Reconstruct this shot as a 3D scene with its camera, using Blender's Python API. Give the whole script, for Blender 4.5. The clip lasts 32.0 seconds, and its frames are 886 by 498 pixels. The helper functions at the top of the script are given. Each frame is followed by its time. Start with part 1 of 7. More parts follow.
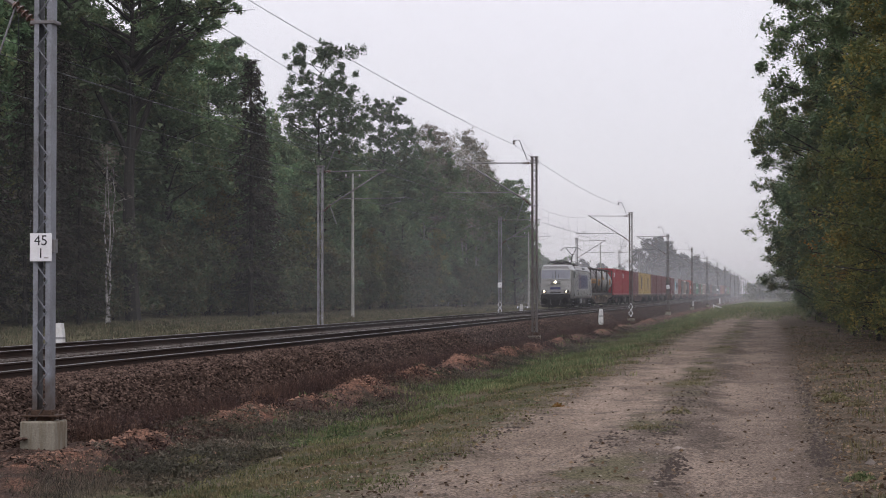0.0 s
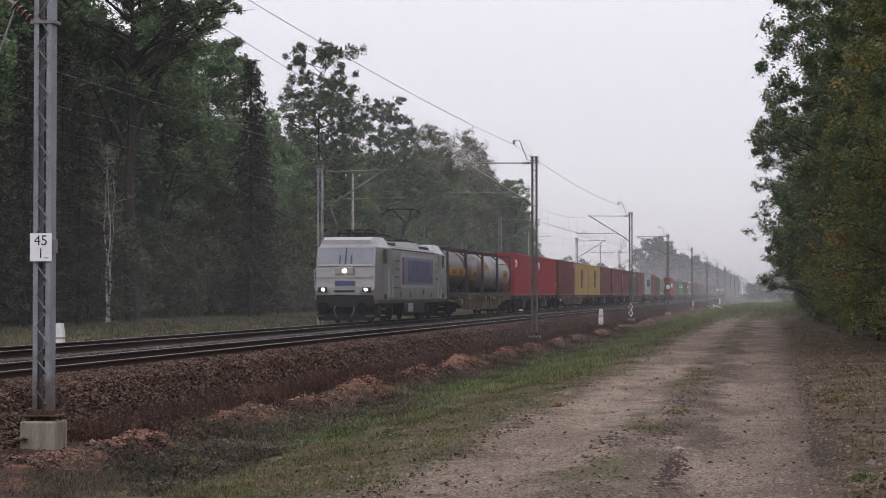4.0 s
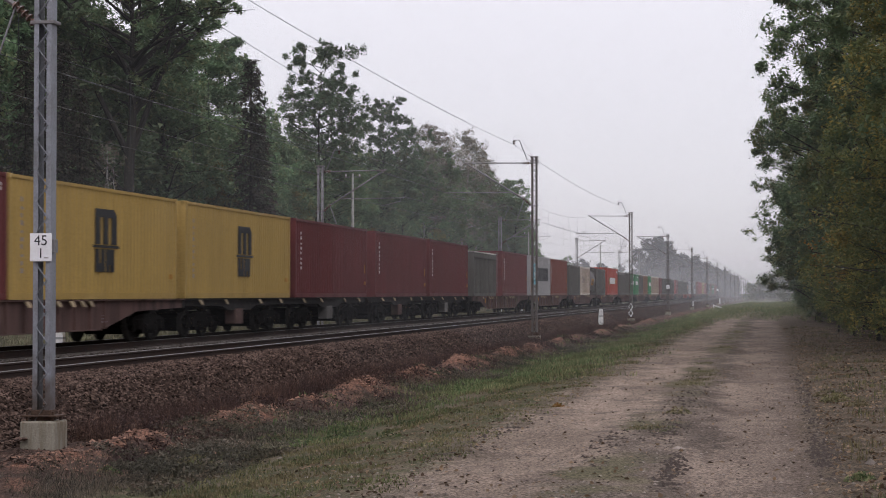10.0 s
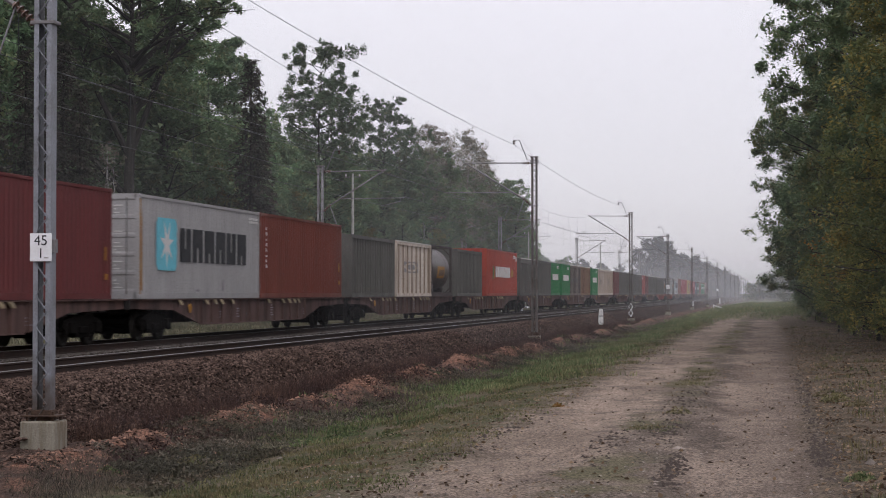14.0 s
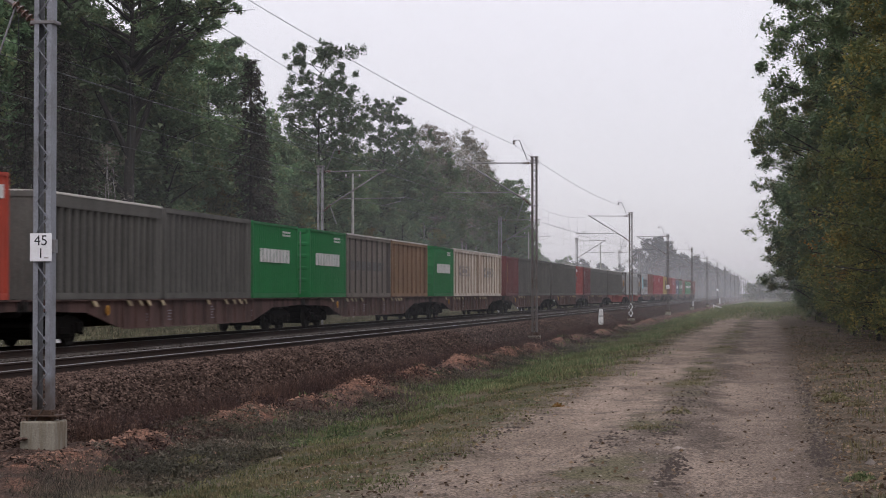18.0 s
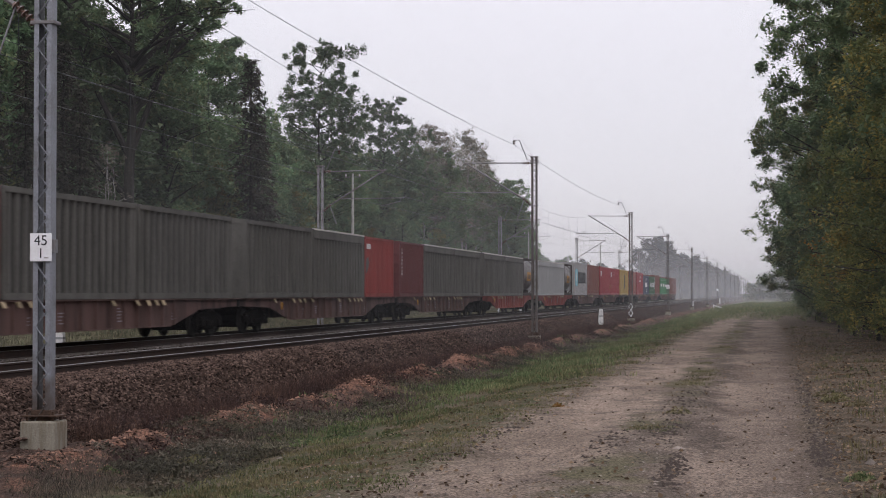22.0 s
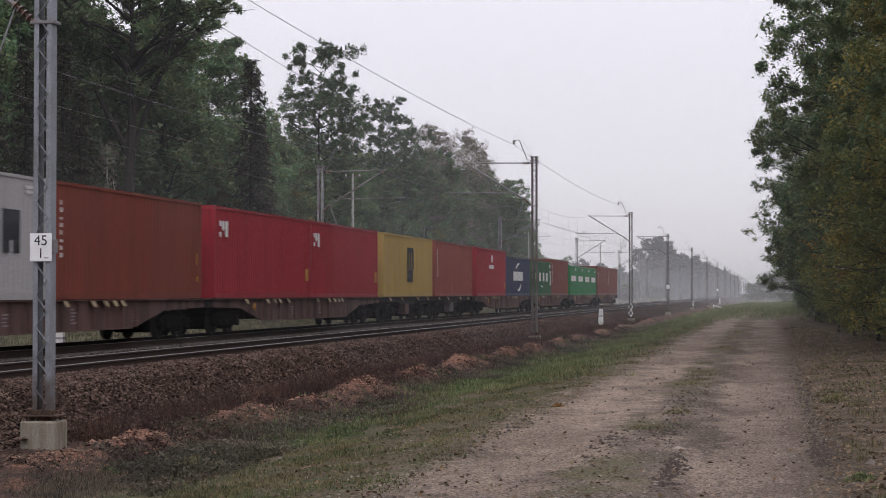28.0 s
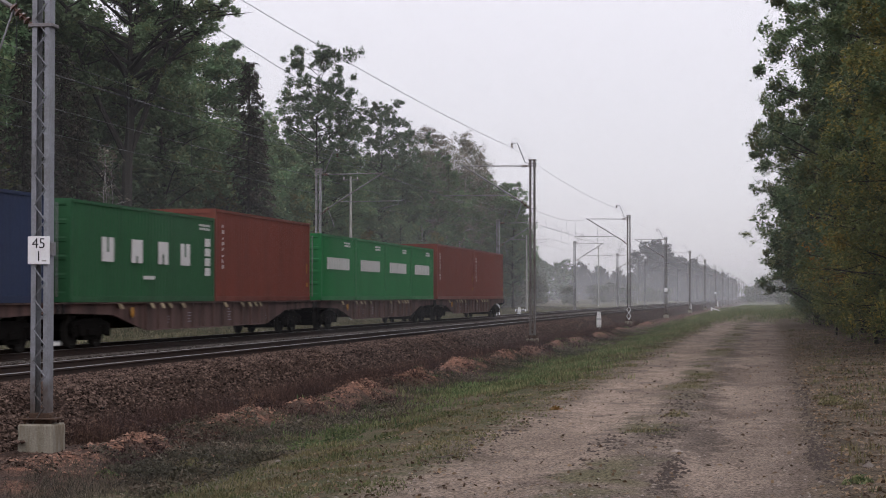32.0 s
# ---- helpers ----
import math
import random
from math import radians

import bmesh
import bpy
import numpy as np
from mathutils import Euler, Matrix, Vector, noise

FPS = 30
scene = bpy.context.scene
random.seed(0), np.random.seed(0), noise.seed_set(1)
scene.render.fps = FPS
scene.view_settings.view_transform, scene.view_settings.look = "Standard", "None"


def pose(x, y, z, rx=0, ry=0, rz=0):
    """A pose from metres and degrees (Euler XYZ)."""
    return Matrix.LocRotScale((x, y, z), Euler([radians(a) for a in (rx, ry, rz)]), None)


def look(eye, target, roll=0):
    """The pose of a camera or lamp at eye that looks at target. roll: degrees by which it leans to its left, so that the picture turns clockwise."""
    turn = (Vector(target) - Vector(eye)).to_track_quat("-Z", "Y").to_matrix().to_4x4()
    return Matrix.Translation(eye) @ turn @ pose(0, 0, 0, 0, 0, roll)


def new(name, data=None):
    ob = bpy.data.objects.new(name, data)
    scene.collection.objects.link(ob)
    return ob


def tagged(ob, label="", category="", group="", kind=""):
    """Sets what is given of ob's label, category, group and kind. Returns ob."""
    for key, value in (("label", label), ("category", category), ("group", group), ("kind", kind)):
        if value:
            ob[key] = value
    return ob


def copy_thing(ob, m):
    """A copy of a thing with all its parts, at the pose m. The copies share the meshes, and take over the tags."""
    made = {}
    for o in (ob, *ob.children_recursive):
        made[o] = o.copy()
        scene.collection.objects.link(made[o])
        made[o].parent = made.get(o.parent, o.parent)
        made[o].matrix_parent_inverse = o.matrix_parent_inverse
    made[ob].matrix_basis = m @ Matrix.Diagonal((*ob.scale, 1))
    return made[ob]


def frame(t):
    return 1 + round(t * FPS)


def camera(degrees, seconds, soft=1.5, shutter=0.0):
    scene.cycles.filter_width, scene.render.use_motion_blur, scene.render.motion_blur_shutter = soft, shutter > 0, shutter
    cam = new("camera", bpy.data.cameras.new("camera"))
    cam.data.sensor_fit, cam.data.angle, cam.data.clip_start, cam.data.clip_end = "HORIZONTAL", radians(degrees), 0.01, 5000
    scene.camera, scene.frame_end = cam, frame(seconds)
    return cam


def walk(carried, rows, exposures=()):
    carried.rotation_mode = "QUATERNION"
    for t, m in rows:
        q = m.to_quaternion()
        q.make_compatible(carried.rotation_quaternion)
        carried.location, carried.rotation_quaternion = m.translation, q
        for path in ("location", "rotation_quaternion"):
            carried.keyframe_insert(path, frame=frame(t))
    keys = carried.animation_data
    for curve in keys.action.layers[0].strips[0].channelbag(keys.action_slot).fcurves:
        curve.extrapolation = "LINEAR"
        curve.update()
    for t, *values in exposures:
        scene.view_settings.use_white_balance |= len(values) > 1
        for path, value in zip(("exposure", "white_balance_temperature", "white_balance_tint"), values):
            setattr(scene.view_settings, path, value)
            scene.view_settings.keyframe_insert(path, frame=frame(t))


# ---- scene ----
EYE = Vector((0.0, 0.0, 1.84))
YAW, TILT = radians(9.937), radians(1.3585)


def aim(yaw, tilt):
    return look(EYE, EYE + Vector((-math.sin(yaw) * math.cos(tilt), math.cos(yaw) * math.cos(tilt), math.sin(tilt))))


cam = camera(26.65, 32.0, soft=1.0, shutter=0.3)
walk(cam, [(0.0, aim(YAW, TILT)), (15.0, aim(YAW, TILT)), (31.4, aim(YAW, TILT)), (31.6, aim(YAW - radians(0.005), TILT + radians(0.020))),
           (31.8, aim(YAW - radians(0.017), TILT + radians(0.050))), (32.0, aim(YAW - radians(0.062), TILT + radians(0.090)))])

# ---- world and sun: an even overcast sky ----
SUN_ELEVATION, SUN_ROTATION = radians(42), radians(200)
world = bpy.data.worlds.new("overcast_sky")
scene.world = world
world.use_nodes = True
wn, wl = world.node_tree.nodes, world.node_tree.links
wn.clear()
sky = wn.new("ShaderNodeTexSky")
sky.sky_type, sky.sun_disc = "NISHITA", False
sky.sun_elevation, sky.sun_rotation = SUN_ELEVATION, SUN_ROTATION
sky_gain = wn.new("ShaderNodeMix")
sky_gain.data_type, sky_gain.blend_type = "RGBA", "MULTIPLY"
sky_gain.inputs[0].default_value = 1.0
sky_gain.inputs[7].default_value = (0.10, 0.10, 0.10, 1)
wl.new(sky.outputs[0], sky_gain.inputs[6])
cloud = wn.new("ShaderNodeMix")
cloud.data_type = "RGBA"
cloud.inputs[0].default_value = 0.88
# cloud cover: brighter towards the zenith, as overcast skies are
where = wn.new("ShaderNodeTexCoord")
up = wn.new("ShaderNodeSeparateXYZ")
wl.new(where.outputs["Generated"], up.inputs[0])
rise = wn.new("ShaderNodeValToRGB")
for place in (0.06, 0.15):
    rise.color_ramp.elements.new(place)
for stop, value in zip(rise.color_ramp.elements, (0.74, 0.97, 1.14, 1.54)):
    stop.color = (value, value, value, 1)
wl.new(up.outputs[2], rise.inputs[0])
tint = wn.new("ShaderNodeMix")
tint.data_type, tint.blend_type = "RGBA", "MULTIPLY"
tint.inputs[0].default_value = 1.0
tint.inputs[7].default_value = (0.957, 0.922, 1.004, 1)
wl.new(rise.outputs[0], tint.inputs[6])
wl.new(tint.outputs[2], cloud.inputs[7])
wl.new(sky_gain.outputs[2], cloud.inputs[6])
back = wn.new("ShaderNodeBackground")
back.inputs[1].default_value = 1.0
wl.new(cloud.outputs[2], back.inputs[0])
wout = wn.new("ShaderNodeOutputWorld")
wl.new(back.outputs[0], wout.inputs[0])

sun_data = bpy.data.lights.new("sun", "SUN")
sun_data.energy, sun_data.angle, sun_data.color = 0.5, radians(25), (1.0, 0.97, 0.93)
sun = new("sun", sun_data)
sun.rotation_euler = (radians(48), 0, radians(20))
scene.view_settings.exposure = 0.0


# ---- materials ----
def material(name, base, rough=0.7, metal=0.0, second=None, scale=6.0, fine=60.0, bump=0.15, amount=0.5, spec=0.3, emit=None, vary=0.0, island=False, streak=None):
    """A surface with a base colour, stains of a second colour, fine grain and relief; vary: change from piece to piece; streak: how the stains are drawn out along x, y, z."""
    m = bpy.data.materials.new(name)
    m.use_nodes = True
    n, l = m.node_tree.nodes, m.node_tree.links
    b = n["Principled BSDF"]
    b.inputs["Metallic"].default_value = metal
    b.inputs["Specular IOR Level"].default_value = spec
    geo = n.new("ShaderNodeTexCoord")
    second = second or tuple(c * 0.6 for c in base)
    big = n.new("ShaderNodeTexNoise")
    big.inputs["Scale"].default_value, big.inputs["Detail"].default_value, big.inputs["Roughness"].default_value = scale, 6.0, 0.65
    small = n.new("ShaderNodeTexNoise")
    small.inputs["Scale"].default_value, small.inputs["Detail"].default_value = fine, 3.0
    if streak:
        drawn = n.new("ShaderNodeMapping")
        drawn.inputs["Scale"].default_value = streak
        l.new(geo.outputs["Object"], drawn.inputs[0])
        l.new(drawn.outputs[0], big.inputs["Vector"])
    else:
        l.new(geo.outputs["Object"], big.inputs["Vector"])
    l.new(geo.outputs["Object"], small.inputs["Vector"])
    ramp = n.new("ShaderNodeMapRange")
    ramp.inputs[1].default_value, ramp.inputs[2].default_value = 0.42, 0.68
    ramp.inputs[3].default_value, ramp.inputs[4].default_value = 0.0, amount
    l.new(big.outputs[0], ramp.inputs[0])
    mix = n.new("ShaderNodeMix")
    mix.data_type = "RGBA"
    mix.inputs[6].default_value, mix.inputs[7].default_value = (*base, 1), (*second, 1)
    l.new(ramp.outputs[0], mix.inputs[0])
    grain = n.new("ShaderNodeMix")
    grain.data_type, grain.blend_type = "RGBA", "OVERLAY"
    grain.inputs[0].default_value = 0.35
    l.new(mix.outputs[2], grain.inputs[6])
    l.new(small.outputs[0], grain.inputs[7])
    last = grain.outputs[2]
    if vary:
        info = n.new("ShaderNodeNewGeometry" if island else "ShaderNodeObjectInfo")
        value = n.new("ShaderNodeMapRange")
        value.inputs[3].default_value, value.inputs[4].default_value = 1 - vary, 1 + vary
        l.new(info.outputs["Random Per Island" if island else "Random"], value.inputs[0])
        hsv = n.new("ShaderNodeHueSaturation")
        l.new(value.outputs[0], hsv.inputs["Value"])
        l.new(last, hsv.inputs["Color"])
        last = hsv.outputs[0]
    l.new(last, b.inputs["Base Color"])
    rr = n.new("ShaderNodeMapRange")
    rr.inputs[3].default_value, rr.inputs[4].default_value = max(0.0, rough - 0.12), min(1.0, rough + 0.12)
    l.new(big.outputs[0], rr.inputs[0])
    l.new(rr.outputs[0], b.inputs["Roughness"])
    if bump:
        bp = n.new("ShaderNodeBump")
        bp.inputs["Strength"].default_value, bp.inputs["Distance"].default_value = bump, 0.02
        l.new(small.outputs[0], bp.inputs["Height"])
        l.new(bp.outputs[0], b.inputs["Normal"])
    if emit:
        b.inputs["Emission Color"].default_value, b.inputs["Emission Strength"].default_value = (*emit[0], 1), emit[1]
    return m


def leaf_material(name, green, other, part_other=0.3, contrast=0.17):
    """Leaves: a colour that changes from leaf to leaf and from tree to tree, a little light passing through."""
    m = bpy.data.materials.new(name)
    m.use_nodes = True
    n, l = m.node_tree.nodes, m.node_tree.links
    b = n["Principled BSDF"]
    b.inputs["Roughness"].default_value, b.inputs["Specular IOR Level"].default_value = 0.62, 0.15
    geo, info, co = n.new("ShaderNodeNewGeometry"), n.new("ShaderNodeObjectInfo"), n.new("ShaderNodeTexCoord")
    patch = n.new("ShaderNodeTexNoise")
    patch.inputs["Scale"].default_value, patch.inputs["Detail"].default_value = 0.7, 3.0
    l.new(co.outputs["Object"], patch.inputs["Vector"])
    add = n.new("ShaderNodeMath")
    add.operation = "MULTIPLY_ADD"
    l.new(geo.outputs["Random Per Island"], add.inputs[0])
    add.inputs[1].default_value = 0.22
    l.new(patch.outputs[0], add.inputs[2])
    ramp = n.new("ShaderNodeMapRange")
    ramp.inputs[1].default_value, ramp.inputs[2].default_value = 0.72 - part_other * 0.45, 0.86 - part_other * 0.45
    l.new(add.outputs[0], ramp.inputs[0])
    mix = n.new("ShaderNodeMix")
    mix.data_type = "RGBA"
    mix.inputs[6].default_value, mix.inputs[7].default_value = (*green, 1), (*other, 1)
    l.new(ramp.outputs[0], mix.inputs[0])
    hsv = n.new("ShaderNodeHueSaturation")
    val = n.new("ShaderNodeMapRange")
    val.inputs[3].default_value, val.inputs[4].default_value = 1 - contrast, 1 + contrast
    l.new(geo.outputs["Random Per Island"], val.inputs[0])
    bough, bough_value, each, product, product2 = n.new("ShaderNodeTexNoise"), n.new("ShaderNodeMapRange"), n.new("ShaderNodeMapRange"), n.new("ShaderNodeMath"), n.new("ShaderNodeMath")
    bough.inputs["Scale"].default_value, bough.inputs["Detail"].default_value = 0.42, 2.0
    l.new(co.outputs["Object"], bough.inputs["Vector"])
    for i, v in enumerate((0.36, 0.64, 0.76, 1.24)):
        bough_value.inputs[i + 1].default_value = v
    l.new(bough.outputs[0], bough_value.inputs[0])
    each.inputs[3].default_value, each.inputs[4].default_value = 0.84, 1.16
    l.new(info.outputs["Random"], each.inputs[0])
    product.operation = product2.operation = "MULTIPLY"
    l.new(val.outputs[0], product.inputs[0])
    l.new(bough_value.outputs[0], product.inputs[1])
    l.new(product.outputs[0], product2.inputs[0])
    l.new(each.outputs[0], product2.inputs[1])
    hue = n.new("ShaderNodeMapRange")
    hue.inputs[3].default_value, hue.inputs[4].default_value = 0.494, 0.512
    l.new(info.outputs["Random"], hue.inputs[0])
    l.new(product2.outputs[0], hsv.inputs["Value"])
    l.new(hue.outputs[0], hsv.inputs["Hue"])
    l.new(mix.outputs[2], hsv.inputs["Color"])
    l.new(hsv.outputs[0], b.inputs["Base Color"])
    tr = n.new("ShaderNodeBsdfTranslucent")
    l.new(hsv.outputs[0], tr.inputs[0])
    ms = n.new("ShaderNodeMixShader")
    ms.inputs[0].default_value = 0.38
    l.new(b.outputs[0], ms.inputs[1])
    l.new(tr.outputs[0], ms.inputs[2])
    l.new(ms.outputs[0], n["Material Output"].inputs[0])
    return m


RAIL_RUST = material("rail_rust", (0.036, 0.027, 0.024), 0.9, 0.1, (0.060, 0.036, 0.027), 3, 40, spec=0.1)
RAIL_HEAD = material("rail_head", (0.17, 0.162, 0.158), 0.55, 0.5, (0.16, 0.145, 0.135), 2, 30, 0.02)
CONCRETE = material("concrete", (0.245, 0.225, 0.182), 0.9, 0, (0.10, 0.068, 0.038), 5, 50, 0.4, 0.9, streak=(1, 1, 0.15))
SLEEPER = material("sleeper_concrete", (0.10, 0.085, 0.075), 0.9, 0, (0.09, 0.075, 0.065), 3, 40, 0.3)
STONE = material("ballast_stone", (0.092, 0.063, 0.051), 0.95, 0, (0.031, 0.020, 0.016), 1.5, 25, 0.3, 0.8, spec=0.06, vary=0.9, island=True)
PALE_STONE = material("pale_ballast_stone", (0.120, 0.108, 0.100), 0.95, 0, (0.06, 0.05, 0.045), 1.5, 25, 0.3, 0.7, spec=0.06, vary=0.7, island=True)
BALLAST = material("ballast_bed", (0.036, 0.023, 0.018), 0.95, 0, (0.016, 0.011, 0.009), 2.0, 14, 1.0, 0.7, spec=0.04)
STEEL = material("galvanised_steel", (0.25, 0.25, 0.265), 0.6, 0.35, (0.12, 0.10, 0.088), 2, 30, 0.08, 0.7)
STEEL_OLD = material("weathered_steel", (0.20, 0.20, 0.21), 0.6, 0.4, (0.16, 0.10, 0.07), 2, 30, 0.1)
WIRE = material("wire", (0.05, 0.055, 0.055), 0.5, 0.6, bump=0)
BARK = material("bark", (0.024, 0.021, 0.018), 0.95, 0, (0.018, 0.016, 0.013), 3, 18, 0.8)
BIRCH = material("birch_bark", (0.44, 0.42, 0.40), 0.8, 0, (0.06, 0.05, 0.045), 3.5, 9, 0.3, 0.85)


# ---- building helpers ----
class Shape:
    """Vertices and faces of one mesh, gathered piece by piece."""

    def __init__(self):
        self.v, self.f, self.m = [], [], []

    def add(self, verts, faces, mat=0):
        k = len(self.v)
        self.v += [tuple(p) for p in verts]
        self.f += [tuple(i + k for i in f) for f in faces]
        self.m += [mat] * len(faces)
        return self

    def box(self, x0, x1, y0, y1, z0, z1, c=0.0, mat=0):
        """A box, with chamfered edges where c is given."""
        if c <= 0:
            v = [(x, y, z) for x in (x0, x1) for y in (y0, y1) for z in (z0, z1)]
            return self.add(v, [(0, 1, 3, 2), (4, 6, 7, 5), (0, 4, 5, 1), (2, 3, 7, 6), (0, 2, 6, 4), (1, 5, 7, 3)], mat)
        bm = bmesh.new()
        bmesh.ops.create_cube(bm, size=1.0)
        for p in bm.verts:
            p.co = Vector(((x0 + x1) / 2 + p.co.x * (x1 - x0), (y0 + y1) / 2 + p.co.y * (y1 - y0), (z0 + z1) / 2 + p.co.z * (z1 - z0)))
        bmesh.ops.bevel(bm, geom=bm.edges[:], offset=c, segments=1, affect="EDGES")
        return self.take(bm, mat)

    def take(self, bm, mat=0):
        bm.verts.index_update()
        self.add([p.co[:] for p in bm.verts], [[p.index for p in f.verts] for f in bm.faces], mat)
        bm.free()
        return self

    def prism(self, outline, axis, a, b, mat=0):
        """An outline of two coordinates drawn out along an axis from a to b (for x the outline is y, z; for y x, z; for z x, y)."""
        put = {"x": lambda p, w: (w, p[0], p[1]), "y": lambda p, w: (p[0], w, p[1]), "z": lambda p, w: (p[0], p[1], w)}[axis]
        n = len(outline)
        v = [put(p, a) for p in outline] + [put(p, b) for p in outline]
        return self.add(v, [tuple(range(n))[::-1], tuple(range(n, 2 * n))] + [(i, (i + 1) % n, n + (i + 1) % n, n + i) for i in range(n)], mat)

    def rod(self, p, q, r, r2=None, n=8, mat=0):
        p, q = Vector(p), Vector(q)
        r2 = r if r2 is None else r2
        way = (q - p).normalized()
        side = way.orthogonal().normalized()
        other = way.cross(side)
        v = []
        for at, rad in ((p, r), (q, r2)):
            for i in range(n):
                a = 2 * math.pi * i / n
                v.append(at + side * (rad * math.cos(a)) + other * (rad * math.sin(a)))
        return self.add(v, [tuple(range(n))[::-1], tuple(range(n, 2 * n))] + [(i, (i + 1) % n, n + (i + 1) % n, n + i) for i in range(n)], mat)

    def pipe(self, points, r, n=5, mat=0):
        """One connected tube through the points."""
        pts = [Vector(q) for q in points]
        v, f = [], []
        for i, q in enumerate(pts):
            way = (pts[min(i + 1, len(pts) - 1)] - pts[max(i - 1, 0)]).normalized()
            side = way.cross(Vector((0, 0, 1)) if abs(way.z) < 0.95 else Vector((0, 1, 0))).normalized()
            other = way.cross(side)
            for k in range(n):
                a = 2 * math.pi * k / n
                v.append(q + side * (r * math.cos(a)) + other * (r * math.sin(a)))
        for i in range(len(pts) - 1):
            f += [(i * n + k, i * n + (k + 1) % n, (i + 1) * n + (k + 1) % n, (i + 1) * n + k) for k in range(n)]
        f += [tuple(range(n))[::-1], tuple(range((len(pts) - 1) * n, len(pts) * n))]
        return self.add(v, f, mat)

    def turned(self, profile, centre, axis, n=24, mat=0):
        """A turned body: profile of (along, radius) about an axis through centre."""
        c, v, f = Vector(centre), [], []
        for along, rad in profile:
            for i in range(n):
                a = 2 * math.pi * i / n
                u, w = rad * math.cos(a), rad * math.sin(a)
                v.append(c + Vector({"x": (along, u, w), "y": (u, along, w), "z": (u, w, along)}[axis]))
        for j in range(len(profile) - 1):
            for i in range(n):
                f.append((j * n + i, j * n + (i + 1) % n, (j + 1) * n + (i + 1) % n, (j + 1) * n + i))
        f += [tuple(range(n))[::-1], tuple(range((len(profile) - 1) * n, len(profile) * n))]
        return self.add(v, f, mat)

    def mesh(self, name, mats, smooth=False):
        me = bpy.data.meshes.new(name)
        me.from_pydata(self.v, [], self.f)
        for m in mats:
            me.materials.append(m)
        if len(mats) > 1:
            me.polygons.foreach_set("material_index", self.m)
        if smooth:
            me.polygons.foreach_set("use_smooth", [True] * len(me.polygons))
        me.update()
        return me


def part(name, shape, mats, parent, label="", smooth=False, at=None, kind=""):
    """Links a shape, or a mesh already made, as one object under a thing or a part."""
    mats = mats if isinstance(mats, (list, tuple)) else [mats]
    data = shape if isinstance(shape, bpy.types.Mesh) else shape.mesh(name, mats, smooth)
    ob = new(name, data)
    ob.parent = parent
    if at is not None:
        ob.matrix_basis = at if isinstance(at, Matrix) else Matrix.Translation(at)
    return tagged(ob, label, kind=kind)


def thing(name, label, category, group="", at=None, kind=""):
    ob = new(name)
    if at is not None:
        ob.matrix_basis = at if isinstance(at, Matrix) else Matrix.Translation(at)
    return tagged(ob, label, category, group, kind)


def shaken(x, y, z=0.0):
    return noise.noise(Vector((x, y, z)))


RAIL_TOP = 0.50
NEAR, FAR = -13.75, -18.26

# ---- ground: one sheet with road, verge, ditch, spoil ridge, far verge and forest floor ----
PROFILE = [(-3000, 2), (-400, 0.5), (-80, 0.3), (-51, 0.05), (-42, -0.33), (-33, -0.47), (-27, -0.5), (-22.3, -0.4), (-20.7, -0.2), (-11.6, -0.25), (-10.8, -0.44),
           (-10.0, -0.47), (-9.3, -0.36), (-8.5, -0.51), (-7.4, -0.52), (-6.0, -0.33), (-4.9, -0.11), (-3.8, -0.02), (-1.7, 0.0), (0.67, 0.0), (1.35, 0.05),
           (2.45, 0.08), (6.7, 0.15), (15.6, 0.3), (60, 0.6), (3000, 3)]


MOUNDS = [(23.2, 0.9, 0.09), (26.3, 1.1, 0.10), (31.6, 0.9, 0.17), (33.4, 0.8, 0.15), (37.0, 0.9, 0.10), (41.2, 1.0, 0.24), (43.2, 0.9, 0.20), (48.6, 0.8, 0.20), (50.3, 0.9, 0.24), (55.6, 1.2, 0.28),
          (57.8, 0.9, 0.20), (61.5, 1.2, 0.15), (64.8, 1.3, 0.30), (66.8, 1.0, 0.24), (73, 2.0, 0.20), (81, 2.4, 0.24), (91, 3, 0.22), (104, 3, 0.22), (120, 5, 0.20), (145, 6, 0.20)]


def mound(x, y):
    """Height of the heaps of orange spoil thrown up along the ditch."""
    across = (x + 9.25 + 0.35 * shaken(y * 0.3, 9.0)) / 0.72
    if abs(across) > 2.2:
        return 0.0
    ridge = math.exp(-across ** 2)
    heaps = sum(0.72 * h * math.exp(-((y - at) / half) ** 2) for at, half, h in MOUNDS if abs(y - at) < 3 * half)
    rough = 0.16 * shaken(x * 1.5, y * 1.0, 8) + 0.10 * shaken(x * 3.4, y * 2.6, 4) + (0.05 * shaken(x * 6, y * 5, 6) if y < 60 else 0.0)
    return max(0.0, ridge * (0.05 + heaps) * (1 + 3.2 * rough) + math.exp(-(across / 1.4) ** 4) * rough * 0.45)


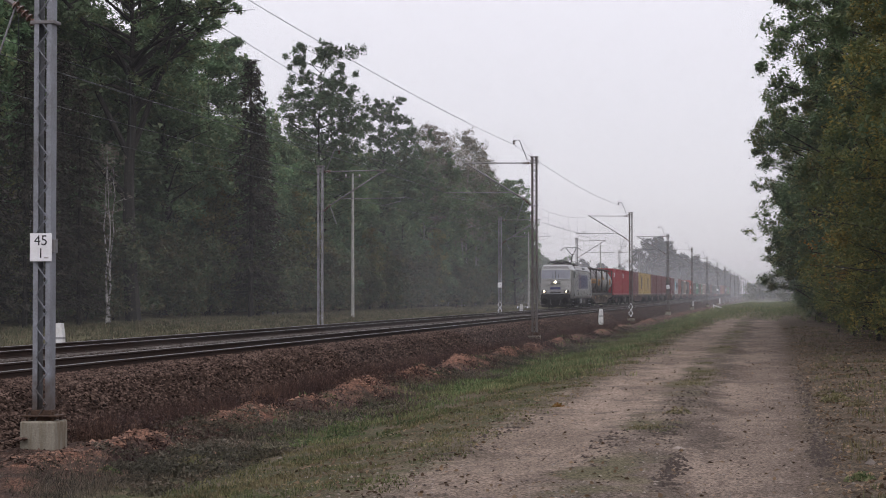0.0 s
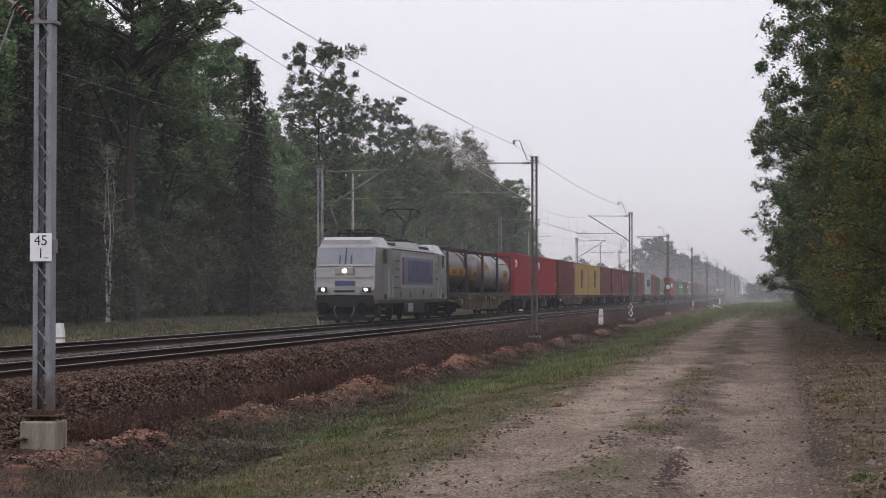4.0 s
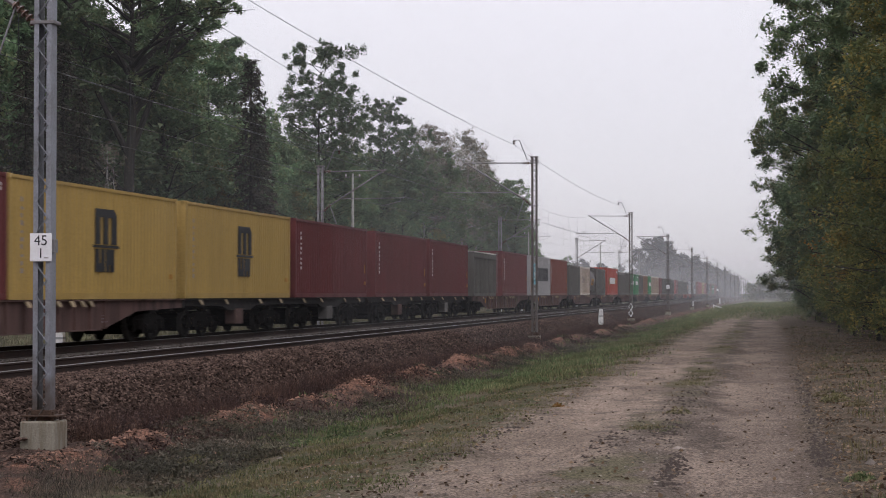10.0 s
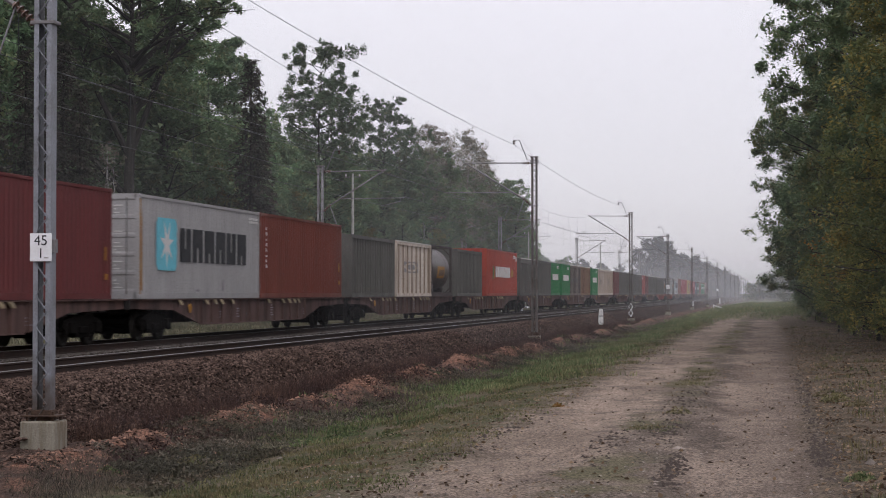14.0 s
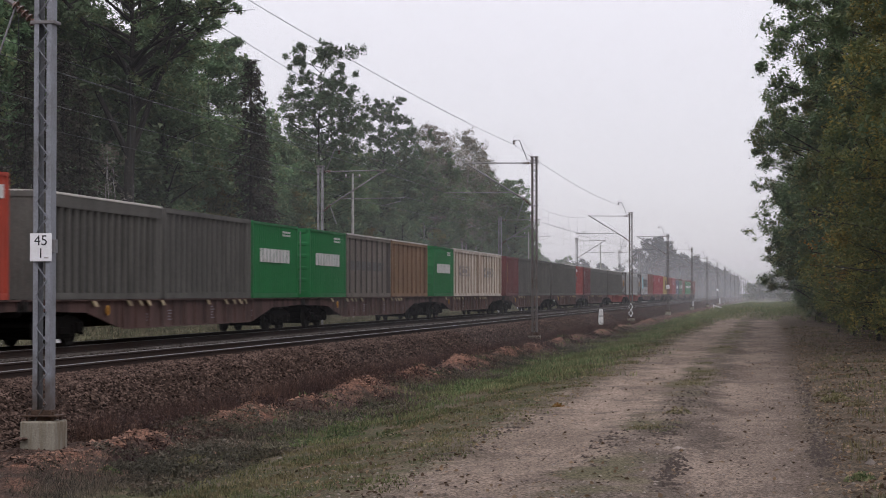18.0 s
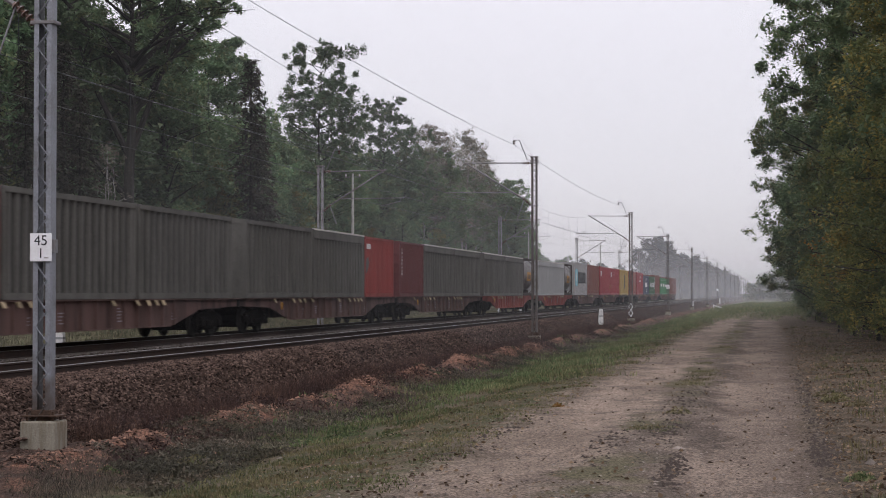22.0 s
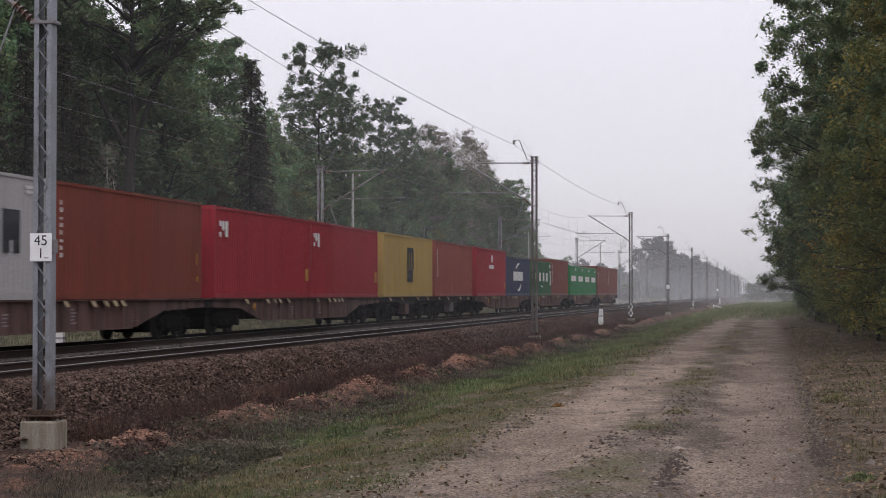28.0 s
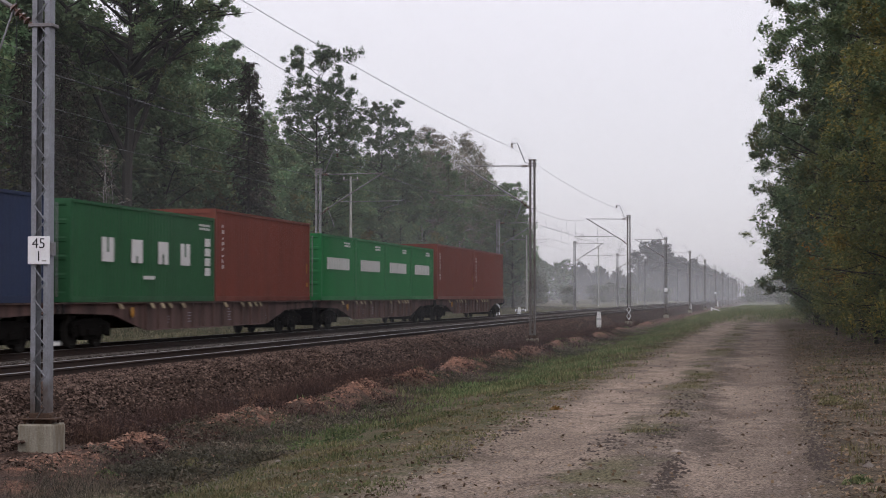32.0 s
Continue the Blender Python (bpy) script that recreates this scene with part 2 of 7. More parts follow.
def ground_height(x, y):
    for (a, za), (b, zb) in zip(PROFILE, PROFILE[1:]):
        if x <= b:
            k = (x - a) / (b - a)
            k = k * k * (3 - 2 * k)
            z = za + (zb - za) * k
            break
    if -60 < x < -28 and 250 < y < 340:
        z -= 1.35 * math.exp(-((x + 39) / 6) ** 2 - ((y - 296) / 14) ** 2)
    if -60 < x < 30 and y < 600:
        if y < 34:
            z -= 0.01 * math.exp(-((x + 10.2) / 0.9) ** 2 - ((y - 25.8) / 2.2) ** 2)
        z += 0.035 * shaken(x * 0.7, y * 0.5) + 0.018 * shaken(x * 2.3, y * 1.7, 5)
        z += mound(x, y)
        if -3.8 < x < 1.0:
            for rut, depth in ((-2.6, 0.05), (-0.6, 0.06)):
                z -= depth * math.exp(-((x - rut - 0.12 * shaken(y * 0.07, rut)) / 0.33) ** 2) * (0.7 + 0.6 * shaken(y * 0.25, rut * 3))
            z += 0.006 * shaken(x * 3.1, y * 1.3, 2) + 0.003 * shaken(x * 7, y * 4, 2)
    return z


def ground_lines():
    xs = [-3000, -1200, -500, -250, -120, -80, -65, -57, -51, -46, -42, -38, -33, -30, -27, -24, -22.3, -21.5, -20.7, -18, -15, -12]
    x = -11.4
    while x < 4.4:
        xs.append(round(x, 3))
        x += 0.15
    xs += [4.7, 5.2, 6, 7, 8.5, 10, 12, 15, 20, 30, 60, 120, 300, 1000, 3000]
    ys = [-300, -100, -40, -15, 0, 6, 10]
    y = 12.0
    while y < 3000:
        ys.append(y)
        y += max(0.2, (y - 8) * 0.012) if y < 300 else (y - 8) * 0.06
    ys.append(4800)
    return xs, ys


def ground_material():
    """Bands across the line: forest floor, far verge, ballast margin, spoil, green verge, sandy road with two ruts, leaf litter."""
    m = bpy.data.materials.new("ground_surface")
    m.use_nodes = True
    n, l = m.node_tree.nodes, m.node_tree.links
    b = n["Principled BSDF"]
    b.inputs["Specular IOR Level"].default_value = 0.05
    b.inputs["Roughness"].default_value = 0.95
    geo, sep = n.new("ShaderNodeNewGeometry"), n.new("ShaderNodeSeparateXYZ")
    l.new(geo.outputs["Position"], sep.inputs[0])

    def grain(scale, detail=5.0, squash=1.0):
        t, mp = n.new("ShaderNodeTexNoise"), n.new("ShaderNodeMapping")
        mp.inputs["Scale"].default_value = (1, squash, 1)
        l.new(geo.outputs["Position"], mp.inputs[0])
        l.new(mp.outputs[0], t.inputs["Vector"])
        t.inputs["Scale"].default_value, t.inputs["Detail"].default_value, t.inputs["Roughness"].default_value = scale, detail, 0.6
        return t.outputs[0]

    def math_node(op, a, c):
        t = n.new("ShaderNodeMath")
        t.operation = op
        for i, v in enumerate((a, c)):
            if isinstance(v, (int, float)):
                t.inputs[i].default_value = v
            else:
                l.new(v, t.inputs[i])
        return t.outputs[0]

    def span(value, a, c, lo=0.0, hi=1.0):
        t = n.new("ShaderNodeMapRange")
        t.interpolation_type = "SMOOTHSTEP"
        l.new(value, t.inputs[0])
        for i, v in enumerate((a, c, lo, hi)):
            t.inputs[i + 1].default_value = v
        return t.outputs[0]

    def blend(fac, a, c):
        t = n.new("ShaderNodeMix")
        t.data_type = "RGBA"
        for i, v in ((0, fac), (6, a), (7, c)):
            if isinstance(v, tuple):
                t.inputs[i].default_value = (*v, 1)
            else:
                l.new(v, t.inputs[i])
        return t.outputs[2]

    wide, mid, fine = grain(0.35), grain(1.8, 6), grain(14, 4)
    streak, speck = grain(3.2, 9), grain(30, 5)
    ruts = grain(1.1, 6, 0.35)
    x = math_node("ADD", math_node("ADD", sep.outputs[0], math_node("MULTIPLY", math_node("SUBTRACT", mid, 0.5), 1.5)), math_node("MULTIPLY", math_node("SUBTRACT", wide, 0.5), 1.2))
    floor = blend(span(mid, 0.35, 0.7), (0.050, 0.040, 0.026), (0.085, 0.075, 0.035))
    verge = blend(span(mid, 0.35, 0.65), (0.070, 0.074, 0.036), (0.115, 0.096, 0.056))
    spoil = blend(span(mid, 0.40, 0.66), (0.046, 0.033, 0.027), (0.092, 0.056, 0.043))
    heap = math_node("MULTIPLY", math_node("MULTIPLY", span(sep.outputs[0], -10.5, -9.9), span(sep.outputs[0], -8.2, -8.8)), math_node("MAXIMUM", span(math_node("ADD", sep.outputs[2], math_node("MULTIPLY", math_node("SUBTRACT", streak, 0.5), 1.1)), -0.36, -0.14), span(wide, 0.56, 0.66, 0.0, 0.5)))
    spoil = blend(heap, spoil, blend(span(fine, 0.35, 0.65), (0.205, 0.108, 0.074), (0.120, 0.066, 0.048)))
    green = blend(span(mid, 0.38, 0.62), (0.058, 0.060, 0.032), (0.092, 0.074, 0.050))
    lane = grain(0.55, 7, 0.28)
    sand = blend(span(lane, 0.36, 0.64), (0.256, 0.200, 0.160), (0.160, 0.125, 0.099))
    sand = blend(span(streak, 0.48, 0.66, 0.0, 0.62), sand, (0.130, 0.100, 0.082))
    crown_of_road = math_node("MULTIPLY", span(x, -2.35, -1.75), span(x, -0.75, -1.2))
    sand = blend(math_node("MULTIPLY", crown_of_road, span(ruts, 0.36, 0.60, 0.25, 0.95)), sand, (0.092, 0.075, 0.062))
    sand = blend(math_node("MULTIPLY", math_node("MULTIPLY", span(x, -1.3, -1.05), span(x, -0.55, -0.85)), span(lane, 0.40, 0.55, 0.0, 0.85)), sand, (0.070, 0.056, 0.047))
    sand = blend(span(grain(0.75, 8, 0.7), 0.53, 0.64, 0.0, 0.70), sand, (0.100, 0.080, 0.066))
    sand = blend(math_node("MULTIPLY", span(x, -0.2, 0.45), span(ruts, 0.40, 0.58, 0.1, 0.85)), sand, (0.080, 0.061, 0.050))
    sand = blend(math_node("MULTIPLY", span(x, -2.9, -3.5), span(ruts, 0.42, 0.58, 0.1, 0.8)), sand, (0.098, 0.078, 0.060))
    sand = blend(span(x, -1.2, -0.3, 0.0, 0.42), sand, (0.092, 0.073, 0.060))
    litter = blend(span(mid, 0.35, 0.65), (0.052, 0.042, 0.030), (0.108, 0.084, 0.062))
    c = blend(span(x, -49, -45.7), floor, verge)
    c = blend(span(x, -22.3, -20.6), c, spoil)
    c = blend(span(x, -8.5, -7.4), c, green)
    c = blend(span(x, -4.3, -3.3), c, sand)
    middle = math_node("MULTIPLY", math_node("MULTIPLY", span(x, -2.2, -1.8), span(x, -1.0, -1.4)), span(wide, 0.42, 0.6, 0.0, 0.8))
    c = blend(middle, c, (0.085, 0.080, 0.045))
    c = blend(span(x, 0.25, 0.7), c, litter)
    far_green = math_node("MULTIPLY", span(sep.outputs[1], 120, 220), math_node("MULTIPLY", span(x, -8.5, -7.4), span(wide, 0.2, 0.55, 0.6, 1.0)))
    c = blend(far_green, c, (0.105, 0.103, 0.060))
    t = n.new("ShaderNodeMix")
    t.data_type, t.blend_type = "RGBA", "OVERLAY"
    t.inputs[0].default_value = 0.55
    l.new(c, t.inputs[6])
    l.new(fine, t.inputs[7])
    t2 = n.new("ShaderNodeMix")
    t2.data_type, t2.blend_type = "RGBA", "OVERLAY"
    t2.inputs[0].default_value = 0.55
    l.new(t.outputs[2], t2.inputs[6])
    l.new(span(speck, 0.36, 0.64, 0.0, 1.0), t2.inputs[7])
    l.new(t2.outputs[2], b.inputs["Base Color"])
    bp = n.new("ShaderNodeBump")
    bp.inputs["Strength"].default_value, bp.inputs["Distance"].default_value = 0.8, 0.028
    l.new(math_node("ADD", fine, math_node("MULTIPLY", mid, 0.4)), bp.inputs["Height"])
    l.new(bp.outputs[0], b.inputs["Normal"])
    return m


def build_ground():
    xs, ys = ground_lines()
    sh = Shape()
    sh.v = [(x, y, ground_height(x, y)) for y in ys for x in xs]
    w = len(xs)
    sh.f = [(j * w + i, j * w + i + 1, (j + 1) * w + i + 1, (j + 1) * w + i) for j in range(len(ys) - 1) for i in range(w - 1)]
    tagged(new("ground", sh.mesh("ground", [ground_material()], True)), "sandy forest track, weedy verge and forest floor beside a railway", "ground", kind="structure")


# ---- railway: ballast, sleepers, rails ----
LINE_START, LINE_END = -120.0, 2400.0


def build_ballast():
    sh = Shape()
    cross = [(-21.8, -0.50), (-20.6, 0.21), (-20.2, 0.29), (-19.0, 0.305), (-17.0, 0.305), (-16.0, 0.27), (-15.1, 0.33), (-14.60, 0.35), (-14.45, 0.33), (-13.05, 0.33), (-12.95, 0.36), (-12.3, 0.34), (-11.8, 0.24), (-10.85, -0.52)]
    ys = [LINE_START, 0, 10]
    while ys[-1] < LINE_END:
        ys.append(ys[-1] + max(0.25, (ys[-1] - 10) * 0.02))
    for y in ys:
        for x, z in cross:
            k = 0.018 if y < 400 else 0
            sh.v.append((x + 1.6 * k * shaken(y * 0.8, x), y, z + k * shaken(x * 3, y * 2.2) * (0.3 if z > 0.28 else 1)))
    w = len(cross)
    sh.f = [(j * w + i, j * w + i + 1, (j + 1) * w + i + 1, (j + 1) * w + i) for j in range(len(ys) - 1) for i in range(w - 1)]
    bed = tagged(new("ballast", sh.mesh("ballast", [BALLAST])), "brown crushed stone ballast bed under two tracks", "ballast", kind="structure")
    rng = random.Random(5)
    st = Shape()
    base = [Vector(p) for p in ((1, 0, 0), (-1, 0, 0), (0, 1, 0), (0, -1, 0), (0, 0, 1), (0, 0, -1))]
    faces = [(0, 2, 4), (2, 1, 4), (1, 3, 4), (3, 0, 4), (2, 0, 5), (1, 2, 5), (3, 1, 5), (0, 3, 5)]

    def stone(x, y, z, r, st=st):
        turn = Euler((rng.uniform(-0.6, 0.6), rng.uniform(-0.6, 0.6), rng.uniform(0, 6))).to_matrix()
        sc = Vector((rng.uniform(0.7, 1.5), rng.uniform(0.6, 1.2), rng.uniform(0.45, 0.85)))
        v = [turn @ Vector((p.x * sc.x * r, p.y * sc.y * r, p.z * sc.z * r)) * rng.uniform(0.75, 1.25) + Vector((x, y, z)) for p in base]
        st.add(v, faces)

    def height(x):
        for (a, za), (b, zb) in zip(cross, cross[1:]):
            if a <= x <= b:
                return za + (zb - za) * (x - a) / (b - a)
        return -0.3

    between = Shape()
    for _ in range(82000):
        y = 22 + 118 * rng.random() ** 1.8
        k = rng.random()
        x = rng.uniform(-12.9, -10.75) if k < 0.78 else rng.uniform(-14.4, -13.1) if k < 0.86 else rng.uniform(-17.2, -14.65)
        stone(x, y, height(x) + 0.01, rng.uniform(0.020, 0.046), between if x < -14.6 else st)
    for _ in range(7000):
        x, y = rng.uniform(-10.8, -8.9), 22 + 60 * rng.random() ** 1.5
        stone(x, y, ground_height(x, y), rng.uniform(0.015, 0.035))
    part("loose_stones", st, STONE, bed, "loose brown ballast stones", kind="stuff")
    part("pale_stones", between, PALE_STONE, bed, "pale grey ballast stones between the two tracks", kind="stuff")


def build_tracks():
    section = [(-0.075, 0), (-0.075, 0.012), (-0.012, 0.032), (-0.010, 0.118), (-0.036, 0.135), (-0.036, 0.165), (-0.028, 0.172), (0.028, 0.172), (0.036, 0.165), (0.036, 0.135), (0.010, 0.118),
               (0.012, 0.032), (0.075, 0.012), (0.075, 0)]
    n = len(section)
    rail = Shape().prism([(x, z) for x, z in section], "y", LINE_START, LINE_END)
    rail.m = [1 if (i - 2) in (6, ) or (i - 2) in (5, 7) else 0 for i in range(len(rail.f))]
    rail_mesh = rail.mesh("rail", [RAIL_RUST, RAIL_HEAD])
    sl = Shape().prism([(-1.3, -0.14), (1.3, -0.14), (1.29, 0.03), (0.95, 0.045), (0.4, 0.0), (-0.4, 0.0), (-0.95, 0.045), (-1.29, 0.03)], "y", -0.13, 0.13)
    sleeper_mesh = sl.mesh("sleeper", [SLEEPER])
    for name, cx, label in (("track_near", NEAR, "empty railway track with rusty rails and bright running edges"), ("track_far", FAR, "railway track carrying the freight train")):
        tr = thing(name, label, "railway track", at=(cx, 0, RAIL_TOP - 0.172), kind="structure")
        for side in (-0.7535, 0.7535):
            part("rail", rail_mesh, None, tr, "steel rail, rusty web and polished head", at=(side, 0, 0))
        y, k = 18.0, 0
        rest = Shape()
        while y < 420:
            if k < 170:
                part("sleeper", sleeper_mesh, None, tr, at=(0, y, -0.035))
            else:
                rest.add([(v[0], v[1] + y, v[2] - 0.035) for v in sl.v], sl.f)
            y += 0.6
            k += 1
        part("sleepers", rest, SLEEPER, tr, kind="stuff")


# ---- overhead line ----
def lattice_mast(height, wide=0.27, deep=0.22):
    """Meshes of a mast: two steel channels and a zigzag lacing bar on either face."""
    out = []
    for s in (-1, 1):
        x = s * wide / 2
        u = [(x, -deep / 2), (x - s * 0.075, -deep / 2), (x - s * 0.075, -deep / 2 + 0.012), (x - s * 0.012, -deep / 2 + 0.012), (x - s * 0.012, deep / 2 - 0.012), (x - s * 0.075, deep / 2 - 0.012), (x - s * 0.075, deep / 2), (x, deep / 2)]
        out.append(("channel", Shape().prism(u if s < 0 else u[::-1], "z", 0, height)))
    for y in (-deep / 2 - 0.008, deep / 2 + 0.008):
        pts, z, k = [], 0.1, 0 if y < 0 else 1
        while z < height - 0.05:
            pts.append(((-1) ** k * (wide / 2 - 0.045), y, z))
            z += 0.23
            k += 1
        out.append(("lacing_bar", Shape().pipe(pts, 0.013, n=4)))
    return out


def insulator(sh, p, q, n=5):
    p, q = Vector(p), Vector(q)
    sh.rod(p, q, 0.018, n=6)
    for i in range(n):
        a = p.lerp(q, (i + 0.5) / n)
        way = (q - p).normalized() * 0.02
        sh.rod(a - way, a + way, 0.075, 0.05, n=8)


INSULATOR = material("insulator_porcelain", (0.10, 0.055, 0.04), 0.25, 0, (0.06, 0.03, 0.025), 5, 30, 0.0, spec=0.5)
INSULATOR_PALE = material("insulator_pale", (0.45, 0.44, 0.42), 0.35, 0, bump=0)
CONTACT, MAST_TOP = RAIL_TOP + 5.6, 8.09


SIGN_WHITE = material("sign_white", (0.78, 0.78, 0.80), 0.5, 0, (0.6, 0.58, 0.56), 6, 40, 0.0, 0.4)
MAST_MESHES = {}


STEEL_WORN = material("rusting_mast_steel", (0.120, 0.108, 0.102), 0.75, 0.2, (0.070, 0.048, 0.038), 1.5, 30, 0.1, 0.8)


def foot_rusted():
    """Galvanised steel of the mast beside the ditch: rust runs up from its foot."""
    m = material("foot_rusted_steel", (0.25, 0.26, 0.29), 0.6, 0.35, (0.17, 0.168, 0.175), 2, 30, 0.08, 0.7)
    n, l = m.node_tree.nodes, m.node_tree.links
    b = n["Principled BSDF"]
    old = b.inputs["Base Color"].links[0].from_socket
    co, sep, wave, sums, span, mix = n.new("ShaderNodeTexCoord"), n.new("ShaderNodeSeparateXYZ"), n.new("ShaderNodeTexNoise"), n.new("ShaderNodeMath"), n.new("ShaderNodeMapRange"), n.new("ShaderNodeMix")
    wave.inputs["Scale"].default_value, wave.inputs["Detail"].default_value = 3.0, 5.0
    sums.operation = "MULTIPLY_ADD"
    sums.inputs[1].default_value = 2.6
    for i, v in enumerate((-6.9, -5.8, 0.85, 0.0)):
        span.inputs[i + 1].default_value = v
    mix.data_type = "RGBA"
    mix.inputs[7].default_value = (0.070, 0.047, 0.033, 1)
    l.new(co.outputs["Object"], sep.inputs[0])
    l.new(co.outputs["Object"], wave.inputs["Vector"])
    l.new(wave.outputs[0], sums.inputs[0])
    l.new(sep.outputs[2], sums.inputs[2])
    l.new(sums.outputs[0], span.inputs[0])
    l.new(span.outputs[0], mix.inputs[0])
    l.new(old, mix.inputs[6])
    l.new(mix.outputs[2], b.inputs["Base Color"])
    return m


def build_mast(y, x, foot, top, toward, plate="", diamond=False, worn=False):
    """A catenary mast with cantilever; toward +1 or -1: side on which its track lies."""
    mast = thing("catenary_mast", "grey lattice steel catenary mast with cantilever arm on a concrete base", "mast", "catenary masts along the railway", at=(x, y, top))
    t, steel = toward, STEEL_WORN if worn else STEEL if toward > 0 else MAST_STEEL
    if (t, worn) not in MAST_MESHES:
        h, made = 8.45, []
        for name, sh in lattice_mast(h):
            sh.v = [(a, b, c - h) for a, b, c in sh.v]
            made.append((name, sh.mesh(name, [steel]), ""))
        for z in (-0.02, -0.18, -0.29, -2.23):
            made.append(("clamp", Shape().box(-0.19, 0.19, -0.135, 0.135, z - 0.025, z + 0.025, 0.006).mesh("clamp", [STEEL_OLD]), ""))
        zt, zs = -0.29, -2.23
        made.append(("top_tube", Shape().rod((t * 0.5, 0, zt), (t * 3.17, 0, zt + 0.03), 0.028).mesh("top_tube", [STEEL_OLD]), "horizontal cantilever tube"))
        made.append(("strut", Shape().rod((t * 0.5, 0, zs + 0.30), (t * 3.28, 0, zt + 0.08), 0.036).mesh("strut", [STEEL_OLD]), "slanting cantilever strut"))
        made.append(("registration_tube", Shape().rod((t * 1.0, 0, zs + 0.60), (t * 4.2, 0, zs + 0.62), 0.02).mesh("registration_tube", [STEEL_OLD]), "level registration tube"))
        made.append(("steady_arm", Shape().pipe([(t * 4.0, 0, zs + 0.60), (t * 4.0, 0, zs + 0.46), (t * 3.15, 0, CONTACT - MAST_TOP + 0.01)], 0.014).mesh("steady_arm", [STEEL_OLD]), ""))
        made.append(("drop_tube", Shape().rod((t * 0.44, 0, zs + 0.36), (t * 0.80, 0, zs - 0.62), 0.016, n=5).mesh("drop_tube", [STEEL]), ""))
        for p, q in (((t * 0.16, 0, zt), (t * 0.52, 0, zt)), ((t * 0.16, 0, zs), (t * 0.52, 0, zs + 0.32))):
            ins = Shape()
            insulator(ins, p, q)
            made.append(("insulator", ins.mesh("insulator", [INSULATOR]), "brown ribbed insulator"))
        made.append(("feeder_bracket", Shape().pipe([(t * 0.1, 0, -0.16), (t * 0.33, 0, -0.15), (t * 0.69, 0, 0.76), (t * 0.98, 0, 0.76)], 0.024, n=6).mesh("feeder_bracket", [STEEL_OLD]), "bent bracket carrying the feeder wire"))
        ins = Shape()
        insulator(ins, (t * 0.94, 0, 0.74), (t * 0.94, 0, 0.54), 2)
        made.append(("feeder_insulator", ins.mesh("feeder_insulator", [INSULATOR]), ""))
        loop = [(t * 0.96, 0, 0.62)] + [(t * (0.80 + 0.18 * math.cos(a * 0.35)), 0, 0.80 + 0.18 * math.sin(a * 0.35)) for a in range(0, 9)] + [(t * 0.35, 0, 0.45), (t * 0.1, 0, 0.02)]
        made.append(("jumper", Shape().pipe(loop, 0.007, n=4).mesh("jumper", [WIRE]), "thin looped jumper wire"))
        MAST_MESHES[t, worn] = made
    for name, me, label in MAST_MESHES[t, worn]:
        part(name, me, None, mast, label)
    g = foot - top
    part("foundation", Shape().box(-0.27, 0.27, -0.27, 0.27, g - 0.4, g + 0.36, 0.025), CONCRETE, mast, "weathered concrete foundation block")
    plate_sh = Shape().box(-0.28, 0.28, -0.22, 0.22, g + 0.42, g + 0.445, 0.005)
    foot_plate = part("foot_plate", plate_sh, RUST, mast, "rusty bolted foot plate")
    for sx in (-0.2, 0.2):
        for sy in (-0.15, 0.15):
            part("bolt", Shape().rod((sx, sy, g + 0.34), (sx, sy, g + 0.50), 0.02, n=6), RUST, foot_plate)
    part("socket", Shape().box(-0.158, 0.158, -0.117, 0.117, g + 0.35, g + 0.52, 0.01), RUST, mast, "rust-stained lower column")
    if plate:
        zc = 2.52 - top
        sign = part("distance_plate", Shape().box(-0.17, 0.17, -0.150, -0.140, zc - 0.207, zc + 0.207, 0.004), SIGN_WHITE, mast, "white kilometre plate with black numerals")
        for text, z, size in plate:
            if text:
                part("numeral", numeral(text, size), None, sign, at=pose(0, -0.1515, zc + z, 90, 0, 0))
        part("bracket_box", Shape().box(0.140, 0.185, -0.10, 0.06, zc - 0.08, zc + 0.12, 0.006), STEEL_OLD, mast, "small dark box beside the plate")
        part("small_mark", Shape().box(0.05, 0.12, -0.152, -0.150, zc - 0.165, zc - 0.145), DULL_MARK, sign)
    if diamond:
        ring = lambda zc, r: [(0.0, -0.16, zc - r), (r * 0.6, -0.16, zc), (0.0, -0.16, zc + r), (-r * 0.6, -0.16, zc), (0.0, -0.16, zc - r)]
        for k in (0.75, 1.25):
            part("bent_bar", Shape().pipe(ring(g + k, 0.26), 0.03, n=4), SIGN_WHITE, mast, "pale bent bars low on the mast")
    return mast


MAST_STEEL = foot_rusted()
DULL_MARK = material("faded_mark", (0.35, 0.33, 0.32), 0.7, 0, bump=0)
INK = material("black_numeral", (0.02, 0.02, 0.025), 0.6, 0, bump=0)
RUST = material("rusty_iron", (0.075, 0.046, 0.032), 0.95, 0.1, (0.035, 0.024, 0.020), 6, 40, 0.3, 0.9)


def numeral(text, size):
    curve = bpy.data.curves.new("numeral", "FONT")
    curve.body, curve.size, curve.align_x, curve.align_y, curve.extrude = text, size, "CENTER", "CENTER", 0.0015
    curve.materials.append(INK)
    holder = bpy.data.objects.new("numeral_curve", curve)
    me = bpy.data.meshes.new_from_object(holder)
    bpy.data.objects.remove(holder)
    return me


MAST_NEAR = [26.32, 84.8, 144.5, 197.5, 258.6, 321, 383, 444, 505, 566, 627, 690, 750, 812, 873]
MAST_FAR = [28, 89.1, 150.8, 212, 273, 335, 396, 457, 518, 579, 640, 702, 763, 824, 885]


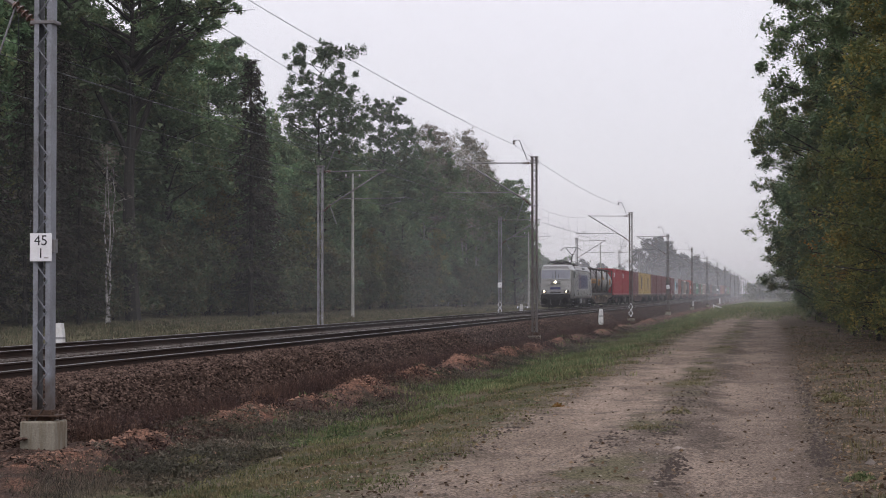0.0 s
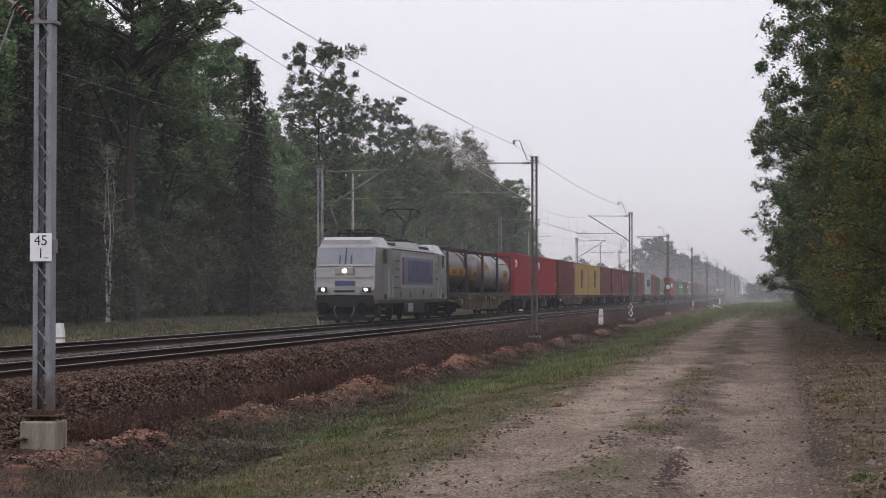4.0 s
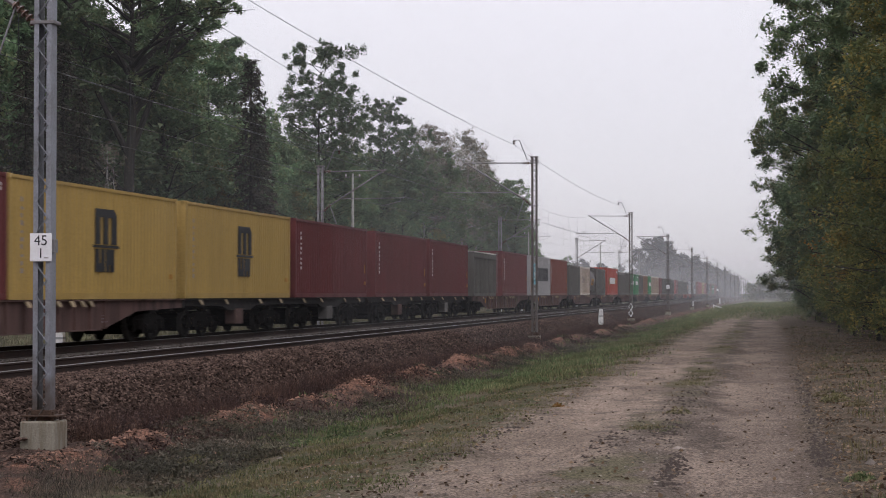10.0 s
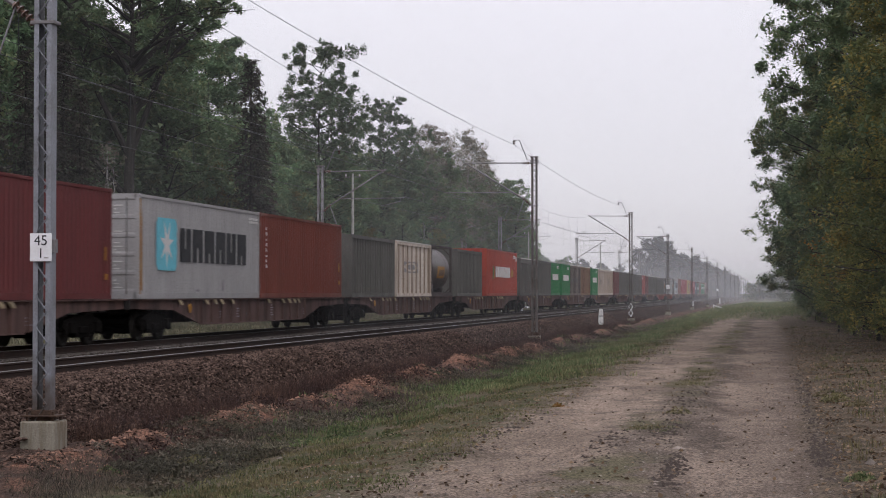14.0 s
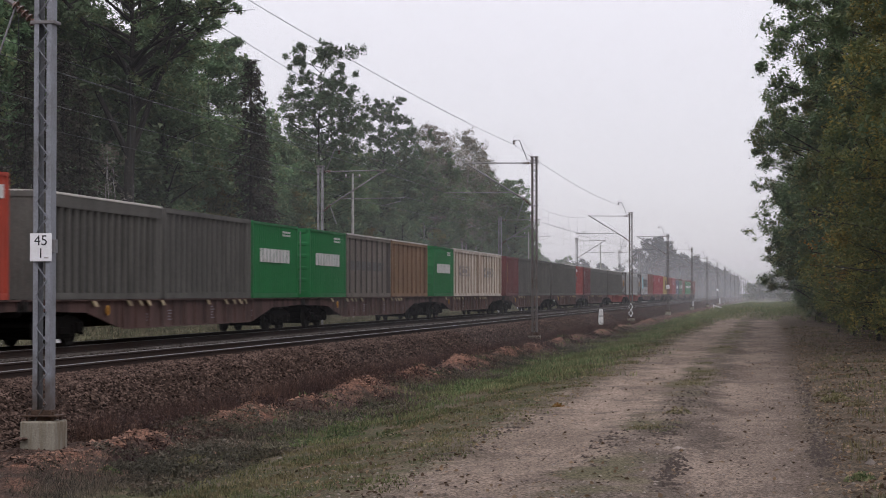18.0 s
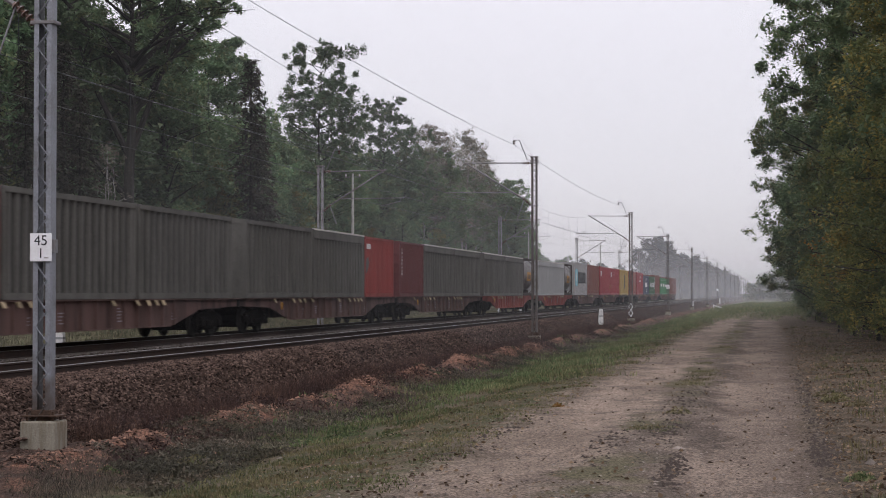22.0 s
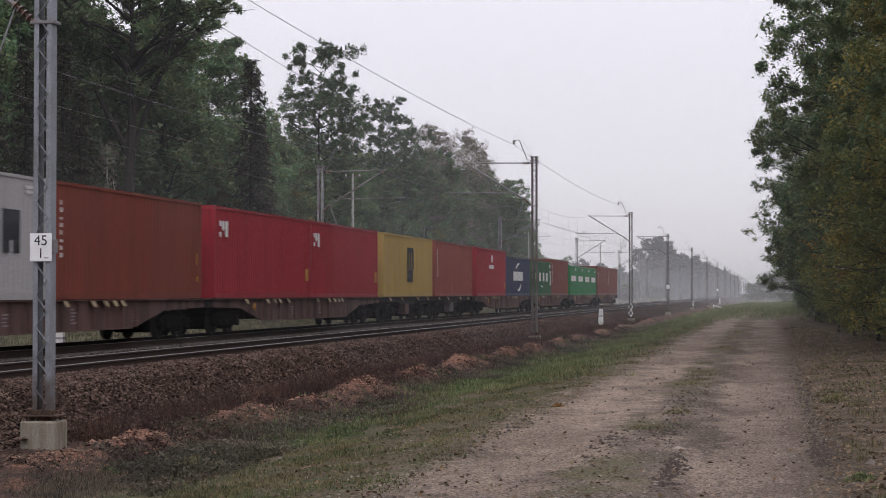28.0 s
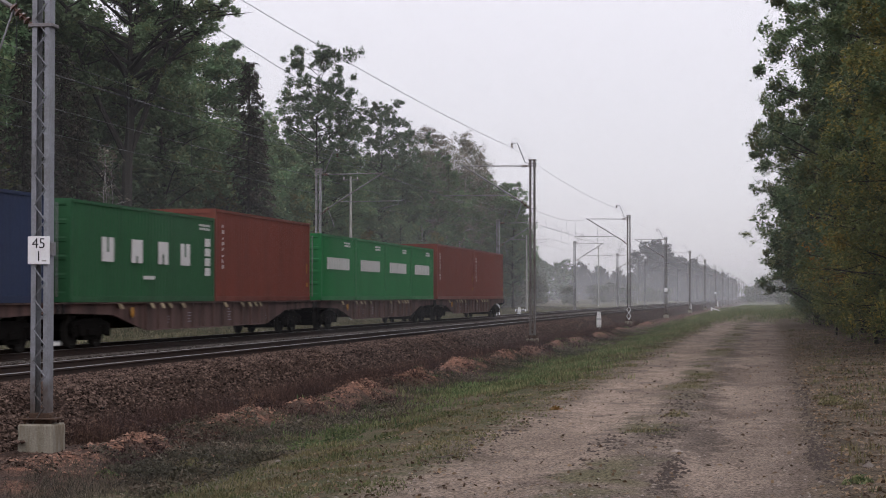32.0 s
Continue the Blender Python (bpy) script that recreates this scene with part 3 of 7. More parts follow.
def build_overhead():
    for k, y in enumerate(MAST_NEAR):
        build_mast(y, -10.615, ground_height(-10.6, y) if k else -0.40, MAST_TOP, -1, [("45", 0.095, 0.215), ("1", -0.095, 0.215)] if k == 0 else [("", 0, 0)] if k in (3, 6) else "", k in (2, ), k > 0)
    for k, y in enumerate(MAST_FAR):
        build_mast(y, -21.7, ground_height(-21.7, y), MAST_TOP, 1, [("", 0, 0)] if k == 2 else "", k == 2)

    def line(name, label, x, z, ys, sag, r, hang=None, anchor=None):
        """A wire from mast to mast; anchor: how much higher it is held at the first masts."""
        sh = Shape()
        pts = []
        for a, b in zip(ys, ys[1:]):
            for i in range(10):
                k = i / 10
                high = 0.0 if anchor is None or b > 90 else anchor * (1 - k) if a > 0 else anchor
                pts.append((x, a + (b - a) * k, z + high - (sag if high == 0 else sag * 0.62) * 4 * k * (1 - k)))
        pts.append((x, ys[-1], z))
        sh.pipe(pts, r, n=4)
        wire = thing(name, label, "overhead wire")
        part("wire", sh, WIRE, wire)
        if hang is not None:
            dr = Shape()
            for a, b in zip(ys[:9], ys[1:10]):
                for i in range(1, 10):
                    k = i / 10
                    dr.rod((x, a + (b - a) * k, z - sag * 4 * k * (1 - k)), (x, a + (b - a) * k, hang), 0.006, n=3)
            part("droppers", dr, WIRE, wire, "thin vertical dropper wires")

    near = [-32.0] + MAST_NEAR
    far = [-32.0] + MAST_FAR
    line("contact_wire", "contact wire over the empty near track", NEAR + 0.25, CONTACT, near, 0.0, 0.008)
    line("messenger_wire", "sagging messenger wire with droppers over the near track", NEAR + 0.25, MAST_TOP - 0.28, near, 0.95, 0.009, CONTACT, 1.75)
    line("contact_wire", "contact wire over the train's track", FAR - 0.25, CONTACT, far, 0.0, 0.008)
    line("messenger_wire", "sagging messenger wire with droppers over the train's track", FAR - 0.25, MAST_TOP + 0.14, far, 0.22, 0.009, CONTACT)
    line("feeder_wire", "feeder wire on the mast brackets beside the track", -10.6 - 0.94, MAST_TOP + 0.55, near, 0.28, 0.009)
    line("auxiliary_wire", "pale auxiliary wire strung above the train's track", FAR + 0.1, 6.72, far, 0.05, 0.010)
    line("feeder_wire", "feeder wire on the mast brackets behind the train", -21.7 + 0.94, MAST_TOP + 0.55, far, 0.28, 0.009)


# ---- train: materials ----
SHADE_GRIME_PAINT = {}


def paint(name, base, dirt=0.5, rough=0.55):
    base = tuple(0.82 * c for c in base)
    return material(name, base, rough, 0, tuple(c * 0.45 + 0.012 for c in base), 0.9, 22, 0.06, dirt, 0.28, streak=(1, 1, 0.3))


RED = paint("red_paint", (0.315, 0.022, 0.032), 0.35)
MAROON = paint("maroon_paint", (0.145, 0.034, 0.034))
YELLOW = paint("mustard_paint", (0.44, 0.295, 0.088), 0.35)
BROWN = paint("oxide_brown_paint", (0.19, 0.045, 0.028))
SALMON = paint("faded_red_paint", (0.29, 0.072, 0.054))
ORANGE = paint("orange_red_paint", (0.43, 0.062, 0.036), 0.7)
SCARLET = paint("scarlet_paint", (0.31, 0.046, 0.038), 0.5)
GREEN = paint("green_paint", (0.012, 0.185, 0.050), 0.35)
DEEP_GREEN = paint("deep_green_paint", (0.022, 0.105, 0.040), 0.4)
NAVY = paint("navy_paint", (0.022, 0.036, 0.085), 0.4)
PALE_GREY = paint("pale_grey_paint", (0.385, 0.375, 0.375), 0.35)
BULK_GREY = paint("dirty_grey_paint", (0.132, 0.126, 0.114), 0.7, 0.8)
BULK_WHITE = material("dirty_white_paint", (0.62, 0.545, 0.475), 0.7, 0, (0.25, 0.165, 0.11), 0.9, 22, 0.06, 0.75, 0.25, streak=(1, 1.5, 0.22))
BULK_SILVER = paint("silver_grey_paint", (0.42, 0.42, 0.42), 0.45, 0.7)
BULK_BROWN = paint("rusty_brown_paint", (0.27, 0.155, 0.085), 0.6, 0.8)
BULK_SOOT = paint("sooty_brown_paint", (0.20, 0.165, 0.14), 0.7, 0.8)
# darker copies of the bulk paints: shade and grime at the ribs, as colour
SHADE_GRIME = {"dirty_grey_paint": (0.050, 0.048, 0.045), "dirty_white_paint": (0.33, 0.245, 0.18), "silver_grey_paint": (0.30, 0.30, 0.30), "rusty_brown_paint": (0.18, 0.095, 0.052), "sooty_brown_paint": (0.085, 0.070, 0.062)}
TARP = paint("pale_roof_sheet", (0.66, 0.63, 0.57), 0.5, 0.8)
WHITE = material("white_lettering", (0.60, 0.59, 0.58), 0.6, 0, (0.5, 0.48, 0.46), 3, 30, 0.0, 0.5)
BLACK = material("black_lettering", (0.022, 0.024, 0.028), 0.6, 0, bump=0)
SKY_BLUE = material("light_blue_panel", (0.13, 0.46, 0.56), 0.6, 0, (0.08, 0.3, 0.38), 2, 30, 0.0, 0.5)
AMBER = material("amber_sticker", (0.36, 0.175, 0.03), 0.7, 0, (0.19, 0.09, 0.02), 4, 30, 0.0, 0.5)
AMBER_DARK = material("faded_label_print", (0.105, 0.062, 0.030), 0.7, 0, (0.19, 0.10, 0.03), 9, 30, 0.0, 0.7)
RUSTY = material("rust_run", (0.25, 0.125, 0.055), 0.9, 0, (0.30, 0.21, 0.10), 3, 30, 0.1, 0.8, streak=(1, 1, 0.4))
LOGO_BLUE = material("dark_blue_panel", (0.055, 0.058, 0.13), 0.5, 0, (0.10, 0.10, 0.20), 2, 30, 0.0, 0.5)
LETTER_BLUE = material("blue_lettering", (0.056, 0.060, 0.135), 0.5, 0, bump=0)
EMBLEM_RED = material("faded_red_stripe", (0.36, 0.10, 0.10), 0.5, 0, bump=0)
PANEL_GREY = material("lilac_grey_panel", (0.17, 0.168, 0.22), 0.45, 0, (0.14, 0.135, 0.18), 1.5, 20, 0.0)
DULL = material("dull_band", (0.22, 0.20, 0.22), 0.6, 0, bump=0)
WAGON_RED = material("wagon_oxide", (0.112, 0.068, 0.060), 0.85, 0, (0.032, 0.024, 0.022), 1.3, 25, 0.15, 0.95, spec=0.15, streak=(1, 1.6, 0.14))
WAGON_FRESH = material("wagon_fresh_red", (0.24, 0.062, 0.052), 0.8, 0, (0.07, 0.030, 0.026), 1.3, 25, 0.15, 0.9, spec=0.15, streak=(1, 1.6, 0.14))
WAGON_TAN = material("wagon_weathered", (0.125, 0.096, 0.075), 0.9, 0, (0.036, 0.027, 0.023), 1.2, 25, 0.15, 0.95, spec=0.15, streak=(1, 1.6, 0.14))
# sky reflection put into the base colour: paler and bluer than the side windows
SCREEN = material("windscreen_glass", (0.16, 0.17, 0.21), 0.10, 0, (0.11, 0.115, 0.14), 1.2, 20, 0.0, 0.6, spec=0.9)
BOX_GREY = material("dusty_grey_box", (0.110, 0.105, 0.100), 0.85, 0, (0.06, 0.052, 0.046), 2, 25, 0.1)
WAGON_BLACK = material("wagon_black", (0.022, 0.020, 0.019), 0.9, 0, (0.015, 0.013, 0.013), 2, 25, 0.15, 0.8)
# near-black all over; buffers, couplings and car wheels use it too
BOGIE_BLACK = material("bogie_dirt", (0.0085, 0.0075, 0.007), 0.95, 0.0, (0.006, 0.0055, 0.005), 3, 25, 0.2, 0.8, spec=0.03)
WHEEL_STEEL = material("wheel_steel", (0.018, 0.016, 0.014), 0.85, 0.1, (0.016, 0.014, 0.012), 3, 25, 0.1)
FLAP = material("flap_yellow", (0.28, 0.225, 0.135), 0.8, 0, (0.16, 0.10, 0.07), 9, 40, 0.1, 0.9, vary=0.35)
TANK_STEEL = material("tank_steel", (0.27, 0.268, 0.265), 0.45, 0.35, (0.17, 0.155, 0.145), 0.6, 18, 0.03, 0.7, streak=(1, 0.6, 0.5))
TANK_DIRTY = material("tank_dirty", (0.082, 0.066, 0.060), 0.42, 0.2, (0.045, 0.034, 0.031), 0.6, 18, 0.03, 0.8, streak=(1, 0.6, 0.5))
TANK_FRAME = material("tank_frame_brown", (0.050, 0.038, 0.035), 0.85, 0, (0.030, 0.024, 0.022), 2, 25, 0.1)
LOCO_GREY = material("silver_grey_lacquer", (0.25, 0.248, 0.242), 0.32, 0.35, (0.17, 0.165, 0.155), 0.8, 18, 0.02, 0.7, 0.5)
LOCO_WHITE = material("white_roof_lacquer", (0.34, 0.34, 0.345), 0.4, 0.1, (0.26, 0.255, 0.25), 1.0, 18, 0.02, 0.5, 0.5)
LOCO_DARK = material("dark_underframe", (0.013, 0.012, 0.012), 0.85, 0.0, (0.024, 0.020, 0.017), 2, 25, 0.1)
ROOF_GREY = material("roof_grey", (0.26, 0.26, 0.27), 0.55, 0.1, (0.16, 0.155, 0.15), 1.5, 20, 0.05)
ROOF_SIDE = material("roof_slope_grey", (0.150, 0.150, 0.150), 0.55, 0.2, (0.10, 0.098, 0.095), 1.5, 20, 0.05)
ROOF_DARK = material("shadowed_louvre", (0.10, 0.10, 0.10), 0.6, 0.1, bump=0)
LAMP = material("headlight_glow", (0.9, 0.88, 0.8), 0.3, emit=((1.0, 0.86, 0.62), 9.0), bump=0)


def glass_material():
    m = material("dark_window_glass", (0.030, 0.036, 0.045), 0.08, 0, bump=0, spec=0.8)
    return m


GLASS = glass_material()
MOVING = []  # (object, metres behind the loco's nose)


# ---- train: wagons ----
def wheel_mesh():
    sh = Shape().turned([(-0.07, 0.10), (-0.07, 0.44), (-0.045, 0.47), (-0.03, 0.46), (0.06, 0.455), (0.07, 0.44), (0.07, 0.36), (0.03, 0.33), (0.03, 0.16), (0.08, 0.13), (0.08, 0.0001)], (0, 0, 0), "x", 20)
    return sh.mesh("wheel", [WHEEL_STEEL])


WHEEL = wheel_mesh()
CASTING = Shape().box(-0.09, 0.09, -0.09, 0.09, -0.06, 0.06, 0.012)
CASTINGS = {}


def bogie_meshes():
    side = Shape().prism([(-1.32, 0.44), (-1.28, 0.66), (-0.95, 0.72), (-0.6, 0.77), (0.6, 0.77), (0.95, 0.72), (1.28, 0.66), (1.32, 0.44), (0.66, 0.42), (0.48, 0.22), (-0.48, 0.22), (-0.66, 0.42)], "x", 0.88, 1.0)
    for y in (-0.9, 0.9):
        side.box(0.98, 1.12, y - 0.16, y + 0.16, 0.34, 0.62, 0.02)
        for o in (-0.28, 0.28):
            side.rod((1.0, y + o, 0.30), (1.0, y + o, 0.55), 0.075, n=10)
    side.box(0.94, 1.06, -0.3, 0.3, 0.32, 0.5, 0.02)
    mirrored = Shape()
    mirrored.v, mirrored.f, mirrored.m = [(-x, y, z) for x, y, z in side.v], [f[::-1] for f in side.f], list(side.m)
    cross = Shape().box(-0.9, 0.9, -0.22, 0.22, 0.42, 0.80, 0.03)
    for y in (-0.9, 0.9):
        cross.rod((-0.72, y, 0.46), (0.72, y, 0.46), 0.085, n=10)
        cross.box(-0.66, 0.66, y * 0.52 - 0.10, y * 0.52 + 0.10, 0.20, 0.66, 0.02)
        cross.box(-0.85, 0.85, y * 1.35 - 0.04, y * 1.35 + 0.04, 0.5, 0.6)
    return side.mesh("side_frame", [BOGIE_BLACK]), mirrored.mesh("side_frame", [BOGIE_BLACK]), cross.mesh("bolster", [BOGIE_BLACK])


SIDE_A, SIDE_B, BOLSTER = bogie_meshes()


def add_bogie(wagon, y):
    """Two axles at 1.8 m in a cast frame."""
    bogie = part("bogie", BOLSTER, None, wagon, "near-black two-axle bogie", at=(0, y, 0))
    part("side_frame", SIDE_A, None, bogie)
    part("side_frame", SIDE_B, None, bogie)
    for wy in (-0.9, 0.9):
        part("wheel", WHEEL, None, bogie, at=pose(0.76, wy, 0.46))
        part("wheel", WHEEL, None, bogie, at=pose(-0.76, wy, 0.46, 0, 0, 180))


def add_buffers(wagon, y0, y1):
    for y, out in ((y0, -1), (y1, 1)):
        for x in (-0.875, 0.875):
            sh = Shape().rod((x, y, 0.98), (x, y + out * 0.38, 0.98), 0.085, n=10).rod((x, y + out * 0.38, 0.98), (x, y + out * 0.44, 0.98), 0.22, n=14)
            part("buffer", sh, BOGIE_BLACK, wagon)
        part("coupling", Shape().rod((0, y, 0.95), (0, y + out * 0.4, 0.93), 0.06, n=6).box(-0.05, 0.05, min(y + out * 0.35, y + out * 0.5), max(y + out * 0.35, y + out * 0.5), 0.70, 0.95), BOGIE_BLACK, wagon)


FLAPS = [3.6, 6.2, 7.1, 7.8, 9.0, 13.4, 15.3, 16.2, 16.9, 17.5]


def flap_mesh():
    sh = Shape().add([(0, -0.12, 0), (0, 0.12, 0), (0.07, 0.17, -0.15), (0.07, -0.05, -0.15), (-0.03, -0.12, 0), (-0.03, 0.12, 0), (0.04, 0.17, -0.15), (0.04, -0.05, -0.15)],
                     [(0, 3, 2, 1), (4, 5, 6, 7), (0, 1, 5, 4), (1, 2, 6, 5), (2, 3, 7, 6), (3, 0, 4, 7)])
    return sh.mesh("lashing_flap", [FLAP])


FLAP_MESH = flap_mesh()


def eighty_foot_wagon(steel, label):
    """Four-axle fishbelly container wagon; y runs back from the first container's front."""
    w = thing("container_wagon", label, "freight wagon", "wagons of the container train")
    L = 24.6
    outline = [(-0.75, 1.175), (-0.75, 0.92), (1.0, 0.89), (3.3, 0.85), (5.6, 0.45), (6.4, 0.40), (L - 6.4, 0.40), (L - 5.6, 0.45), (L - 3.3, 0.85), (L - 1.0, 0.89), (L + 0.75, 0.92), (L + 0.75, 1.175)]
    for s in (1, -1):
        sill = Shape().prism(outline, "x", min(s * 1.06, s * 1.12), max(s * 1.06, s * 1.12))
        sill.box(min(s * 1.06, s * 1.21), max(s * 1.06, s * 1.21), -0.75, L + 0.75, 1.14, 1.18, 0.008)
        sill.box(min(s * 1.0, s * 1.19), max(s * 1.0, s * 1.19), 6.2, L - 6.2, 0.385, 0.415)
        for k in range(13):
            y = 5.9 + k * (L - 11.8) / 12
            sill.box(min(s * 1.115, s * 1.19), max(s * 1.115, s * 1.19), y - 0.025, y + 0.025, 0.42, 1.14)
        part("side_sill", sill, steel, w, "fishbelly side sill with ribs and dirt streaks")
        for y in FLAPS:
            part("lashing_flap", FLAP_MESH, None, w, "hinged yellow lashing flap", at=pose(s * 1.215, y, 1.15, 0, 0, 0 if s > 0 else 180))
    deck = Shape().box(-0.35, 0.35, -0.75, L + 0.75, 0.82, 1.1)
    for k in range(9):
        y = 0.4 + k * (L - 0.8) / 8
        deck.box(-1.06, 1.06, y - 0.1, y + 0.1, 0.9, 1.16)
    for y in (-0.75, L + 0.70):
        deck.box(-1.2, 1.2, y, y + 0.05, 0.90, 1.178)
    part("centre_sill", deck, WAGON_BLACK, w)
    mark = Shape()
    for y, h in ((7.9, 3), (9.8, 4), (14.0, 5), (18.6, 3)):
        for k in range(h):
            mark.box(1.121, 1.124, y, y + (0.36, 0.22, 0.30)[k % 3], 0.58 + k * 0.085, 0.61 + k * 0.085)
    part("markings", mark, DULL, w, "rows of small white stencilled marks")
    tank = Shape().rod((0.45, 10.2, 0.62), (0.45, 11.4, 0.62), 0.17, n=12).box(-0.7, -0.3, 13, 13.8, 0.45, 0.75, 0.03)
    part("air_reservoir", tank, WAGON_BLACK, w)
    wheel_sh = Shape().turned([(0.0, 0.14), (0.02, 0.14), (0.02, 0.11), (0.0, 0.11)], (1.2, 4.6, 0.90), "x", 18)
    for a in range(3):
        an = a * math.pi / 3
        wheel_sh.rod((1.21, 4.6 - 0.12 * math.cos(an), 0.90 - 0.12 * math.sin(an)), (1.21, 4.6 + 0.12 * math.cos(an), 0.90 + 0.12 * math.sin(an)), 0.012, n=4)
    part("hand_brake_wheel", wheel_sh, AMBER, w, "yellow spoked hand brake wheel")
    add_bogie(w, 2.0)
    add_bogie(w, L - 2.0)
    add_buffers(w, -0.75, L + 0.75)
    return w


def twin_wagon():
    """Two low black sections, each on two bogies."""
    w = thing("twin_container_wagon", "black articulated container wagon with low straight frames, coated in soot", "freight wagon", "wagons of the container train")
    for base in (0.0, 12.75):
        for s in (1, -1):
            sill = Shape().prism([(base - 0.35, 1.17), (base - 0.35, 0.96), (base + 4.2, 0.94), (base + 4.8, 0.80), (base + 7.4, 0.80), (base + 8.0, 0.94), (base + 12.5, 0.96), (base + 12.5, 1.17)], "x", min(s * 1.0, s * 1.1), max(s * 1.0, s * 1.1))
            sill.box(min(s * 1.0, s * 1.2), max(s * 1.0, s * 1.2), base - 0.35, base + 12.5, 1.14, 1.18, 0.008)
            part("side_sill", sill, WAGON_BLACK, w)
            for y in (1.5, 4.2, 8.2, 10.9):
                part("lashing_flap", FLAP_MESH, None, w, "hinged yellow lashing flap", at=pose(s * 1.205, base + y, 1.15, 0, 0, 0 if s > 0 else 180))
        deck = Shape().box(-0.4, 0.4, base - 0.35, base + 12.5, 0.82, 1.12)
        for k in range(6):
            deck.box(-1.0, 1.0, base + 0.2 + k * 2.36 - 0.1, base + 0.2 + k * 2.36 + 0.1, 0.9, 1.16)
        part("centre_sill", deck, WAGON_BLACK, w)
        box = Shape().box(0.75, 1.12, base + 5.6, base + 6.5, 0.34, 0.86, 0.03)
        part("equipment_box", box, BOX_GREY if base else WAGON_RED, w, "dusty grey equipment box under the frame")
        add_bogie(w, base + 2.1)
        add_bogie(w, base + 10.1)
    add_buffers(w, -0.55, 25.45)
    return w


# ---- train: containers ----
def bars(sh, x, y, z, width, height, rows, cols=1, gap=0.35):
    """A block of unreadable writing: plain bars on the side plane x."""
    ch, cw = height / rows, width / cols
    for r in range(rows):
        for c in range(cols):
            sh.box(x, x + 0.006, y + c * cw, y + (c + 1 - gap) * cw, z + r * ch, z + (r + 1 - gap) * ch)


def casting_mesh(mat):
    if mat.name not in CASTINGS:
        CASTINGS[mat.name] = CASTING.mesh("corner_casting", [mat])
    return CASTINGS[mat.name]


def wave_panel(length, z0, z1, x, out, pitch, depth, inward, rib=0.0):
    """A folded steel side: trapezoid waves along y."""
    sh = Shape()
    n = max(2, round(length / pitch))
    step = length / n
    prof = []
    for i in range(n):
        y = i * step
        if rib:
            prof += [(y + 0.02, 1), (y + step / 2 - rib, 1), (y + step / 2 - rib * 0.7, 0), (y + step / 2 + rib * 0.7, 0), (y + step / 2 + rib, 1)]
            continue
        prof += [(y + 0.04 * step, 0), (y + 0.36 * step, 0), (y + 0.54 * step, 1), (y + 0.86 * step, 1)]
    prof = [(0, 0)] + prof + [(length, 0)]
    for y, k in prof:
        px = x - out * depth * (k if inward or rib else 1 - k)
        sh.v += [(px, y, z0), (px, y, z1)]
    for i in range(len(prof) - 1):
        q = (2 * i, 2 * i + 2, 2 * i + 3, 2 * i + 1)
        sh.f.append(q if out > 0 else q[::-1])
    sh.m = [0] * len(sh.f)
    back = len(sh.v)
    sh.add([(x - out * (depth + 0.02), 0, z0), (x - out * (depth + 0.02), length, z0), (x - out * (depth + 0.02), length, z1), (x - out * (depth + 0.02), 0, z1)], [(0, 3, 2, 1) if out > 0 else (0, 1, 2, 3)])
    return sh


SIDE = 1.219


def fascia(bulk, roof_mat, rib_pitch):
    """Height of the flat band over the side panel."""
    return (0.17 if rib_pitch > 0.8 else 0.34 if roof_mat else 0.14) if bulk else 0.09


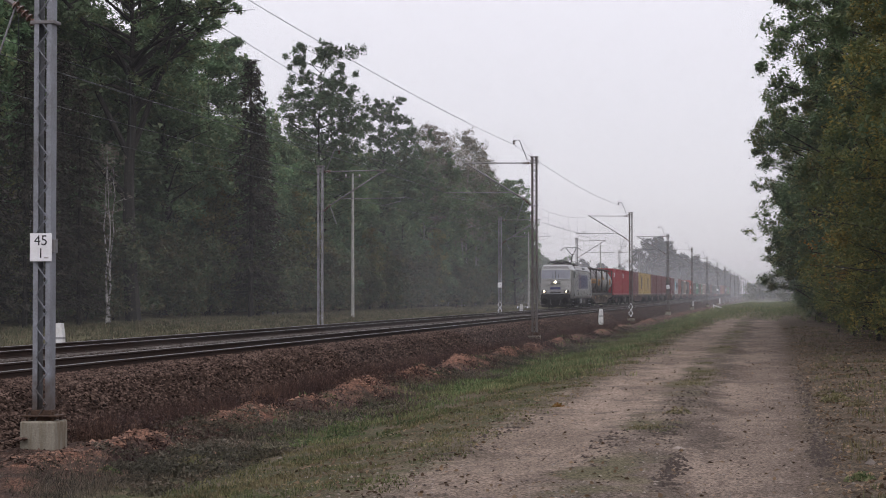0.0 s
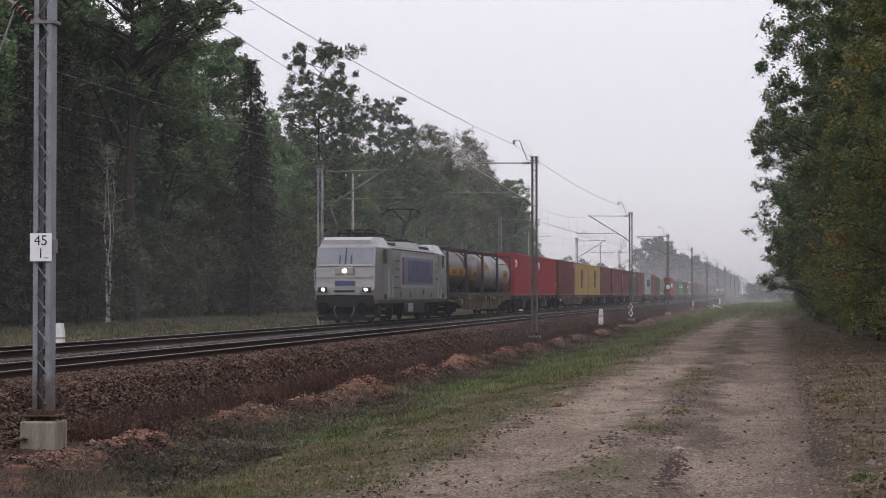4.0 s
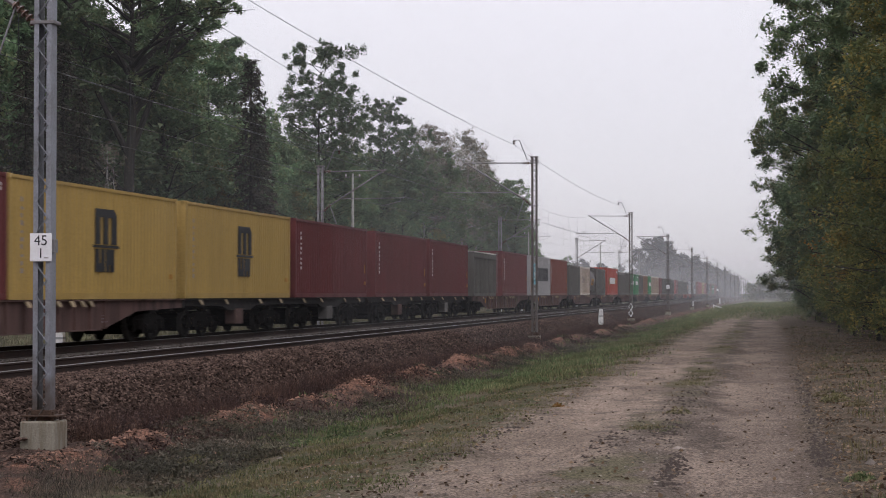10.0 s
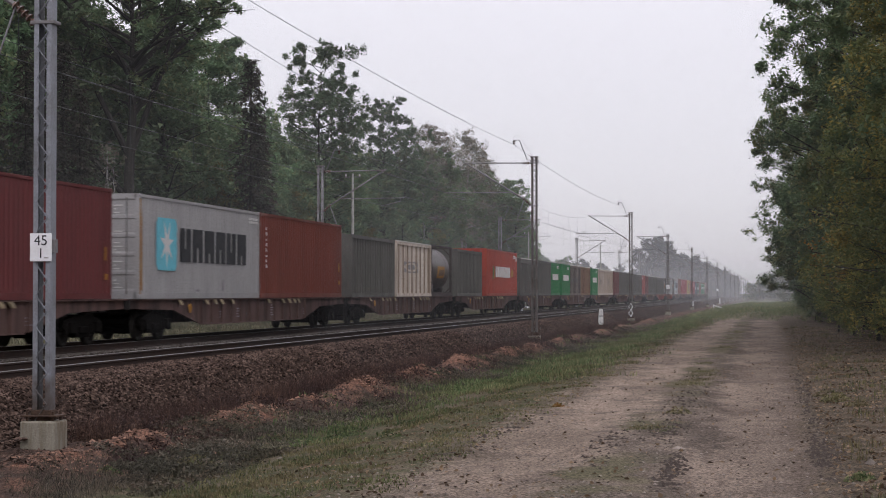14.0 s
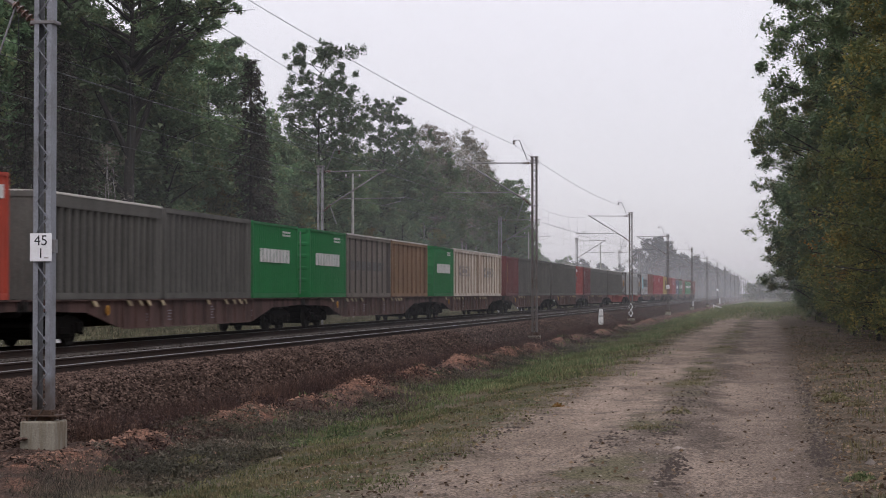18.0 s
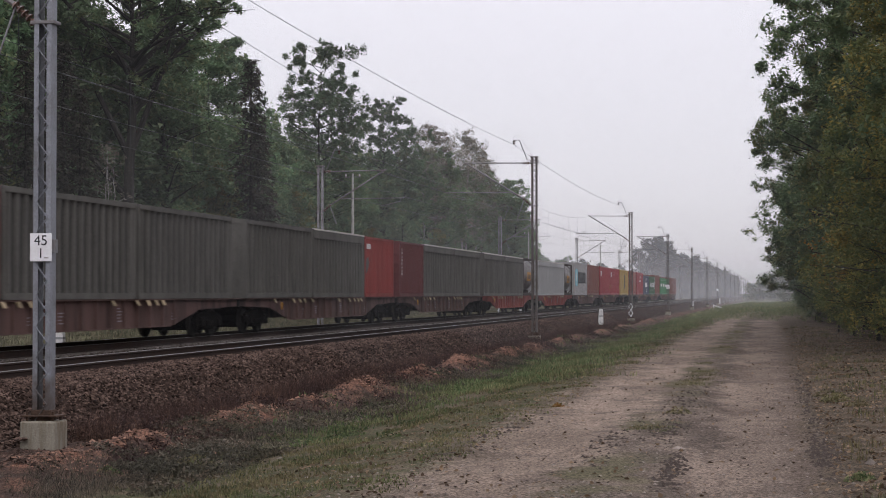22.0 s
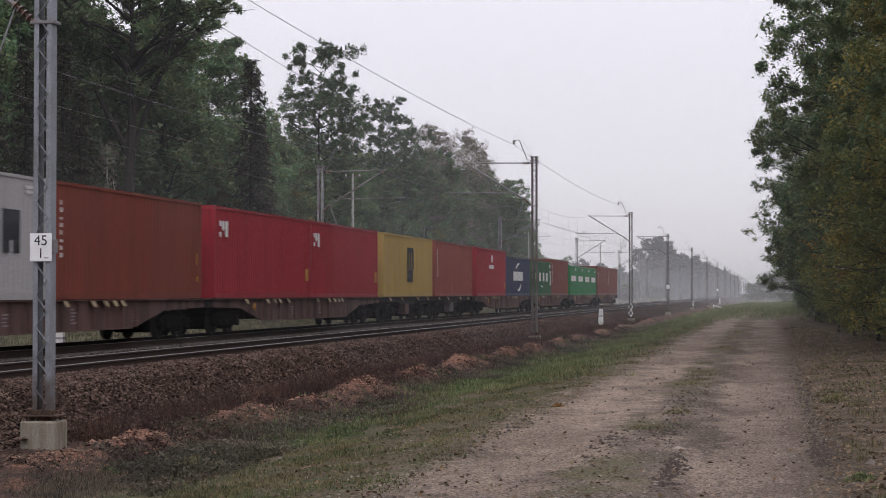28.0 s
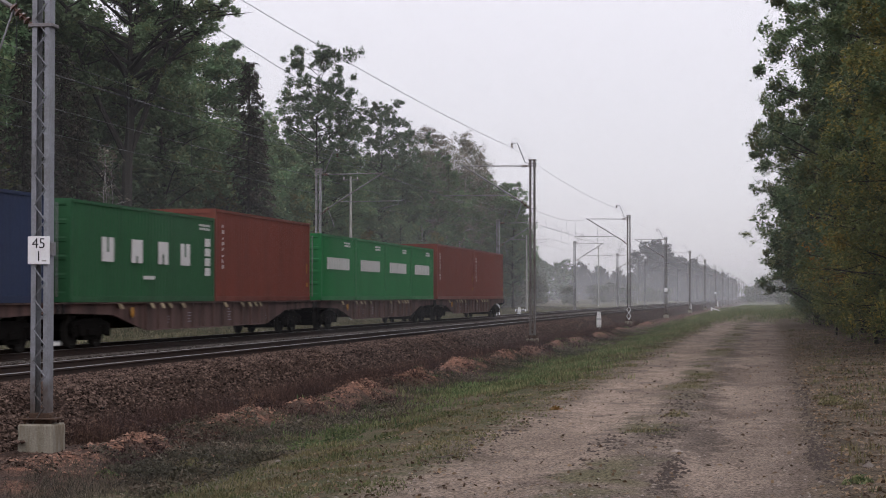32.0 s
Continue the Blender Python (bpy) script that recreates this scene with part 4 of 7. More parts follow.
def box_container(length, mat, label, height=2.59, doors_front=False, logo=None, bulk=False, roof_mat=None, name="shipping_container", rib_pitch=0.5):
    c = thing(name, label, "container", "containers on the train")
    w, h, L = SIDE, height, length
    fr = Shape()
    for s in (1, -1):
        for y in (0.0, L - 0.12):
            fr.box(min(s * (w - 0.14), s * w), max(s * (w - 0.14), s * w), y, y + 0.12, 0.1, h - 0.1)
        fr.box(min(s * (w - 0.06), s * w), max(s * (w - 0.06), s * w), 0.1, L - 0.1, 0.0, 0.16)
        fr.box(min(s * (w - 0.07), s * w), max(s * (w - 0.07), s * w), 0.1, L - 0.1, h - fascia(bulk, roof_mat, rib_pitch), h - 0.01)
    for y in (0.0, L - 0.1):
        fr.box(-w + 0.1, w - 0.1, y, y + 0.1, 0.0, 0.18)
        fr.box(-w + 0.1, w - 0.1, y, y + 0.1, h - 0.14, h)
    fr.box(-w + 0.06, w - 0.06, 0.1, L - 0.1, 0.08, 0.14)
    part("frame", fr, mat, c)
    inset = 0.012
    for s in (1, -1):
        pan = wave_panel(L - 0.24, 0.16, h - fascia(bulk, roof_mat, rib_pitch), s * (w - inset), s, rib_pitch if bulk else 0.278, (0.085 if rib_pitch < 0.8 else 0.05) if bulk else 0.036, not bulk, (0.09 if rib_pitch < 0.8 else 0.045) if bulk else 0.0)
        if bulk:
            if mat.name not in SHADE_GRIME_PAINT:
                SHADE_GRIME_PAINT[mat.name] = paint("grimy_" + mat.name, SHADE_GRIME[mat.name], 0.6, 0.85)
            # shade painted in: recesses darker on close ribs, the ribs themselves on wide ones
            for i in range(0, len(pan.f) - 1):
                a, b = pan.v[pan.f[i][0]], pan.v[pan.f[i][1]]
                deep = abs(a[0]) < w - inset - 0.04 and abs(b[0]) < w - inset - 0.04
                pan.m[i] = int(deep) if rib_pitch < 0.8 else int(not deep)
            part("side_panel", pan, [mat, SHADE_GRIME_PAINT[mat.name]], c, "ribbed side, ribs worn cleaner than the grimy recesses" if rib_pitch < 0.8 else "flat side, narrow ribs painted darker for rust stains and thin shadow lines", at=(0, 0.12, 0))
        else:
            part("side_panel", pan, mat, c, at=(0, 0.12, 0))
    roof = Shape()
    n = max(4, int(L / 0.55))
    rise = 0.05 if bulk else 0.0
    for i in range(n):
        y0, y1 = 0.1 + (L - 0.2) * i / n, 0.1 + (L - 0.2) * (i + 1) / n
        k = 0.02 if i % 2 else 0.0
        roof.prism([(-w + 0.04, h - 0.04), (w - 0.04, h - 0.04), (w - 0.04, h - 0.012 + rise * 0.2 + k * 0.4), (w * 0.5, h - 0.008 + rise + k), (-w * 0.5, h - 0.008 + rise + k), (-w + 0.04, h - 0.012 + rise * 0.2 + k * 0.4)], "y", y0, y1)
    part("roof", roof, roof_mat or mat, c)
    if bulk and roof_mat:
        rim = Shape()
        for s in (1, -1):
            rim.box(min(s * (w - 0.10), s * (w + 0.012)), max(s * (w - 0.10), s * (w + 0.012)), 0.02, L - 0.02, h - 0.045, h + 0.018, 0.01)
        part("roof_edge", rim, roof_mat, c, "pale weathered roof edge")
    for y, door in ((0.02, doors_front), (L - 0.05, not doors_front)):
        if not door:
            wave, pitch = [], (2 * w - 0.26) / 10
            for k in range(10):
                x0 = -w + 0.13 + k * pitch
                wave += [(x0, y + 0.012), (x0 + 0.02, y), (x0 + 0.12, y), (x0 + 0.14, y + 0.012)]
            wave += [(w - 0.13, y + 0.012), (w - 0.13, y + 0.03), (-w + 0.13, y + 0.03)]
            part("end_wall", Shape().prism(wave, "z", 0.18, h - 0.14), mat, c)
            continue
        # two door leaves with pressed panels, each with two lock rods
        out = -1 if y < 1 else 1
        face = y if y < 1 else y + 0.03
        fold, tall = [(face, 0.18)], (h - 0.32) / 5
        for k in range(5):
            z0 = 0.18 + k * tall
            fold += [(face, z0 + 0.05), (face - out * 0.02, z0 + 0.10), (face - out * 0.02, z0 + tall - 0.05), (face, z0 + tall - 0.02)]
        fold += [(face, h - 0.14), (face - out * 0.032, h - 0.14), (face - out * 0.032, 0.18)]
        for s in (1, -1):
            leaf = part("door", Shape().prism(fold, "x", min(s * 0.012, s * (w - 0.12)), max(s * 0.012, s * (w - 0.12))), mat, c, "door leaf with pressed panels")
            yb = face + out * 0.04
            for x in (s * 0.35, s * 0.85):
                rod = Shape().pipe([(x, yb, 0.14), (x, yb, h - 0.10)], 0.02, n=6)
                part("lock_rod", rod, STEEL_OLD, leaf, "grey steel lock rod")
            wr = Shape()
            for k in range(5 if s > 0 else 2):
                for r in range(3 if k != 3 else 1):
                    z0 = 0.30 + k * tall + r * 0.10
                    x0, x1 = s * 0.46, s * (0.72 - 0.09 * ((k + r) % 3))
                    wr.box(min(x0, x1), max(x0, x1), min(face, face - out * 0.017), max(face, face - out * 0.017), z0, z0 + 0.028)
            part("stencil", wr, WHITE, leaf, "white stencilled marks")
    cm = casting_mesh(mat)
    for s in (1, -1):
        for y in (0.09, L - 0.09):
            for z in (0.06, h - 0.06):
                part("corner_casting", cm, None, c, at=(s * (w - 0.085), y, z))
    if logo:
        logo(c, L, h)
    return c


def tank_container(steel, label, lid=False):
    c = thing("tank_container", label, "tank container", "containers on the train")
    L, w, h = 6.06, SIDE, 2.64
    for y in (0.0, L - 0.11):
        fr = Shape()
        for s in (1, -1):
            fr.box(min(s * (w - 0.12), s * w), max(s * (w - 0.12), s * w), y, y + 0.11, 0, h)
            fr.rod((s * (w - 0.08), y + 0.055, h - 0.45), (s * (w - 0.5), y + 0.055, h - 0.06), 0.035, n=6)
            fr.rod((s * (w - 0.08), y + 0.055, 0.45), (s * (w - 0.5), y + 0.055, 0.06), 0.035, n=6)
        fr.box(-w + 0.1, w - 0.1, y, y + 0.11, 0, 0.14).box(-w + 0.1, w - 0.1, y, y + 0.11, h - 0.11, h)
        part("end_frame", fr, TANK_FRAME, c, "brown steel end frame")
    for s in (1, -1):
        part("bottom_rail", Shape().box(min(s * (w - 0.12), s * w), max(s * (w - 0.12), s * w), 0.11, L - 0.11, 0.0, 0.20, 0.01), TANK_FRAME, c)
        if not lid:
            part("top_rail", Shape().box(min(s * (w - 0.09), s * (w - 0.02)), max(s * (w - 0.09), s * (w - 0.02)), 0.11, L - 0.11, h - 0.07, h, 0.01), TANK_FRAME, c)
        for y in (1.2, L - 1.2):
            part("saddle", Shape().box(min(s * 0.5, s * 1.05), max(s * 0.5, s * 0.9), y - 0.1, y + 0.1, 0.05, 0.42, 0.01), TANK_FRAME, c)
    r = 1.195
    zc = 1.39
    prof = [(0.13, 0.02), (0.145, 0.45), (0.19, 0.80), (0.28, 1.02), (0.42, 1.14), (0.62, r), (L - 0.62, r), (L - 0.42, 1.14), (L - 0.28, 1.02), (L - 0.19, 0.80), (L - 0.145, 0.45), (L - 0.13, 0.02)]
    vessel = Shape().turned(prof, (0, 0, zc), "y", 48)
    part("vessel", vessel, steel, c, "round steel vessel with dirt streaks", smooth=True)
    for y in (1.0, L - 1.0) if lid else (1.6, L - 1.6):
        part("band", Shape().turned([(y - 0.03, r + 0.006), (y + 0.03, r + 0.006)], (0, 0, zc), "y", 48), steel, c)
    part("document_tube", Shape().box(r * 0.78, r * 0.84, 1.15, 1.50, 0.28, 0.62, 0.02), DULL, c, "pale document box low on the vessel")
    if lid:
        part("cladding_seam", Shape().box(r * 0.80, r * 0.90, 0.5, L - 0.5, zc + 0.62, zc + 0.655), TANK_FRAME, c, "dark seam along the cladding")
    walk_sh = Shape().box(-0.42, 0.42, 0.2, L - 0.2, h - 0.03, h + 0.02)
    walk_sh.rod((0, 3.0, h - 0.2), (0, 3.0, h + 0.06), 0.28, n=16)
    part("walkway", walk_sh, TANK_FRAME, c)

    def decal(name, mat, y0, y1, a0, a1, lift):
        """A label bent round the vessel, from angle a0 to a1 (degrees over the horizontal)."""
        sh = Shape()
        k = 6
        for i in range(k + 1):
            a = radians(a0 + (a1 - a0) * i / k)
            for y in (y0, y1):
                sh.v.append(((r + lift) * math.cos(a), y, zc + (r + lift) * math.sin(a)))
        sh.f = [(2 * i, 2 * i + 1, 2 * i + 3, 2 * i + 2) for i in range(k)]
        sh.m = [0] * k
        part(name, sh, mat, c)

    return c, decal


def side_logo(pieces, number=None):
    """pieces: (material, function that gives a list of shapes on the plane x = SIDE); number: where the code bars stand."""

    def draw(c, L, h):
        for mat, fill in pieces:
            for name, sh in fill(L, 2.59):
                sh.v = [(x, y, z * h / 2.59) for x, y, z in sh.v]
                part(name, sh, mat, c)
        if number is not None:
            sh = Shape()
            bars(sh, SIDE + 0.002, number, h - 0.42, 1.1, 0.22, 2, 6)
            part("code_marks", sh, WHITE, c, "small white code marks", kind="stuff")
    return draw


X1 = SIDE + 0.002


def slab(name, outline):
    return (name, Shape().prism(outline, "x", X1 - 0.01, X1 + 0.004))


def plate(name, y0, y1, z0, z1):
    return slab(name, [(y0, z0), (y1, z0), (y1, z1), (y0, z1)])


def letter(k, y, z, w, h):
    """A plain block of the size of a letter, with a narrow slit from one side."""
    a, b, m, c = y, y + w, y + w * 0.5, w * 0.10
    cut = h * (0.30, 0.62, 0.45, 0.0)[k % 4]
    if k % 2:
        edge = [(a, z), (b, z), (b, z + h), (m + c, z + h), (m + c, z + h - cut), (m - c, z + h - cut), (m - c, z + h), (a, z + h)]
    else:
        edge = [(a, z), (m - c, z), (m - c, z + cut), (m + c, z + cut), (m + c, z), (b, z), (b, z + h), (a, z + h)]
    return slab("letter_block", edge if cut else [(a, z), (b, z), (b, z + h), (a, z + h)])


def red_flag(L, h):
    a, z = 0.5, h - 0.86
    return [plate("emblem_bar", a, a + 0.20, z + 0.30, z + 0.45), plate("emblem_bar", a, a + 0.20, z, z + 0.13),
            slab("emblem_bar", [(a + 0.28, z + 0.22), (a + 0.40, z + 0.16), (a + 0.54, z + 0.24), (a + 0.54, z + 0.45), (a + 0.28, z + 0.45)]), plate("emblem_bar", a + 0.64, a + 0.92, z, z + 0.45)]


def upright_code(y, z0, n):
    def fill(L, h):
        sh = Shape()
        for k in range(n):
            sh.box(X1 - 0.01, X1 + 0.004, y, y + (0.12, 0.09, 0.12, 0.07)[k % 4], z0 + k * 0.165, z0 + k * 0.165 + (0.10, 0.09, 0.06)[k % 3])
        return [("upright_marks", sh)]
    return fill


def bars_upright(L, h):
    y = 5.55
    legs = [(0, 1.32), (0.22, 1.32), (0.22, 1.95), (0.40, 1.95), (0.40, 1.32), (0.62, 1.32), (0.62, 1.95), (0.80, 1.95), (0.80, 1.32), (1.05, 1.32), (1.05, 2.0), (0.92, 2.14), (0, 2.14)]
    return [slab("emblem_block", [(y + 1.48 * a, z - 0.05) for a, z in legs]), letter(1, y, 0.63, 0.66, 0.53), letter(0, y + 0.76, 0.63, 0.62, 0.53), plate("emblem_bar", y - 0.2, y + 1.75, 1.19, 1.25)]


def pale_letters(L, h):
    return [letter(k, 3.62 + i * 1.19, 0.96, 0.98, 0.89) for i, k in enumerate((1, 2, 0, 2, 1, 0))]


def pale_square(L, h):
    return [slab("blue_panel", [(1.6, 0.72), (3.1, 0.72), (3.25, 0.87), (3.25, 1.92), (3.1, 2.06), (1.6, 2.06), (1.45, 1.92), (1.45, 0.87)])]


def pale_star(L, h):
    cy, cz = 2.35, 1.40
    ring = []
    for k in range(14):
        a = math.pi * k / 7 + 0.2
        r = 0.62 if k % 2 == 0 else 0.20
        ring.append((cy + r * math.cos(a), cz + r * math.sin(a)))
    return [("star", Shape().prism(ring, "x", X1, X1 + 0.010))]


def word(y, z, cw, ch, n, wide=0.78):
    """A row of n letter-sized blocks."""
    return lambda L, h: [letter(k * 3 + 1, y + k * cw, z, cw * wide, ch) for k in range(n)]


def swoosh(L, h):
    def arc(y0, y1, z0, z1, bow):
        top = [(y0 + (y1 - y0) * i / 6, z0 + (z1 - z0) * i / 6 + bow * math.sin(math.pi * i / 6)) for i in range(7)]
        return slab("swoosh", top + [(y, z - 0.16 * math.sin(math.pi * (i + 1) / 8) - 0.02) for i, (y, z) in reversed(list(enumerate(top)))])
    return [arc(4.9, 6.5, 1.90, 2.22, 0.12), arc(5.9, 7.5, 0.42, 0.80, -0.08)]


def sunk(name, outline):
    """A painted patch on the recessed panels between the ribs."""
    return (name, Shape().prism(outline, "x", SIDE - 0.085, SIDE - 0.056))


def diamond(L, h):
    a, b, lo, hi = 2.1, 5.6, 1.14, 1.66
    return [sunk("emblem_bar", [(a, lo), (b, lo), (b, lo + 0.06), (a, lo + 0.06)]), sunk("emblem_bar", [(a, hi - 0.06), (b, hi - 0.06), (b, hi), (a, hi)]),
            sunk("emblem_block", [(a, lo + 0.07), (a + 0.75, lo + 0.07), (a, lo + 0.24)]), sunk("emblem_block", [(a, hi - 0.24), (a + 0.75, hi - 0.07), (a, hi - 0.07)]),
            sunk("emblem_block", [(b - 0.75, lo + 0.07), (b, lo + 0.07), (b, lo + 0.24)]), sunk("emblem_block", [(b, hi - 0.24), (b, hi - 0.07), (b - 0.75, hi - 0.07)]),
            sunk("emblem_block", [(a + 0.85, 1.31), (a + 1.5, 1.27), (a + 1.5, 1.53), (a + 0.85, 1.49)]), sunk("emblem_block", [(a + 1.62, 1.25), (a + 1.9, 1.25), (a + 1.9, 1.55), (a + 1.62, 1.55)]), sunk("emblem_block", [(a + 2.02, 1.27), (a + 2.65, 1.31), (a + 2.65, 1.49), (a + 2.02, 1.53)])]


def dark_band(L, h):
    return [sunk("dark_band", [(0.5, 1.12), (7.6, 1.12), (7.6, 1.50), (0.5, 1.50)])]


def sticker(y, z, a=0.18, b=0.42):
    return lambda L, h: [plate("sticker", y, y + a, z, z + b)]


RED_LOGO = side_logo([(WHITE, red_flag), (AMBER, sticker(11.5, 0.55, 0.45, 0.40))])
CODE_LOGO = side_logo([(WHITE, upright_code(0.75, 0.92, 8)), (AMBER, sticker(11.7, 0.9, 0.09, 0.32)), (AMBER, sticker(11.7, 0.45, 0.2, 0.14))])
MUSTARD_CODE = side_logo([(AMBER, lambda L, h: [plate("upright_bar", 0.45, 0.78, 0.82 + k * 0.37, 0.82 + k * 0.37 + (0.30, 0.26, 0.10)[k % 3]) for k in range(4)]), (AMBER, sticker(11.4, 0.45, 0.25, 0.28))], 10.8)
MARK_LOGO = side_logo([(BLACK, bars_upright), (DULL, upright_code(0.7, 0.55, 10)), (AMBER, sticker(11.5, 0.5, 0.3, 0.12))])
PALE_LOGO = side_logo([(SKY_BLUE, pale_square), (WHITE, pale_star), (BLACK, pale_letters), (RUSTY, lambda L, h: [plate("rusty_post", 0.005, 0.115, 0.12, h - 0.12), slab("rust_run", [(0.14, 0.25), (0.24, 0.2), (0.20, 1.9), (0.14, 2.2)])]),
                       (DULL, lambda L, h: [slab("scuff", [(7.9, 0.22), (8.05, 0.18), (8.02, 0.55), (7.93, 0.5)]), slab("scuff", [(5.0, 0.2), (5.5, 0.17), (5.4, 0.26)])])], 10.9)
ORANGE_LOGO = side_logo([(WHITE, word(3.74, 1.05, 0.96, 0.60, 7)), (GREEN, lambda L, h: [slab("emblem_block", [(2.45, 0.95), (2.75, 0.95), (2.95, 1.5), (2.9, 1.66), (2.7, 1.66)])]), (AMBER, sticker(2.95, 0.98, 0.32, 0.55)), (AMBER, sticker(10.85, 1.11, 0.95, 0.42)), (WHITE, sticker(13.05, 2.05, 0.35, 0.28))], 11.8)
GREEN_LOGO = side_logo([(WHITE, word(0.95, 1.22, 0.445, 0.47, 9, 0.76))], 3.9)
UASC_LOGO = side_logo([(WHITE, lambda L, h: [letter(k, y, 1.06, 0.88, 0.64) for k, y in ((1, 2.2), (0, 4.5), (2, 6.75), (1, 8.8))]), (WHITE, sticker(5.5, 0.62, 0.95, 0.1)), (WHITE, lambda L, h: [plate("upright_bar", 11.2, 11.72, 0.78 + k * 0.30, 1.02 + k * 0.30) for k in range(4)])], 10.6)
NAVY_LOGO = side_logo([(WHITE, word(3.66, 1.02, 0.69, 0.61, 7)), (WHITE, swoosh)])
DIAMOND_LOGO = side_logo([(DULL, diamond)], None)
RED_SMALL = side_logo([(WHITE, word(4.95, 1.50, 0.28, 0.20, 7)), (WHITE, lambda L, h: [slab("emblem_ring", [(6.12 + 0.34 * math.cos(a * 0.5236), 2.05 + 0.22 * math.sin(a * 0.5236)) for a in range(12)])]), (AMBER, sticker(11.5, 0.4, 0.35, 0.35))])


def box40(mat, label, logo=None, doors=False, **more):
    return box_container(12.19, mat, label, more.pop("height", 2.896), doors, logo, **more)


def box20(mat, label, logo=None, doors=False):
    return box_container(6.06, mat, label, 2.59, doors, logo)


def bulk30(mat, label, roof=None, logo=None, rib_pitch=0.5):
    return box_container(8.95, mat, label, 2.60, False, logo, True, roof, "bulk_container", rib_pitch)


DECK = 1.19


